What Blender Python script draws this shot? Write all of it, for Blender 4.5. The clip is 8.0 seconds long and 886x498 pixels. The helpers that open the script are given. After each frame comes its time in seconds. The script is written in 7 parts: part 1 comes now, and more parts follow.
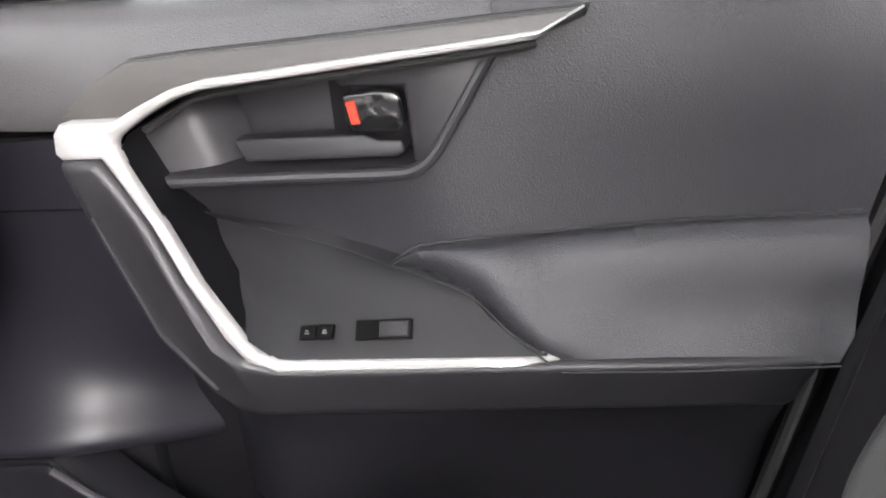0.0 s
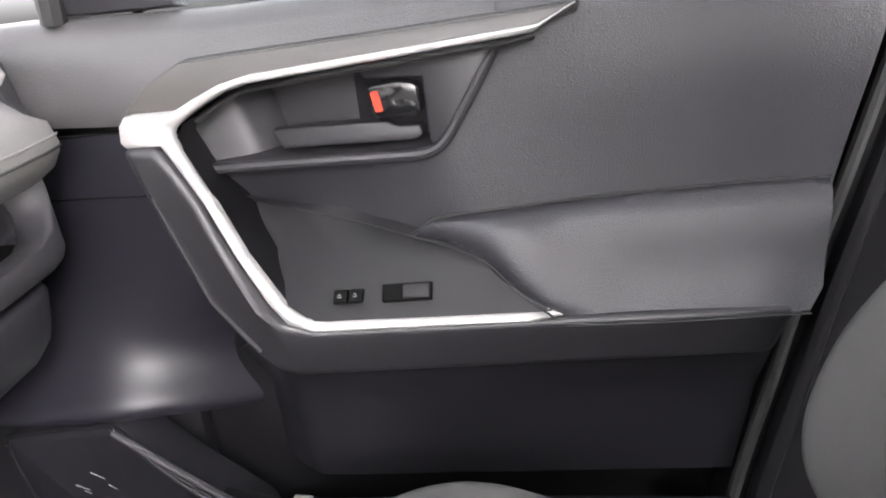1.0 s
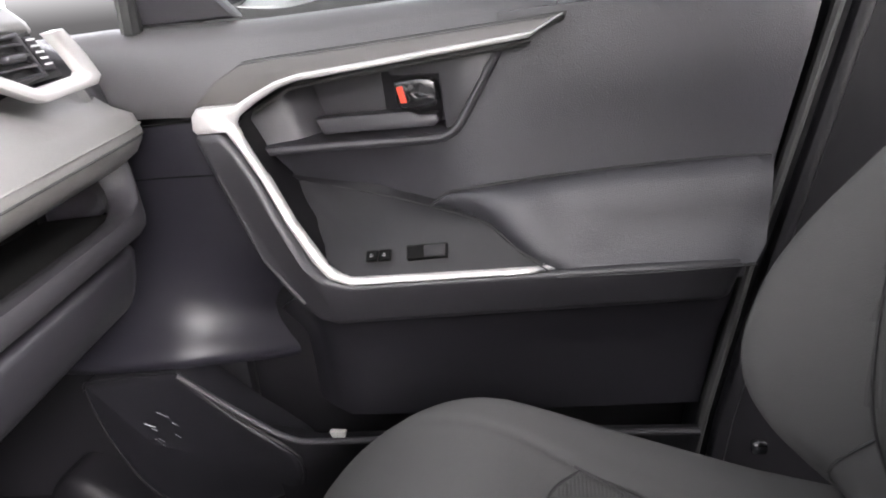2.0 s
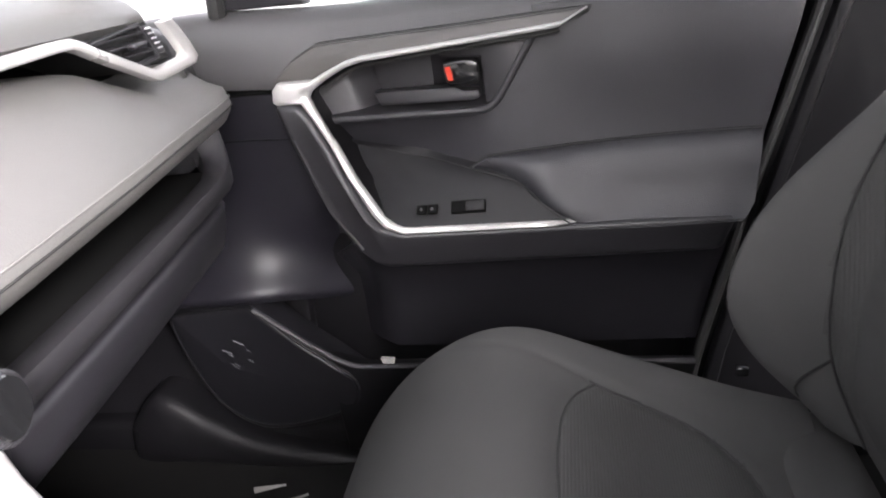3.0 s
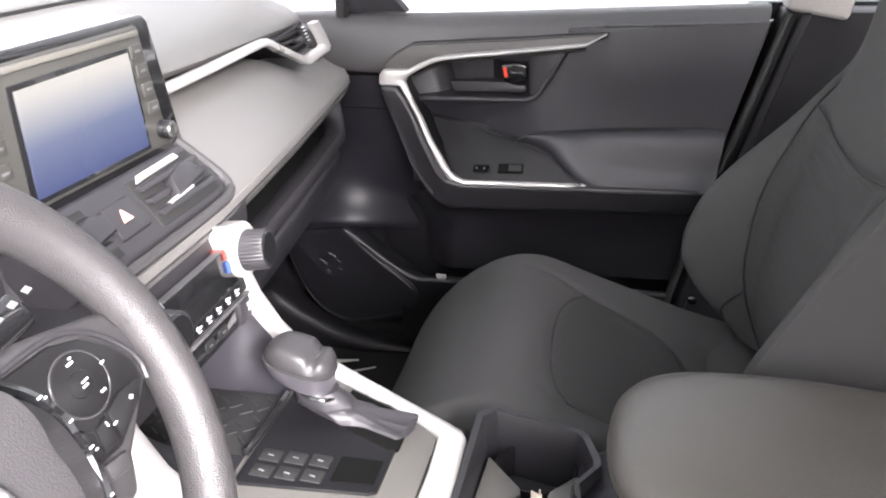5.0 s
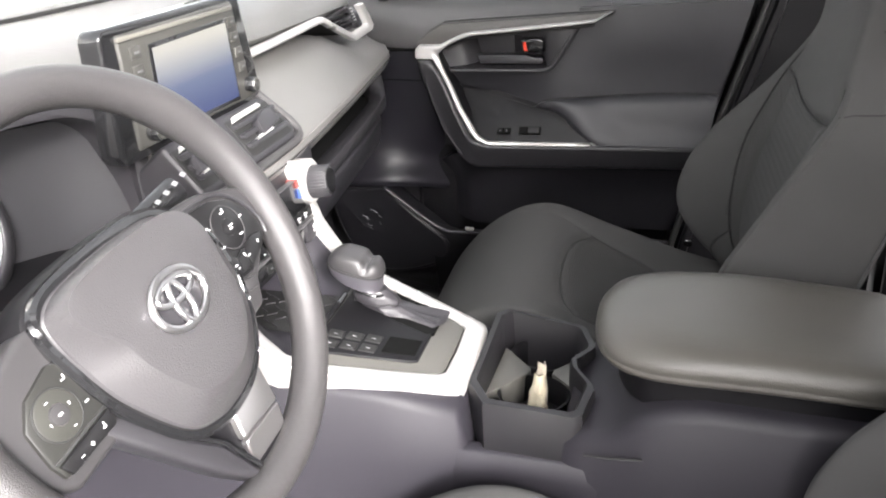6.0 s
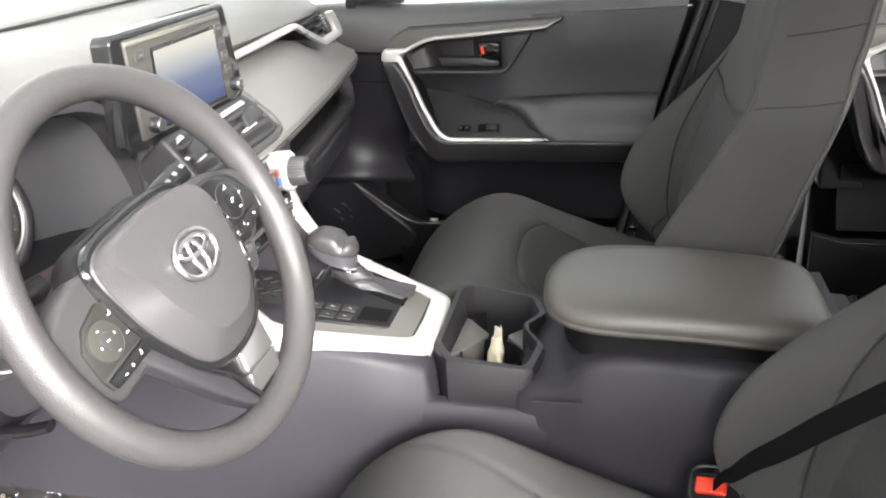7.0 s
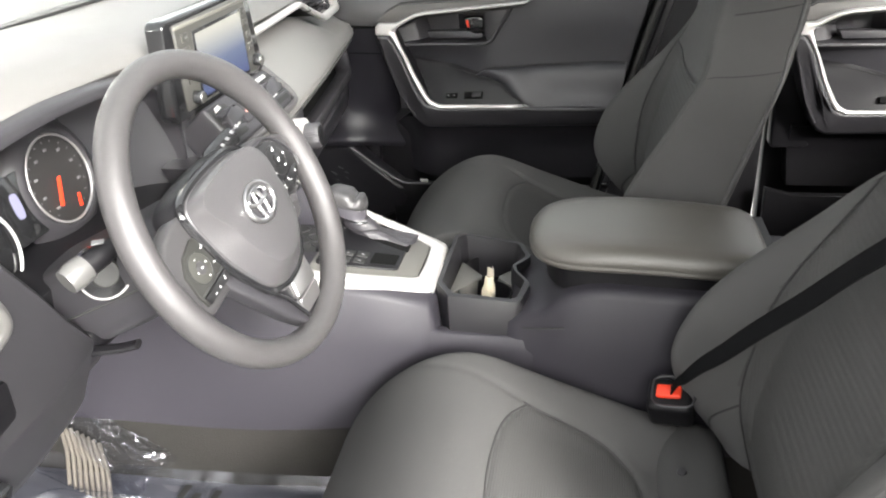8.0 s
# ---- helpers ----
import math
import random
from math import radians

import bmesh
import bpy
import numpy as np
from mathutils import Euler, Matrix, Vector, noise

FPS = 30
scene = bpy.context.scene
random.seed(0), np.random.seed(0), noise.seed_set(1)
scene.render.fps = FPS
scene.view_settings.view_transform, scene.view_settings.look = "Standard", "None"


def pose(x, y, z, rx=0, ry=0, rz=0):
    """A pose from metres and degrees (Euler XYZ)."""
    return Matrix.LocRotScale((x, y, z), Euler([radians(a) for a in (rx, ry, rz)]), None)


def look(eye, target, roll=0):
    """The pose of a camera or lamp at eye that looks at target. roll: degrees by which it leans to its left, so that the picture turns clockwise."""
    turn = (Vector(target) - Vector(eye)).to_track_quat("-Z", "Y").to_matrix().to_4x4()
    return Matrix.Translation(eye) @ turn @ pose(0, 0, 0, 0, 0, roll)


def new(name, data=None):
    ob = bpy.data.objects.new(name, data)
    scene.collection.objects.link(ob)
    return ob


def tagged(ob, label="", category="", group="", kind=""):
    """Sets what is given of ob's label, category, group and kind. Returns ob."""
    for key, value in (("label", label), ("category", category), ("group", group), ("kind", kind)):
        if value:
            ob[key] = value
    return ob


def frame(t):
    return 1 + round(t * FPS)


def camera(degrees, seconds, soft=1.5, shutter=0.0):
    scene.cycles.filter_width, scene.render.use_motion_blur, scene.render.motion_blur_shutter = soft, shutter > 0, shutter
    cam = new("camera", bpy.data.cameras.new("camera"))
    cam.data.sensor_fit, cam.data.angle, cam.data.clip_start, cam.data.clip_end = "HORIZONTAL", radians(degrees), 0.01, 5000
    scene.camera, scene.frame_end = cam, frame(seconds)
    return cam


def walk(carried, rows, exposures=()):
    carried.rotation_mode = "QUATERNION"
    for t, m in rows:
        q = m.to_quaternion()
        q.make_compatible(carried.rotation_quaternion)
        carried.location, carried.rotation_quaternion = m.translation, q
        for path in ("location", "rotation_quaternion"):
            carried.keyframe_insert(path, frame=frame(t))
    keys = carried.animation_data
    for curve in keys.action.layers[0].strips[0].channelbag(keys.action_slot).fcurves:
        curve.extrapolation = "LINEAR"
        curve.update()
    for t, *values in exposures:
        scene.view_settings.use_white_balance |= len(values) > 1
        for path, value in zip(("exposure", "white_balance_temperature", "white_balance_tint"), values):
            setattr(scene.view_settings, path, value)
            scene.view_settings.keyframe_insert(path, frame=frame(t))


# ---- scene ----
cam = camera(58.2, 8.0, soft=2.0)
PATH = [
    (0, (-0.003, 0.189, 0.791), (-0.26, 2.055, 0.119), -4.1),
    (0.5, (0.0, 0.142, 0.775), (-0.274, 2.017, 0.136), -5.0),
    (1, (0.007, 0.098, 0.78), (-0.288, 1.974, 0.155), -5.7),
    (2.3, (0.015, -0.107, 0.802), (-0.289, 1.768, 0.177), -6.3),
    (2.5, (0.01, -0.139, 0.809), (-0.317, 1.722, 0.153), -6.3),
    (3, (0.007, -0.21, 0.849), (-0.329, 1.622, 0.121), -5.9),
    (3.5, (0.011, -0.285, 0.888), (-0.292, 1.526, 0.093), -5.0),
    (4, (0.022, -0.374, 0.915), (-0.231, 1.42, 0.068), -3.8),
    (4.5, (0.04, -0.469, 0.939), (-0.292, 1.322, 0.113), -2.3),
    (4.6, (0.035, -0.487, 0.943), (-0.296, 1.306, 0.12), -1.8),
    (4.7, (0.041, -0.514, 0.952), (-0.317, 1.274, 0.129), -1.9),
    (5.8, (0.098, -0.779, 0.985), (-0.385, 1.004, 0.218), -1.9),
    (6, (0.116, -0.817, 0.981), (-0.38, 0.937, 0.16), -3.0),
    (6.5, (0.145, -0.868, 0.985), (-0.268, 0.899, 0.144), -2.3),
    (7, (0.149, -0.947, 1.002), (-0.265, 0.832, 0.188), -2.7),
    (7.5, (0.143, -1.032, 1.021), (-0.21, 0.727, 0.136), -3.0),
    (8, (0.147, -1.123, 1.058), (-0.2, 0.632, 0.164), -2.7),
]
walk(cam, [(t, look(eye, target, roll)) for t, eye, target, roll in PATH], exposures=[(0, 3.60, 6500, 14), (1, 3.70, 6450, 15), (3, 2.94, 6450, 16), (4.5, 2.86, 6400, 17), (6, 2.70, 6550, 12), (7, 2.70, 6600, 8), (8, 2.70, 6600, 8)])

# ---- world and light ----
world = bpy.data.worlds.new("overcast_sky")
scene.world = world
world.use_nodes = True
wn = world.node_tree.nodes
sky = wn.new("ShaderNodeTexSky")
sky.sky_type = "NISHITA"
sky.sun_disc = False
sky.sun_elevation, sky.sun_rotation = radians(25), radians(141)
sky.dust_density = 6.0
hsv = wn.new("ShaderNodeHueSaturation")
hsv.inputs["Saturation"].default_value = 0.12
world.node_tree.links.new(sky.outputs[0], hsv.inputs["Color"])
world.node_tree.links.new(hsv.outputs[0], wn["Background"].inputs[0])
wn["Background"].inputs[1].default_value = 0.145
sun = new("sun", bpy.data.lights.new("sun", "SUN"))
sun.data.energy, sun.data.angle, sun.data.color = 1.35, radians(11), (1.0, 0.98, 0.95)
sun.matrix_world = look((1.5, -2.0, 1.75), (-0.1, 0.0, 0.55))

# ---- materials ----
MATS = {}


def material(name, color, rough=0.5, metal=0.0, grain=0.0, scale=400.0, vary=0.12, spec=0.5, coat=0.0, kind="noise", tint=None):
    """A surface with fine relief (grain, at a real-world scale) and a slow change of tone."""
    if name in MATS:
        return MATS[name]
    m = bpy.data.materials.new(name)
    m.use_nodes = True
    n, l = m.node_tree.nodes, m.node_tree.links
    b = n["Principled BSDF"]
    b.inputs["Roughness"].default_value, b.inputs["Metallic"].default_value = rough, metal
    b.inputs["Specular IOR Level"].default_value, b.inputs["Coat Weight"].default_value = spec, coat
    co = n.new("ShaderNodeTexCoord")
    slow = n.new("ShaderNodeTexNoise")
    slow.inputs["Scale"].default_value, slow.inputs["Detail"].default_value = 7.0, 5.0
    l.new(co.outputs["Object"], slow.inputs["Vector"])
    fine = n.new("ShaderNodeTexVoronoi" if kind == "hide" else "ShaderNodeTexNoise")
    fine.inputs["Scale"].default_value = scale
    l.new(co.outputs["Object"], fine.inputs["Vector"])
    mix = n.new("ShaderNodeMix")
    mix.data_type = "RGBA"
    lo = [c * (1 - vary) for c in color]
    hi = [c * (1 + vary) for c in (tint or color)]
    mix.inputs["A"].default_value, mix.inputs["B"].default_value = (*lo, 1), (*hi, 1)
    l.new(slow.outputs["Fac"], mix.inputs["Factor"])
    l.new(mix.outputs["Result"], b.inputs["Base Color"])
    rr = n.new("ShaderNodeMapRange")
    rr.inputs["To Min"].default_value, rr.inputs["To Max"].default_value = max(0.02, rough - 0.08), min(1, rough + 0.08)
    l.new(slow.outputs["Fac"], rr.inputs["Value"])
    l.new(rr.outputs[0], b.inputs["Roughness"])
    if grain:
        bump = n.new("ShaderNodeBump")
        bump.inputs["Strength"].default_value, bump.inputs["Distance"].default_value = grain, 0.0006
        l.new(fine.outputs["Distance" if kind == "hide" else "Fac"], bump.inputs["Height"])
        l.new(bump.outputs[0], b.inputs["Normal"])
    MATS[name] = m
    return m


PLASTIC = material("charcoal_plastic", (0.024, 0.0228, 0.0258), 0.44, grain=0.3, scale=900)
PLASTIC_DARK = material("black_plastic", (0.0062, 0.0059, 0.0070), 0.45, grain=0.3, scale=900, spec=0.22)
VINYL = material("grained_vinyl", (0.0262, 0.0254, 0.0292), 0.38, grain=0.5, scale=850, kind="hide")
# Dark dash vinyl with the windscreen's light put into a paler base colour
PAD = material("lightened_dash_vinyl", (0.130, 0.1255, 0.122), 0.38, grain=0.4, scale=900, kind="hide")
SILVER = material("satin_silver", (0.58, 0.565, 0.555), 0.30, metal=0.5, grain=0.08, scale=1200, vary=0.03)
CHROME = material("chrome", (0.8, 0.8, 0.8), 0.08, metal=1.0, vary=0.02)
GLOSS = material("piano_black", (0.012, 0.012, 0.013), 0.12, vary=0.05, coat=0.6)
RED = material("red_plastic", (0.75, 0.045, 0.015), 0.4, vary=0.04)
FABRIC = material("charcoal_cloth", (0.065, 0.0640, 0.0635), 0.9, grain=0.8, scale=1100, spec=0.2, vary=0.1)
CARPET = material("black_carpet", (0.014, 0.0135, 0.0135), 0.95, grain=1.0, scale=500, spec=0.15, vary=0.3)
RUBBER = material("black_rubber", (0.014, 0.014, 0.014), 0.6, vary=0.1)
WHITE_PRINT = material("white_print", (0.7, 0.7, 0.7), 0.5, vary=0.02)
DIM_PRINT = material("grey_print", (0.15, 0.15, 0.155), 0.5, vary=0.02)
SEAM = material("seam_thread", (0.020, 0.020, 0.020), 0.8, vary=0.1)
THREAD = material("pale_thread", (0.17, 0.163, 0.156), 0.7, vary=0.1)
PAINT = material("white_car_paint", (0.75, 0.76, 0.77), 0.25, coat=0.8, vary=0.02)
CONCRETE = material("pale_concrete", (0.34, 0.335, 0.33), 0.6, grain=0.4, scale=60, vary=0.1)
HEADLINER = material("grey_headliner", (0.42, 0.41, 0.39), 0.9, grain=0.5, scale=700, vary=0.05)

# ---- mesh helpers ----
BASE = {}


def thing(name, at, label, category, kind="", group=""):
    ob = new(name)
    ob.location = at
    ob.empty_display_size = 0.05
    BASE[ob.name] = Vector(at)
    return tagged(ob, label, category, group, kind)


def part(name, bm, mat, parent, label="", smooth=35):
    """Links a bmesh, modelled in world places, as one mesh under a thing or a part."""
    off = BASE[parent.name] if parent else Vector()
    bmesh.ops.translate(bm, verts=bm.verts, vec=-off)
    bmesh.ops.recalc_face_normals(bm, faces=bm.faces)
    me = bpy.data.meshes.new(name)
    bm.to_mesh(me)
    bm.free()
    me.materials.append(mat)
    if smooth:
        me.shade_smooth()
        me.set_sharp_from_angle(angle=radians(smooth))
    ob = new(name, me)
    if parent:
        ob.parent = parent
    BASE[ob.name] = off
    if label:
        tagged(ob, label)
    return ob


def bevel(bm, w, segs=2, angle=30):
    if w > 0:
        edges = [e for e in bm.edges if len(e.link_faces) == 2 and e.calc_face_angle(0) > radians(angle)]
        bmesh.ops.bevel(bm, geom=edges, offset=w, segments=segs, profile=0.5, affect="EDGES", clamp_overlap=True)
    return bm


def box(c, s, w=0.003, segs=2, turn=None):
    bm = bmesh.new()
    bmesh.ops.create_cube(bm, size=1)
    bmesh.ops.scale(bm, vec=s, verts=bm.verts)
    bevel(bm, w, segs)
    if turn is not None:
        bmesh.ops.transform(bm, matrix=turn, verts=bm.verts)
    bmesh.ops.translate(bm, vec=c, verts=bm.verts)
    return bm


def prism(a, b, w=0.0, segs=2):
    """The solid between two rings of the same count."""
    bm = bmesh.new()
    va, vb = [bm.verts.new(p) for p in a], [bm.verts.new(p) for p in b]
    n = len(va)
    bm.faces.new(va)
    bm.faces.new(vb[::-1])
    for i in range(n):
        bm.faces.new((va[i], vb[i], vb[(i + 1) % n], va[(i + 1) % n]))
    bmesh.ops.recalc_face_normals(bm, faces=bm.faces)
    return bevel(bm, w, segs)


def slab(xz, y0, y1, w=0.0, segs=2):
    """A plate in the x-z plane from y0 (towards the cabin) to y1; y0 may be a function of x and z."""
    f = y0 if callable(y0) else (lambda x, z: y0)
    return prism([(x, f(x, z), z) for x, z in xz], [(x, y1, z) for x, z in xz], w, segs)


def panel(xz, fn, y1, step=0.02, w=0.0):
    """A swelling plate: the outline in x and z, cut into a fine grid, its front laid at fn(x, z)."""
    bm = bmesh.new()
    bm.faces.new([bm.verts.new((x, 0, z)) for x, z in xz])
    for ax in (0, 2):
        lo, hi = min(v.co[ax] for v in bm.verts), max(v.co[ax] for v in bm.verts)
        k = math.floor(lo / step) + 1
        while k * step < hi:
            co, no = Vector((0, 0, 0)), Vector((0, 0, 0))
            co[ax], no[ax] = k * step, 1.0
            bmesh.ops.bisect_plane(bm, geom=bm.verts[:] + bm.edges[:] + bm.faces[:], plane_co=co, plane_no=no, dist=1e-5)
            k += 1
    rim = [e for e in bm.edges if len(e.link_faces) == 1]
    out = bmesh.ops.extrude_edge_only(bm, edges=rim)
    back = {v for v in out["geom"] if isinstance(v, bmesh.types.BMVert)}
    for v in bm.verts:
        v.co.y = y1 if v in back else fn(v.co.x, v.co.z)
    bmesh.ops.recalc_face_normals(bm, faces=bm.faces)
    if w:
        edges = [e for e in bm.edges if len(e.link_faces) == 2 and e.calc_face_angle(0) > radians(60) and all(v not in back for v in e.verts)]
        bmesh.ops.bevel(bm, geom=edges, offset=w, segments=3, profile=0.5, affect="EDGES", clamp_overlap=True)
    return bm


def loft(rings, closed=True, caps=True):
    bm = bmesh.new()
    vs = [[bm.verts.new(p) for p in r] for r in rings]
    n = len(vs[0])
    for a, b in zip(vs, vs[1:]):
        for i in range(n if closed else n - 1):
            j = (i + 1) % n
            bm.faces.new((a[i], a[j], b[j], b[i]))
    if caps and closed:
        bm.faces.new(vs[0][::-1])
        bm.faces.new(vs[-1])
    return bm


def spline(pts, n):
    """n places along a smooth curve through pts."""
    P = [Vector(p) for p in pts]
    out = []
    for k in range(n):
        u = k / (n - 1) * (len(P) - 1)
        i = min(int(u), len(P) - 2)
        f = u - i
        p0, p1, p2, p3 = P[max(i - 1, 0)], P[i], P[i + 1], P[min(i + 2, len(P) - 1)]
        out.append(0.5 * (2 * p1 + (p2 - p0) * f + (2 * p0 - 5 * p1 + 4 * p2 - p3) * f * f + (3 * p1 - p0 - 3 * p2 + p3) * f ** 3))
    return out


def tube(path, r, sides=8, flat=1.0, closed=False):
    P = [Vector(p) for p in path]
    rings = []
    n = len(P)
    for i, p in enumerate(P):
        d = (P[(i + 1) % n] - P[i - 1]) if closed else (P[min(i + 1, n - 1)] - P[max(i - 1, 0)])
        d.normalize()
        a = d.cross(Vector((0, 0, 1)))
        if a.length < 1e-3:
            a = d.cross(Vector((0, 1, 0)))
        a.normalize()
        b = d.cross(a)
        rr = r[i] if isinstance(r, (list, tuple)) else r
        rings.append([p + rr * (math.cos(t) * a + flat * math.sin(t) * b) for t in [2 * math.pi * k / sides for k in range(sides)]])
    if closed:
        rings.append(rings[0])
        bm = loft(rings, caps=False)
        bmesh.ops.remove_doubles(bm, verts=bm.verts, dist=1e-6)
        return bm
    return loft(rings)


def dome(ring, spine, rise, steps=6, power=2.2, back=None):
    """A cushioned pad: the ring drawn in towards a spine while it rises along a vector."""
    a, b = Vector(spine[0]), Vector(spine[1])
    rise = Vector(rise)
    ring = [Vector(p) for p in ring]
    ab = b - a
    near = []
    for p in ring:
        t = max(0.0, min(1.0, (p - a).dot(ab) / max(ab.length_squared, 1e-9)))
        near.append(a + ab * t)
    rings = []
    if back is not None:
        rings.append([p + Vector(back) for p in ring])
    for k in range(steps + 1):
        s = (k / steps) ** 1.4
        h = (1 - (1 - s) ** power) ** (1 / power)
        rings.append([p.lerp(q, s) + rise * h for p, q in zip(ring, near)])
    bm = loft(rings, caps=False)
    bmesh.ops.remove_doubles(bm, verts=bm.verts, dist=2e-5)
    return bm


def join(*bms):
    out = bmesh.new()
    for b in bms:
        me = bpy.data.meshes.new("tmp")
        b.to_mesh(me)
        b.free()
        out.from_mesh(me)
        bpy.data.meshes.remove(me)
    return out


def lerp(a, b, t):
    return a + (b - a) * t


def smooth(a, b, x):
    t = max(0.0, min(1.0, (x - a) / (b - a)))
    return t * t * (3 - 2 * t)


def table(pairs, x):
    """Smooth look-up in (x, value) pairs."""
    if x <= pairs[0][0]:
        return pairs[0][1]
    for (x0, v0), (x1, v1) in zip(pairs, pairs[1:]):
        if x <= x1:
            return lerp(v0, v1, (x - x0) / (x1 - x0))
    return pairs[-1][1]


def near_line(p, line):
    """Distance from a 2D place to a polyline."""
    best = 9.0
    for (ax, ay), (bx, by) in zip(line, line[1:]):
        dx, dy = bx - ax, by - ay
        t = max(0.0, min(1.0, ((p[0] - ax) * dx + (p[1] - ay) * dy) / (dx * dx + dy * dy)))
        best = min(best, math.hypot(p[0] - ax - t * dx, p[1] - ay - t * dy))
    return best


TIP = Matrix.Translation((0, 0, 0.511)) @ Matrix.Rotation(radians(-1.72), 4, "Y") @ Matrix.Translation((0, 0, -0.511))


def tipped(bm):
    """The slight nose-down lean of the dash and doors against the deck."""
    bmesh.ops.transform(bm, matrix=TIP, verts=bm.verts)
    return bm


def at_plane(o, u, v, pts, w=0.0):
    """Places in a tilted plane: o + a*u + b*v, w along the normal."""
    n = u.cross(v)
    return [o + a * u + b * v + w * n for a, b in pts]


def plate(o, u, v, pts, w0, w1, bev=0.0, segs=2):
    return prism(at_plane(o, u, v, pts, w1), at_plane(o, u, v, pts, w0), bev, segs)


def oval(cu, cv, ru, rv, n=28, power=2.0, turn=0.0):
    out = []
    for k in range(n):
        t = 2 * math.pi * k / n
        c, s = math.cos(t), math.sin(t)
        a = ru * math.copysign(abs(c) ** (2 / power), c)
        b = rv * math.copysign(abs(s) ** (2 / power), s)
        out.append((cu + a * math.cos(turn) - b * math.sin(turn), cv + a * math.sin(turn) + b * math.cos(turn)))
    return out


def disc(o, axis, r0, r1, length, n=28, bev=0.0):
    """A round body from o along an axis, radius r0 to r1."""
    axis = Vector(axis).normalized()
    a = axis.orthogonal().normalized()
    b = axis.cross(a)
    ring = lambda r, h: [Vector(o) + axis * h + r * (math.cos(t) * a + math.sin(t) * b) for t in [2 * math.pi * k / n for k in range(n)]]
    return prism(ring(r1, length), ring(r0, 0), bev)


def ribbed(o, axis, r, length, ribs=30):
    axis = Vector(axis).normalized()
    a = axis.orthogonal().normalized()
    b = axis.cross(a)
    n = ribs * 4
    ring = lambda k, h: [Vector(o) + axis * h + (k * r * (1 - (0.035 if i % 4 < 2 else 0))) * (math.cos(2 * math.pi * i / n) * a + math.sin(2 * math.pi * i / n) * b) for i in range(n)]
    return loft([ring(1.0, 0), ring(0.97, length * 0.92), ring(0.90, length)])


def print_bars(o, u, v, marks, mat, parent, name="print"):
    """Small printed marks, each (a, b, width, height) in the plane's own metres."""
    bm = join(*[plate(o, u, v, [(a - w / 2, b - h / 2), (a + w / 2, b - h / 2), (a + w / 2, b + h / 2), (a - w / 2, b + h / 2)], 0, 0.0006) for a, b, w, h in marks])
    return tagged(part(name, bm, mat, parent, "small pale printed marks", smooth=0), "small pale printed marks", kind="stuff" if len(marks) > 1 else "")

# ---- the setting: ground, car floor, shell ----
YC = 0.02
FLOOR = 0.11


def structure(name, bm, mat, label, category):
    return tagged(part(name, bm, mat, None), label, category, kind="structure")


# Unseen low wall, added to hold back horizon light from the driver's side
structure("light_block_near", box((0.0, -3.4, 0.05), (14, 0.2, 1.1), 0.01), material("painted_wall", (0.30, 0.29, 0.28), 0.8, grain=0.3, scale=120), "unseen plain wall added to cut low light beside the car", "wall")
# Unseen white wall, added to bounce sunlight through the windscreen onto the seats
structure("bounce_wall_front", box((-5.0, 1.0, 1.25), (0.2, 12, 3.5), 0.01), material("white_wall_paint", (0.78, 0.77, 0.75), 0.8, grain=0.3, scale=120, vary=0.04), "unseen white wall added ahead of the car to bounce light", "wall")
structure("ground", box((0, 0, -0.47), (80, 80, 0.1), 0), CONCRETE, "pale grey concrete ground around the car", "ground")
structure("floor", box((0.3, 0.02, FLOOR - 0.05), (2.5, 1.62, 0.10), 0.004), CARPET, "black carpeted cabin floor", "floor")
structure("sill_near", box((0.1, -0.80, 0.10), (2.2, 0.08, 0.16), 0.02, 3), PLASTIC_DARK, "black plastic sill under the open driver's doorway", "sill")
structure("firewall", box((-1.02, 0.02, 0.35), (0.06, 1.7, 0.9), 0.01), CARPET, "dark carpeted firewall behind the dashboard", "firewall")
structure("wall_rear", box((1.55, 0.02, 0.45), (0.06, 1.7, 0.7), 0.01), CARPET, "dark carpeted rear bulkhead", "wall")
structure("transmission_tunnel", loft([[(x, YC - a - 0.045, FLOOR - 0.02), (x, YC - a - 0.02, 0.16), (x, YC - a, 0.24), (x, YC - a + 0.03, 0.265), (x, YC + a - 0.03, 0.265), (x, YC + a, 0.24), (x, YC + a + 0.02, 0.16), (x, YC + a + 0.045, FLOOR - 0.02)] for x, a in ((-1.0, 0.178), (-0.4, 0.172), (-0.27, 0.158), (-0.15, 0.136), (0.0, 0.136), (0.6, 0.142), (1.5, 0.142))]), material("grey_brown_carpet", (0.018, 0.0168, 0.0156), 0.95, grain=1.0, scale=420, spec=0.15, vary=0.45), "carpeted tunnel under the console", "tunnel")
structure("roof", prism([(0.0, -0.58, 1.27), (1.45, -0.56, 1.27), (1.45, 0.60, 1.27), (0.0, 0.62, 1.27)], [(0.0, -0.58, 1.32), (1.45, -0.56, 1.32), (1.45, 0.60, 1.32), (0.0, 0.62, 1.32)], 0.012), HEADLINER, "pale grey roof lining", "roof")


def strut(name, pts, w, label, mat):
    structure(name, tube(spline(pts, 14), w, 10, 0.7), mat, label, "pillar")


strut("pillar_front_far", [(-0.72, 0.83, 0.83), (-0.40, 0.78, 1.05), (0.02, 0.64, 1.29)], 0.04, "grey trimmed windscreen pillar", HEADLINER)
strut("pillar_front_near", [(-0.72, -0.79, 0.83), (-0.40, -0.74, 1.05), (0.02, -0.60, 1.29)], 0.04, "grey trimmed windscreen pillar", HEADLINER)
strut("pillar_middle_near", [(0.58, -0.82, 0.1), (0.60, -0.80, 0.7), (0.64, -0.60, 1.28)], 0.09, "grey centre pillar by the driver's seat", HEADLINER)
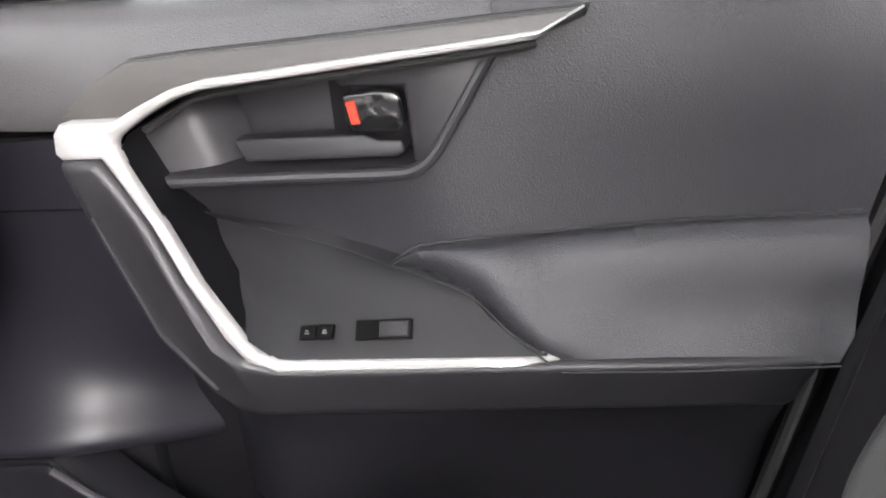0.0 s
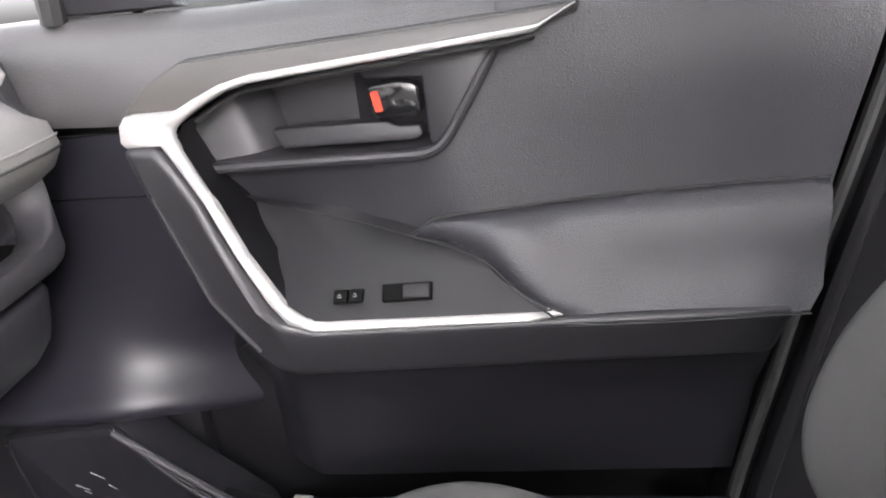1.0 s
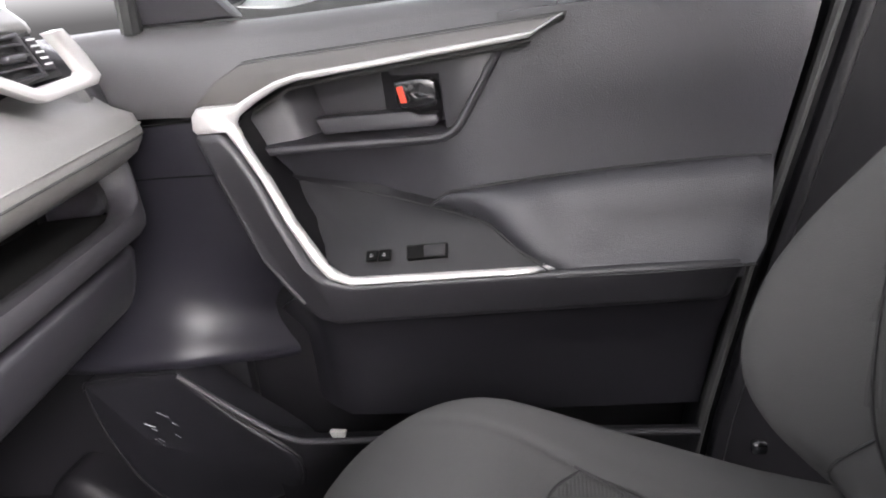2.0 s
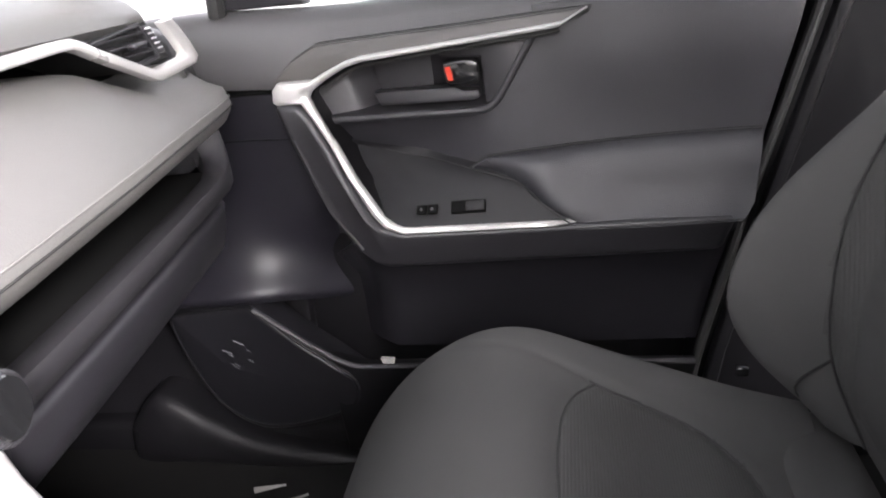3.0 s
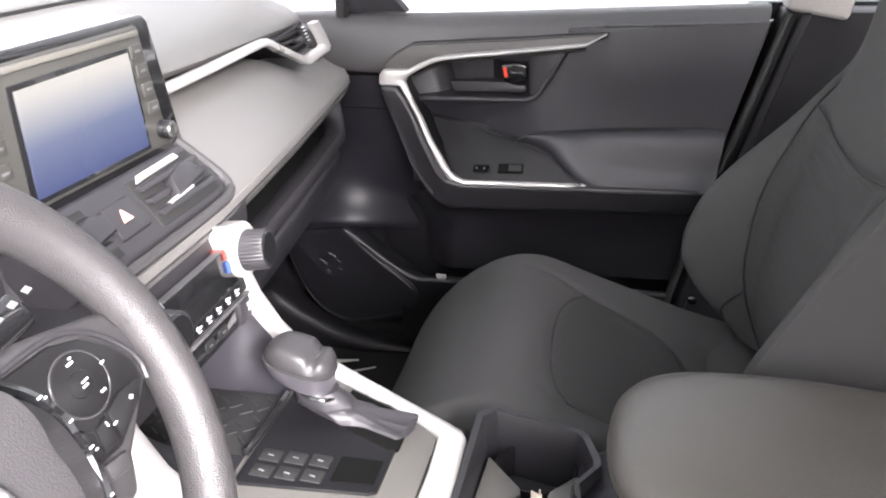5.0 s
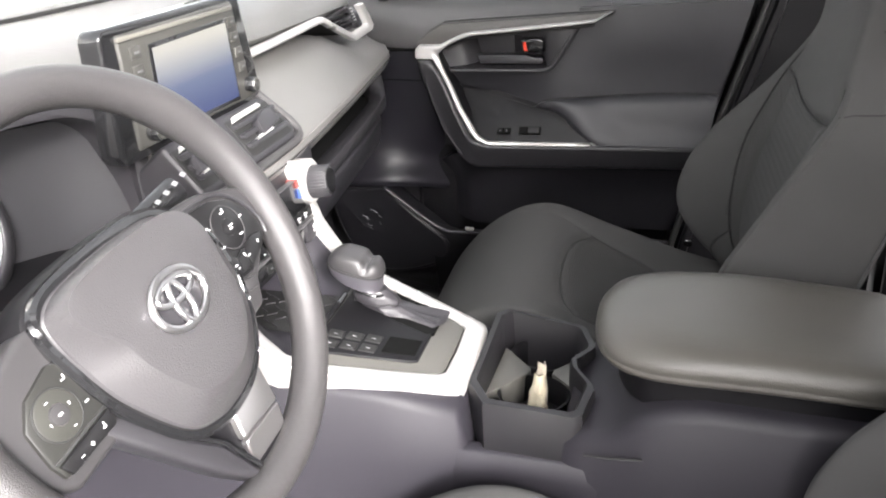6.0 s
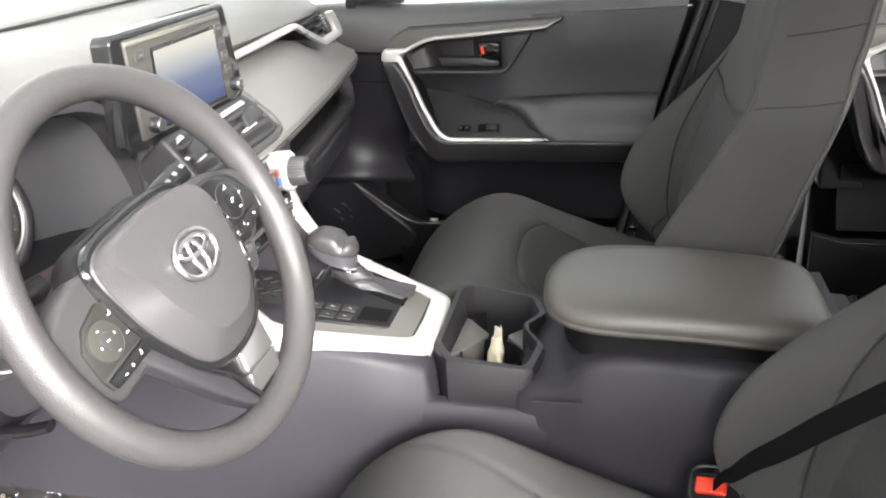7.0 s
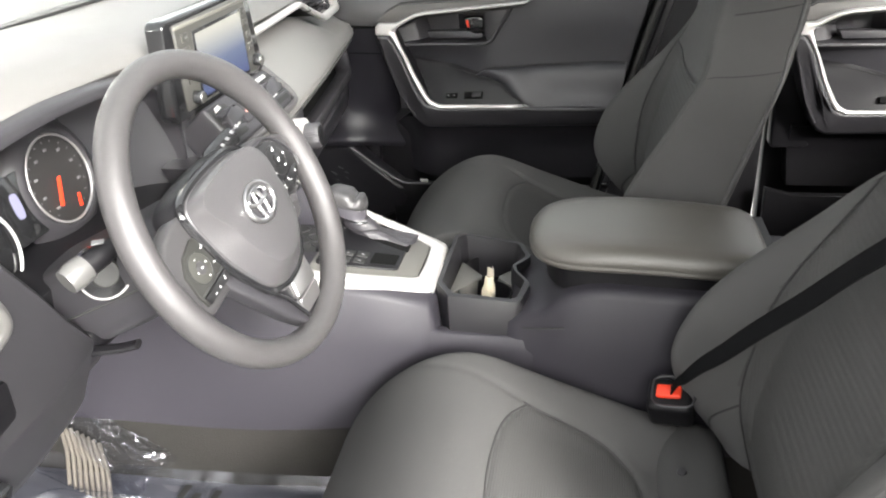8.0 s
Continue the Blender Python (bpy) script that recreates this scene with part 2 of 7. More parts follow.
strut("pillar_rear_far", [(1.35, 0.80, 0.7), (1.40, 0.60, 1.28)], 0.07, "grey rear pillar", HEADLINER)
strut("pillar_rear_near", [(1.35, -0.78, 0.7), (1.40, -0.56, 1.28)], 0.07, "grey rear pillar", HEADLINER)
structure("rear_side_near", box((1.05, -0.82, 0.40), (0.95, 0.06, 0.80), 0.02), PLASTIC_DARK, "dark rear side wall of the cabin", "wall")

# centre pillar by the passenger, beside the door's rear edge
EDGE = [(0.130, 0.15), (0.155, 0.28), (0.186, 0.398), (0.207, 0.48), (0.243, 0.60), (0.272, 0.70), (0.296, 0.785)]
p = structure("pillar_middle_far", prism([(x + 0.012, 0.812, z) for x, z in EDGE] + [(0.56, 0.812, 0.785), (0.56, 0.812, 0.15)], [(x + 0.012, 0.90, z) for x, z in EDGE] + [(0.56, 0.90, 0.785), (0.56, 0.90, 0.15)], 0.004), PLASTIC_DARK, "black lower centre pillar behind the door", "pillar")
structure("pillar_backing", prism([(0.10, 0.905, 0.14), (0.56, 0.905, 0.14), (0.56, 0.905, 0.79), (0.26, 0.905, 0.79)], [(0.10, 0.93, 0.14), (0.56, 0.93, 0.14), (0.56, 0.93, 0.79), (0.26, 0.93, 0.79)], 0), PLASTIC_DARK, "black metal behind the door gap", "pillar")
structure("door_seal", tube(spline([(x + 0.012, 0.806, z) for x, z in EDGE], 40), 0.0065, 8), RUBBER, "black rubber door seal", "seal")
structure("pillar_flange", prism([(x + 0.030, 0.797, z) for x, z in EDGE] + [(x + 0.046, 0.797, z) for x, z in EDGE[::-1]], [(x + 0.026, 0.815, z) for x, z in EDGE] + [(x + 0.050, 0.815, z) for x, z in EDGE[::-1]], 0.004), PLASTIC_DARK, "dark grey moulded edge of the centre pillar", "trim")
structure("pillar_upper_far", prism([(0.305, 0.806, 0.788), (0.40, 0.806, 0.770), (0.43, 0.64, 1.27), (0.34, 0.64, 1.27)], [(0.305, 0.88, 0.788), (0.40, 0.88, 0.770), (0.43, 0.70, 1.27), (0.34, 0.70, 1.27)], 0.01), HEADLINER, "beige upper centre pillar trim", "pillar")
# Near-black plastic here carries the footwell's shade
structure("kick_panel", prism([(-0.98, 0.83, FLOOR), (-0.40, 0.84, FLOOR), (-0.40, 0.84, 0.69), (-0.98, 0.83, 0.69)], [(-0.98, 0.87, FLOOR), (-0.40, 0.87, FLOOR), (-0.40, 0.87, 0.69), (-0.98, 0.87, 0.69)], 0.01), PLASTIC_DARK, "plastic side panel in the passenger's footwell, darkened for shade", "trim")


def pane(name, pts, label):
    m = MATS.get("window_glass")
    if not m:
        m = bpy.data.materials.new("window_glass")
        m.use_nodes = True
        b = m.node_tree.nodes["Principled BSDF"]
        b.inputs["Transmission Weight"].default_value, b.inputs["Roughness"].default_value = 1.0, 0.0
        b.inputs["IOR"].default_value, b.inputs["Base Color"].default_value = 1.45, (0.93, 0.96, 0.95, 1)
        MATS["window_glass"] = m
    v = [Vector(q) for q in pts]
    n = (v[1] - v[0]).cross(v[2] - v[0]).normalized() * 0.004
    ob = structure(name, prism([q + n for q in v], v), m, label, "window")
    ob.visible_shadow = False


pane("windscreen", [(-0.69, -0.72, 0.858), (-0.69, 0.76, 0.858), (0.0, 0.62, 1.28), (0.0, -0.58, 1.28)], "clear windscreen over the dashboard")
pane("window_far_front", [(-0.44, 0.84, 0.77), (0.29, 0.84, 0.77), (0.33, 0.68, 1.27), (0.02, 0.68, 1.27)], "closed clear passenger window")

tint = bpy.data.materials.new("privacy_glass")
tint.use_nodes = True
tb = tint.node_tree.nodes["Principled BSDF"]
tb.inputs["Base Color"].default_value, tb.inputs["Roughness"].default_value = (0.012, 0.014, 0.014, 1), 0.03
structure("window_near_rear", prism([(0.60, -0.82, 0.79), (1.38, -0.80, 0.79), (1.40, -0.59, 1.27), (0.62, -0.60, 1.27)], [(0.60, -0.826, 0.79), (1.38, -0.806, 0.79), (1.40, -0.596, 1.27), (0.62, -0.606, 1.27)]), tint, "dark tinted rear side window", "window")
structure("sill_far", box((0.2, 0.835, 0.09), (2.4, 0.07, 0.14), 0.015, 3), PLASTIC_DARK, "black plastic sill under the passenger's door", "sill")


# ---- doors on the passenger's side ----
def car_door(name, dx, dz, front, label):
    d = thing(name, (-0.1 + dx, 0.86, 0.15), label, "car door", group="doors")
    P = lambda pts: [(x + dx, z + dz) for x, z in pts]
    Q = lambda pts: [(x + dx, y, z + dz) for x, y, z in pts]
    left = -0.46 if front else -0.35
    # Door plastic in a darker copy, with the shade low down put into it
    LOWER = material("shaded_lower_door_plastic", (0.011, 0.0105, 0.0128), 0.42, grain=0.25, scale=900, spec=0.25)
    MATT = material("matt_black", (0.004, 0.004, 0.004), 0.9, spec=0.1)
    edge = [(0.130, 0.15), (0.155, 0.28), (0.186, 0.398), (0.207, 0.48), (0.243, 0.60), (0.272, 0.70), (0.292, 0.775)]
    part("door_shell", slab(P([(left - (0.2 if front else 0), 0.14)] + edge + [(left, 0.778)]), 0.868, 0.93, 0.004), PLASTIC_DARK, d)
    # upper belt
    prof = [(0.775, 0.693), (0.771, 0.700), (0.770, 0.715), (0.772, 0.745), (0.782, 0.770), (0.797, 0.785), (0.818, 0.790), (0.86, 0.788), (0.86, 0.693)]
    rings = []
    for k in range(15 if front else 13):
        x = (([-0.74, -0.60] if front else []) + [left - 0.01, left + 0.05, -0.35, -0.28, -0.2, -0.12, -0.05, 0.0, 0.029, 0.031, 0.1, 0.2, 0.288])[k]
        lift = table([(-0.47, 0.010), (-0.3, 0.0), (0.288, -0.001)], x)
        back = table([(-0.47, 0.012), (-0.36, 0.002), (0.288, 0.002)], x)
        cut = 0.003 if x > -0.33 else 0
        floor_z = 0.7665 if x > 0.03 else (0.743 if x > -0.34 else 0.0)
        rings.append([(x + dx + 0.27 * (zz - 0.78) * smooth(0.1, 0.288, x), yy + back + cut * (zz < 0.75), max(zz + lift, floor_z) + dz) for yy, zz in prof])
    # Paler than the door vinyl: window light from above is in this colour
    part("belt_trim", loft(rings), material("lightened_belt_vinyl", (0.060, 0.058, 0.060), 0.40, grain=0.4, scale=850, kind="hide"), d, "soft dark grey upper trim below the window")
    # lower dark strip before the frame
    if front:
        rows = [(0.692, 0.788), (0.66, 0.791), (0.62, 0.798), (0.58, 0.806), (0.54, 0.811), (0.50, 0.810), (0.475, 0.805), (0.455, 0.798), (0.440, 0.790), (0.428, 0.781), (0.418, 0.773), (0.410, 0.769), (0.402, 0.770), (0.394, 0.778)]
        cols = [-0.74, -0.66, -0.58, -0.50, -0.46, -0.42, -0.38, -0.34, -0.30, -0.26]
        bm = loft([[(x, y + 0.095 * smooth(-0.47, -0.31, x) * smooth(0.52, 0.44, z) + 0.04 * smooth(-0.37, -0.29, x) + 0.02 * smooth(-0.55, -0.74, x), z - 0.05 * smooth(-0.46, -0.28, x) * smooth(0.5, 0.42, z)) for x in cols] for z, y in rows], closed=False)
        # Base colour darkened to hold the shade of the footwell
        part("front_filler", bm, material("shaded_footwell_plastic", (0.0105, 0.0098, 0.0135), 0.44, grain=0.2, scale=900, spec=0.32), d, "smooth grey moulding between door and footwell", smooth=80)
        part("filler_seam", tube([(-0.60, 0.790, 0.6925), (-0.40, 0.788, 0.6920), (-0.345, 0.786, 0.690)], 0.0016, 6), MATT, d)
        part("lower_seam", tube([(-0.50, 0.7955, 0.632), (-0.42, 0.794, 0.630), (-0.34, 0.794, 0.626)], 0.0010, 6), MATT, d)
    else:
        part("front_filler", slab(P([(left, 0.40), (-0.26, 0.40), (-0.30, 0.60), (-0.33, 0.690), (left, 0.690)]), 0.800, 0.86, 0.01), PLASTIC_DARK, d)
    # main panel: round the handle cup
    part("vinyl_panel", panel(P([(-0.030, 0.752), (-0.030, 0.733), (-0.0735, 0.670), (-0.082, 0.659), (-0.100, 0.652), (-0.330, 0.657), (-0.33, 0.48), (0.203, 0.46), (0.240, 0.60), (0.268, 0.70), (0.2855, 0.7655), (0.10, 0.7655), (-0.030, 0.7655)]), lambda x, z: 0.774 + 0.010 * smooth(0.10, 0.29, x - dx) - 0.008 * math.exp(-((z - dz - 0.715) / 0.070) ** 2) * smooth(-0.07, 0.07, x - dx) + 0.046 * smooth(0.665, 0.60, z - dz) * smooth(-0.06, -0.29, x - dx), 0.845, 0.02, 0.002), VINYL, d, "grained grey vinyl door panel")
    # handle cup: a folded back sheet over a sloping floor
    up = [(-0.318, 0.783, 0.690), (-0.283, 0.786, 0.712), (-0.276, 0.789, 0.716), (-0.270, 0.793, 0.717), (-0.246, 0.817, 0.7185), (-0.238, 0.815, 0.7200), (-0.165, 0.813, 0.7265), (-0.152, 0.800, 0.7235), (-0.140, 0.782, 0.7215), (-0.095, 0.780, 0.716)]
    dn = [(-0.318, 0.783, 0.656), (-0.266, 0.786, 0.659), (-0.259, 0.789, 0.6595), (-0.253, 0.793, 0.660), (-0.232, 0.817, 0.662), (-0.226, 0.815, 0.662), (-0.165, 0.813, 0.661), (-0.152, 0.800, 0.660), (-0.140, 0.800, 0.660), (-0.095, 0.800, 0.660)]
    out = [(x, 0.770, 0.6535) for x, y, z in dn]
    part("handle_cup", loft([Q([(x, 0.80, z + 0.02) for x, y, z in up]), Q(up), Q(dn), Q(out)], closed=False), PLASTIC, d, "dark recess behind the inner handle", smooth=20)
    part("handle_bezel", slab(P([(-0.155, 0.738), (-0.032, 0.742), (-0.034, 0.730), (-0.0755, 0.6695), (-0.083, 0.660), (-0.095, 0.656), (-0.0965, 0.713), (-0.145, 0.7165)]), 0.766, 0.80, 0.0025), PLASTIC, d, "smooth dark plate round the handle")
    lip = spline(Q([(-0.298, 0.772, 0.652), (-0.20, 0.769, 0.650), (-0.115, 0.768, 0.6475), (-0.096, 0.767, 0.6495), (-0.083, 0.767, 0.657), (-0.070, 0.768, 0.674), (-0.052, 0.769, 0.701), (-0.030, 0.771, 0.734)]), 40)
    part("cup_lip", tube(lip, 0.0052, 10), PLASTIC, d)
    part("inner_handle", slab(P([(-0.2385, 0.6805), (-0.1335, 0.6785), (-0.122, 0.673), (-0.104, 0.672), (-0.1015, 0.664), (-0.108, 0.6595), (-0.2300, 0.6625)]), lambda x, z: 0.772 + 0.006 * smooth(-0.20, -0.24, x - dx) + 0.5 * max(0, z - dz - 0.676), 0.800, 0.0022, 3), PLASTIC, d, "dark grey door pull lever")
    k = part("lock_knob", slab(P([(-0.1435, 0.711), (-0.118, 0.7125), (-0.1035, 0.7105), (-0.099, 0.706), (-0.098, 0.686), (-0.103, 0.681), (-0.138, 0.681), (-0.1425, 0.688)]), lambda x, z: 0.762 + 0.05 * abs(x - dx + 0.12) ** 1.2, 0.79, 0.0035, 3), GLOSS, d, "glossy black lock knob")
    part("lock_flag", slab(P([(-0.1405, 0.7055), (-0.134, 0.706), (-0.131, 0.6885), (-0.1375, 0.6885)]), 0.759, 0.775, 0.0006, 1), RED, k, "red unlocked marker")
    # band above the silver, with a shadow gap
    band = [(-0.352, 0.712), (-0.326, 0.734), (-0.297, 0.7485), (-0.27, 0.7495), (-0.12, 0.7525), (0.036, 0.757), (0.031, 0.753), (0.0, 0.743), (-0.25, 0.728), (-0.30, 0.709)]
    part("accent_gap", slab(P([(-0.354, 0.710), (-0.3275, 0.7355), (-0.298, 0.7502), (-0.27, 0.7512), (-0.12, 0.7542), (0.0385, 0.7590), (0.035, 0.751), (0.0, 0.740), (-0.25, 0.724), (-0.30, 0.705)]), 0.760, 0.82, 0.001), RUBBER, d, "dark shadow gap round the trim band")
    part("accent_band", slab(P(band), lambda x, z: 0.740 + 0.4 * max(0, z - dz - 0.735) + 0.05 * max(0, x - dx + 0.15), 0.80, 0.003, 3), material("brown_grey_plastic", (0.046, 0.0425, 0.040), 0.42, grain=0.3, scale=900), d, "dark brown-grey band over the silver trim")
    # silver frame
    outer = [(0.034, 0.758), (0.004, 0.7450), (-0.02, 0.7435), (-0.235, 0.7330), (-0.256, 0.7290), (-0.281, 0.7195), (-0.301, 0.7105), (-0.3435, 0.7115), (-0.350, 0.704), (-0.352, 0.690), (-0.348, 0.6855), (-0.3165, 0.6845), (-0.3055, 0.6650), (-0.2895, 0.6318), (-0.2730, 0.5856), (-0.2512, 0.5371), (-0.2370, 0.5160), (-0.2134, 0.5060), (0.006, 0.5030)]
    inner = [(0.028, 0.756), (0.000, 0.7395), (-0.02, 0.7380), (-0.232, 0.7270), (-0.253, 0.7225), (-0.276, 0.7125), (-0.295, 0.7020), (-0.3000, 0.6990), (-0.3020, 0.6970), (-0.3030, 0.6950), (-0.3040, 0.6930), (-0.3045, 0.6890), (-0.2950, 0.6622), (-0.2800, 0.6295), (-0.2627, 0.583), (-0.2375, 0.5345), (-0.2275, 0.5222), (-0.2106, 0.5148), (-0.0076, 0.5110)]
    fine = lambda line: [line[0], line[1]] + [(lerp(line[2][0], line[3][0], k / 10), lerp(line[2][1], line[3][1], k / 10)) for k in range(11)] + line[4:-2] + [(lerp(line[-2][0], line[-1][0], k / 8), lerp(line[-2][1], line[-1][1], k / 8)) for k in range(9)]
    rings = []
    for (a, c), (b, e) in zip(fine(outer), fine(inner)):
        f = 0.722 + 0.019 * smooth(-0.25, 0.03, a) * smooth(0.6, 0.72, c) + 0.011 * smooth(-0.014, 0.006, a) * (c < 0.52)
        ln = lambda t, y: (lerp(a, b, t) + dx, y, lerp(c, e, t) + dz)
        rings.append([ln(0, f + 0.04), ln(0, f + 0.003), ln(0.08, f - 0.0005), ln(0.30, f - 0.002), ln(0.72, f - 0.0015), ln(0.93, f + 0.0005), ln(1, f + 0.004), ln(1, f + 0.010)])
    part("silver_trim", loft(rings), SILVER, d, "satin silver trim framing the pull handle", smooth=40)
    # Dark tube laid in as the shade along the silver's inner edge
    part("trim_shadow", tube(spline(Q([(0.0, 0.752, 0.736), (-0.02, 0.748, 0.7335), (-0.12, 0.742, 0.7285), (-0.232, 0.738, 0.722), (-0.256, 0.738, 0.715), (-0.287, 0.738, 0.700)]), 40), 0.003, 6), RUBBER, d, "dark strip for the shade beside the silver trim")
    # inner wall of the grip, from the silver edge back to the panel; near-black to paint its shade
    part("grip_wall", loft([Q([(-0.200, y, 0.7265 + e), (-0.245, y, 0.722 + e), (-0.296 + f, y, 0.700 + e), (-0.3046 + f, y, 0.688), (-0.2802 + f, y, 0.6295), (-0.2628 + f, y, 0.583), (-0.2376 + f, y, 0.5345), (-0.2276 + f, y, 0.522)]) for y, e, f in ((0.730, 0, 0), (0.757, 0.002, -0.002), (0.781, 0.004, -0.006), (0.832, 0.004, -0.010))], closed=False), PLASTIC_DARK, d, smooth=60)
    # lower band that carries the silver
    part("lower_band", slab(P([(-0.352, 0.6865), (-0.3175, 0.6855), (-0.3062, 0.6655), (-0.2902, 0.6322), (-0.2737, 0.586), (-0.2518, 0.5375), (-0.2375, 0.5165), (-0.2138, 0.5065), (0.006, 0.5035), (0.198, 0.499), (0.181, 0.447), (-0.245, 0.450), (-0.264, 0.459), (-0.280, 0.480), (-0.305, 0.54), (-0.338, 0.64)]), lambda x, z: 0.716 + 0.034 * smooth(0.54, 0.43, z - dz), 0.81, 0.010, 4), material("band_plastic", (0.0180, 0.0172, 0.0196), 0.44, grain=0.3, scale=900), d, "dark grey lower door band")
    # armrest top with its switches
    top = [(-0.297, 0.818, 0.612), (-0.24, 0.808, 0.598), (-0.19, 0.791, 0.5885), (-0.155, 0.778, 0.5815), (-0.121, 0.763, 0.5735), (-0.088, 0.750, 0.5655), (-0.058, 0.742, 0.5525)]
    mid = [(-0.262, 0.796, 0.566), (-0.232, 0.778, 0.559), (-0.19, 0.756, 0.5575), (-0.155, 0.749, 0.556), (-0.115, 0.747, 0.5545), (-0.080, 0.743, 0.552), (-0.046, 0.735, 0.540)]
    low = [(-0.2405, 0.7275, 0.536), (-0.216, 0.7260, 0.516), (-0.18, 0.7250, 0.513), (-0.14, 0.7250, 0.5125), (-0.10, 0.7250, 0.512), (-0.06, 0.7250, 0.512), (-0.004, 0.7250, 0.511)]
    half = [tuple(lerp(a[i], b[i], 0.5) for i in range(3)) for a, b in zip(mid, low)]
    bm = loft([Q([(x, 0.80, z + 0.01) for x, y, z in top]), Q(top), Q(mid), Q(half), Q(low), Q([(x, 0.79, z - 0.01) for x, y, z in low])], closed=False)
    part("switch_panel", bm, material("armrest_plastic", (0.0115, 0.0110, 0.0125), 0.58, grain=0.3, scale=900, spec=0.3), d, "smooth dark armrest top", smooth=60)
    part("panel_seam", tube(spline(Q([(x, y - 0.001, z + 0.0015) for x, y, z in top[1:]] + [(-0.03, 0.730, 0.527), (-0.002, 0.719, 0.507)]), 40), 0.0009, 6), SEAM, d)
    o = Vector((-0.15 + dx, 0.7325, 0.5345 + dz))
    u, v = Vector((1, 0, 0)), Vector((0, 0.50, 0.866)).normalized()
    if front:
        for a in (-0.0375, -0.0235):
            s = part("lock_switch", plate(o, u, v, [(a - 0.0068, -0.0058), (a + 0.0058, -0.0058), (a + 0.0074, 0.0058), (a - 0.0052, 0.0058)], -0.004, 0.003, 0.0012), MATT, d, "small black lock button")
            print_bars(o + u.cross(v) * 0.0031, u, v, [(a, -0.0008, 0.0036, 0.0010), (a, 0.0012, 0.0022, 0.0010)], DIM_PRINT, s)
    o = o + u.cross(v) * 0.0040
    fr = part("window_switch", join(plate(o, u, v, [(0.001, -0.0075), (0.044, -0.0075), (0.045, 0.0075), (0.002, 0.0075)], -0.009, 0.0008, 0.0004)), MATT, d, "black window switch surround")
    part("rocker", plate(o, u, v, [(0.020, -0.0060), (0.0425, -0.0060), (0.0432, 0.0060), (0.0205, 0.0060)], -0.002, 0.0022, 0.0008), material("armrest_plastic", (0.022, 0.0212, 0.0235), 0.58), fr)
    # Flat matt black plate paints the shade of the rocker's hollow
    part("rocker_dish", prism(at_plane(o, u, v, [(0.003, -0.0060), (0.019, -0.0060), (0.0195, 0.0060), (0.0035, 0.0060)], 0.0010), at_plane(o, u, v, [(0.003, -0.0060), (0.019, -0.0060), (0.0195, 0.0060), (0.0035, 0.0060)], -0.001), 0), MATT, fr)
    # arm pad: a ridge under its top seam, a hollow, then a flare out to the trim line
    upper = [(-0.1235, 0.5735), (-0.104, 0.5850), (-0.082, 0.5885), (0.0135, 0.5935), (0.10, 0.5958), (0.17, 0.5960), (0.231, 0.5945)]
    under = [(-0.1235, 0.5735), (-0.0905, 0.5675), (-0.061, 0.5525), (-0.0455, 0.5360), (-0.016, 0.5075), (0.006, 0.4960), (0.03, 0.4945), (0.205, 0.4925), (0.231, 0.5100)]

    def pad_depth(x, z):
        x, z = x - dx, z - dz
        hi, lo = table(upper, x), table(under, x)
        s = max(0.0, min(1.0, (hi - z) / max(hi - lo, 0.004)))
        ridge = table([(0.0, 0.7720), (0.03, 0.7662), (0.08, 0.7612), (0.16, 0.7570), (0.28, 0.7535), (0.42, 0.7512), (0.54, 0.7498), (0.66, 0.7475), (0.76, 0.7440), (0.85, 0.7397), (0.93, 0.7345), (0.98, 0.7305), (1.0, 0.7300)], s)
        flat = lerp(0.7600, 0.7300, smooth(-0.12, 0.0, x))
        fold = near_line((x, z), under[:6])
        k = smooth(0.0, 0.075, fold) if x < 0.08 else 1.0
        return lerp(flat + 0.002, ridge, k) + 0.004 * math.exp(-(fold / 0.005) ** 2) * (x < 0.02)

    outline = [(a.x, a.z) for a in spline([(x, 0, z) for x, z in upper], 26)] + [(0.226, 0.560), (0.217, 0.512), (0.205, 0.4945)] + [(0.10, 0.4935), (0.03, 0.4945), (0.006, 0.4960), (-0.016, 0.5075), (-0.0455, 0.5360), (-0.061, 0.5525), (-0.0905, 0.5675)]
    part("arm_pad", panel(P(outline), pad_depth, 0.80, 0.0085), VINYL, d, "padded grey vinyl armrest", smooth=70)
    part("pad_seam", tube([(a.x + dx, 0.7685, a.z + dz + 0.0015) for a in spline([(x, 0, z) for x, z in upper], 40)], 0.0013, 6), SEAM, d)
    part("pad_foot_seam", tube(Q([(0.006, 0.727, 0.4955), (0.10, 0.727, 0.4930), (0.206, 0.730, 0.4920)]), 0.0011, 6), SEAM, d)
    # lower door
    # Shade is in the colour: dark in front, darker still on the rear door
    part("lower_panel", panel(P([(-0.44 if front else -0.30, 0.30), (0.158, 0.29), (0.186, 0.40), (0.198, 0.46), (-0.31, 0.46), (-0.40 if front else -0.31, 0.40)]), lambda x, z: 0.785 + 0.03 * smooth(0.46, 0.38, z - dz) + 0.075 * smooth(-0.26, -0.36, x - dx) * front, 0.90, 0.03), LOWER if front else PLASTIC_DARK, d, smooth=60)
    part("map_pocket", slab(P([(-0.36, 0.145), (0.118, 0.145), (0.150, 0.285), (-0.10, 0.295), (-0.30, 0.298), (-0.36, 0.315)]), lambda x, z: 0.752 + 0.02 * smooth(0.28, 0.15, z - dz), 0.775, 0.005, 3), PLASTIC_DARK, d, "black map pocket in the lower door")
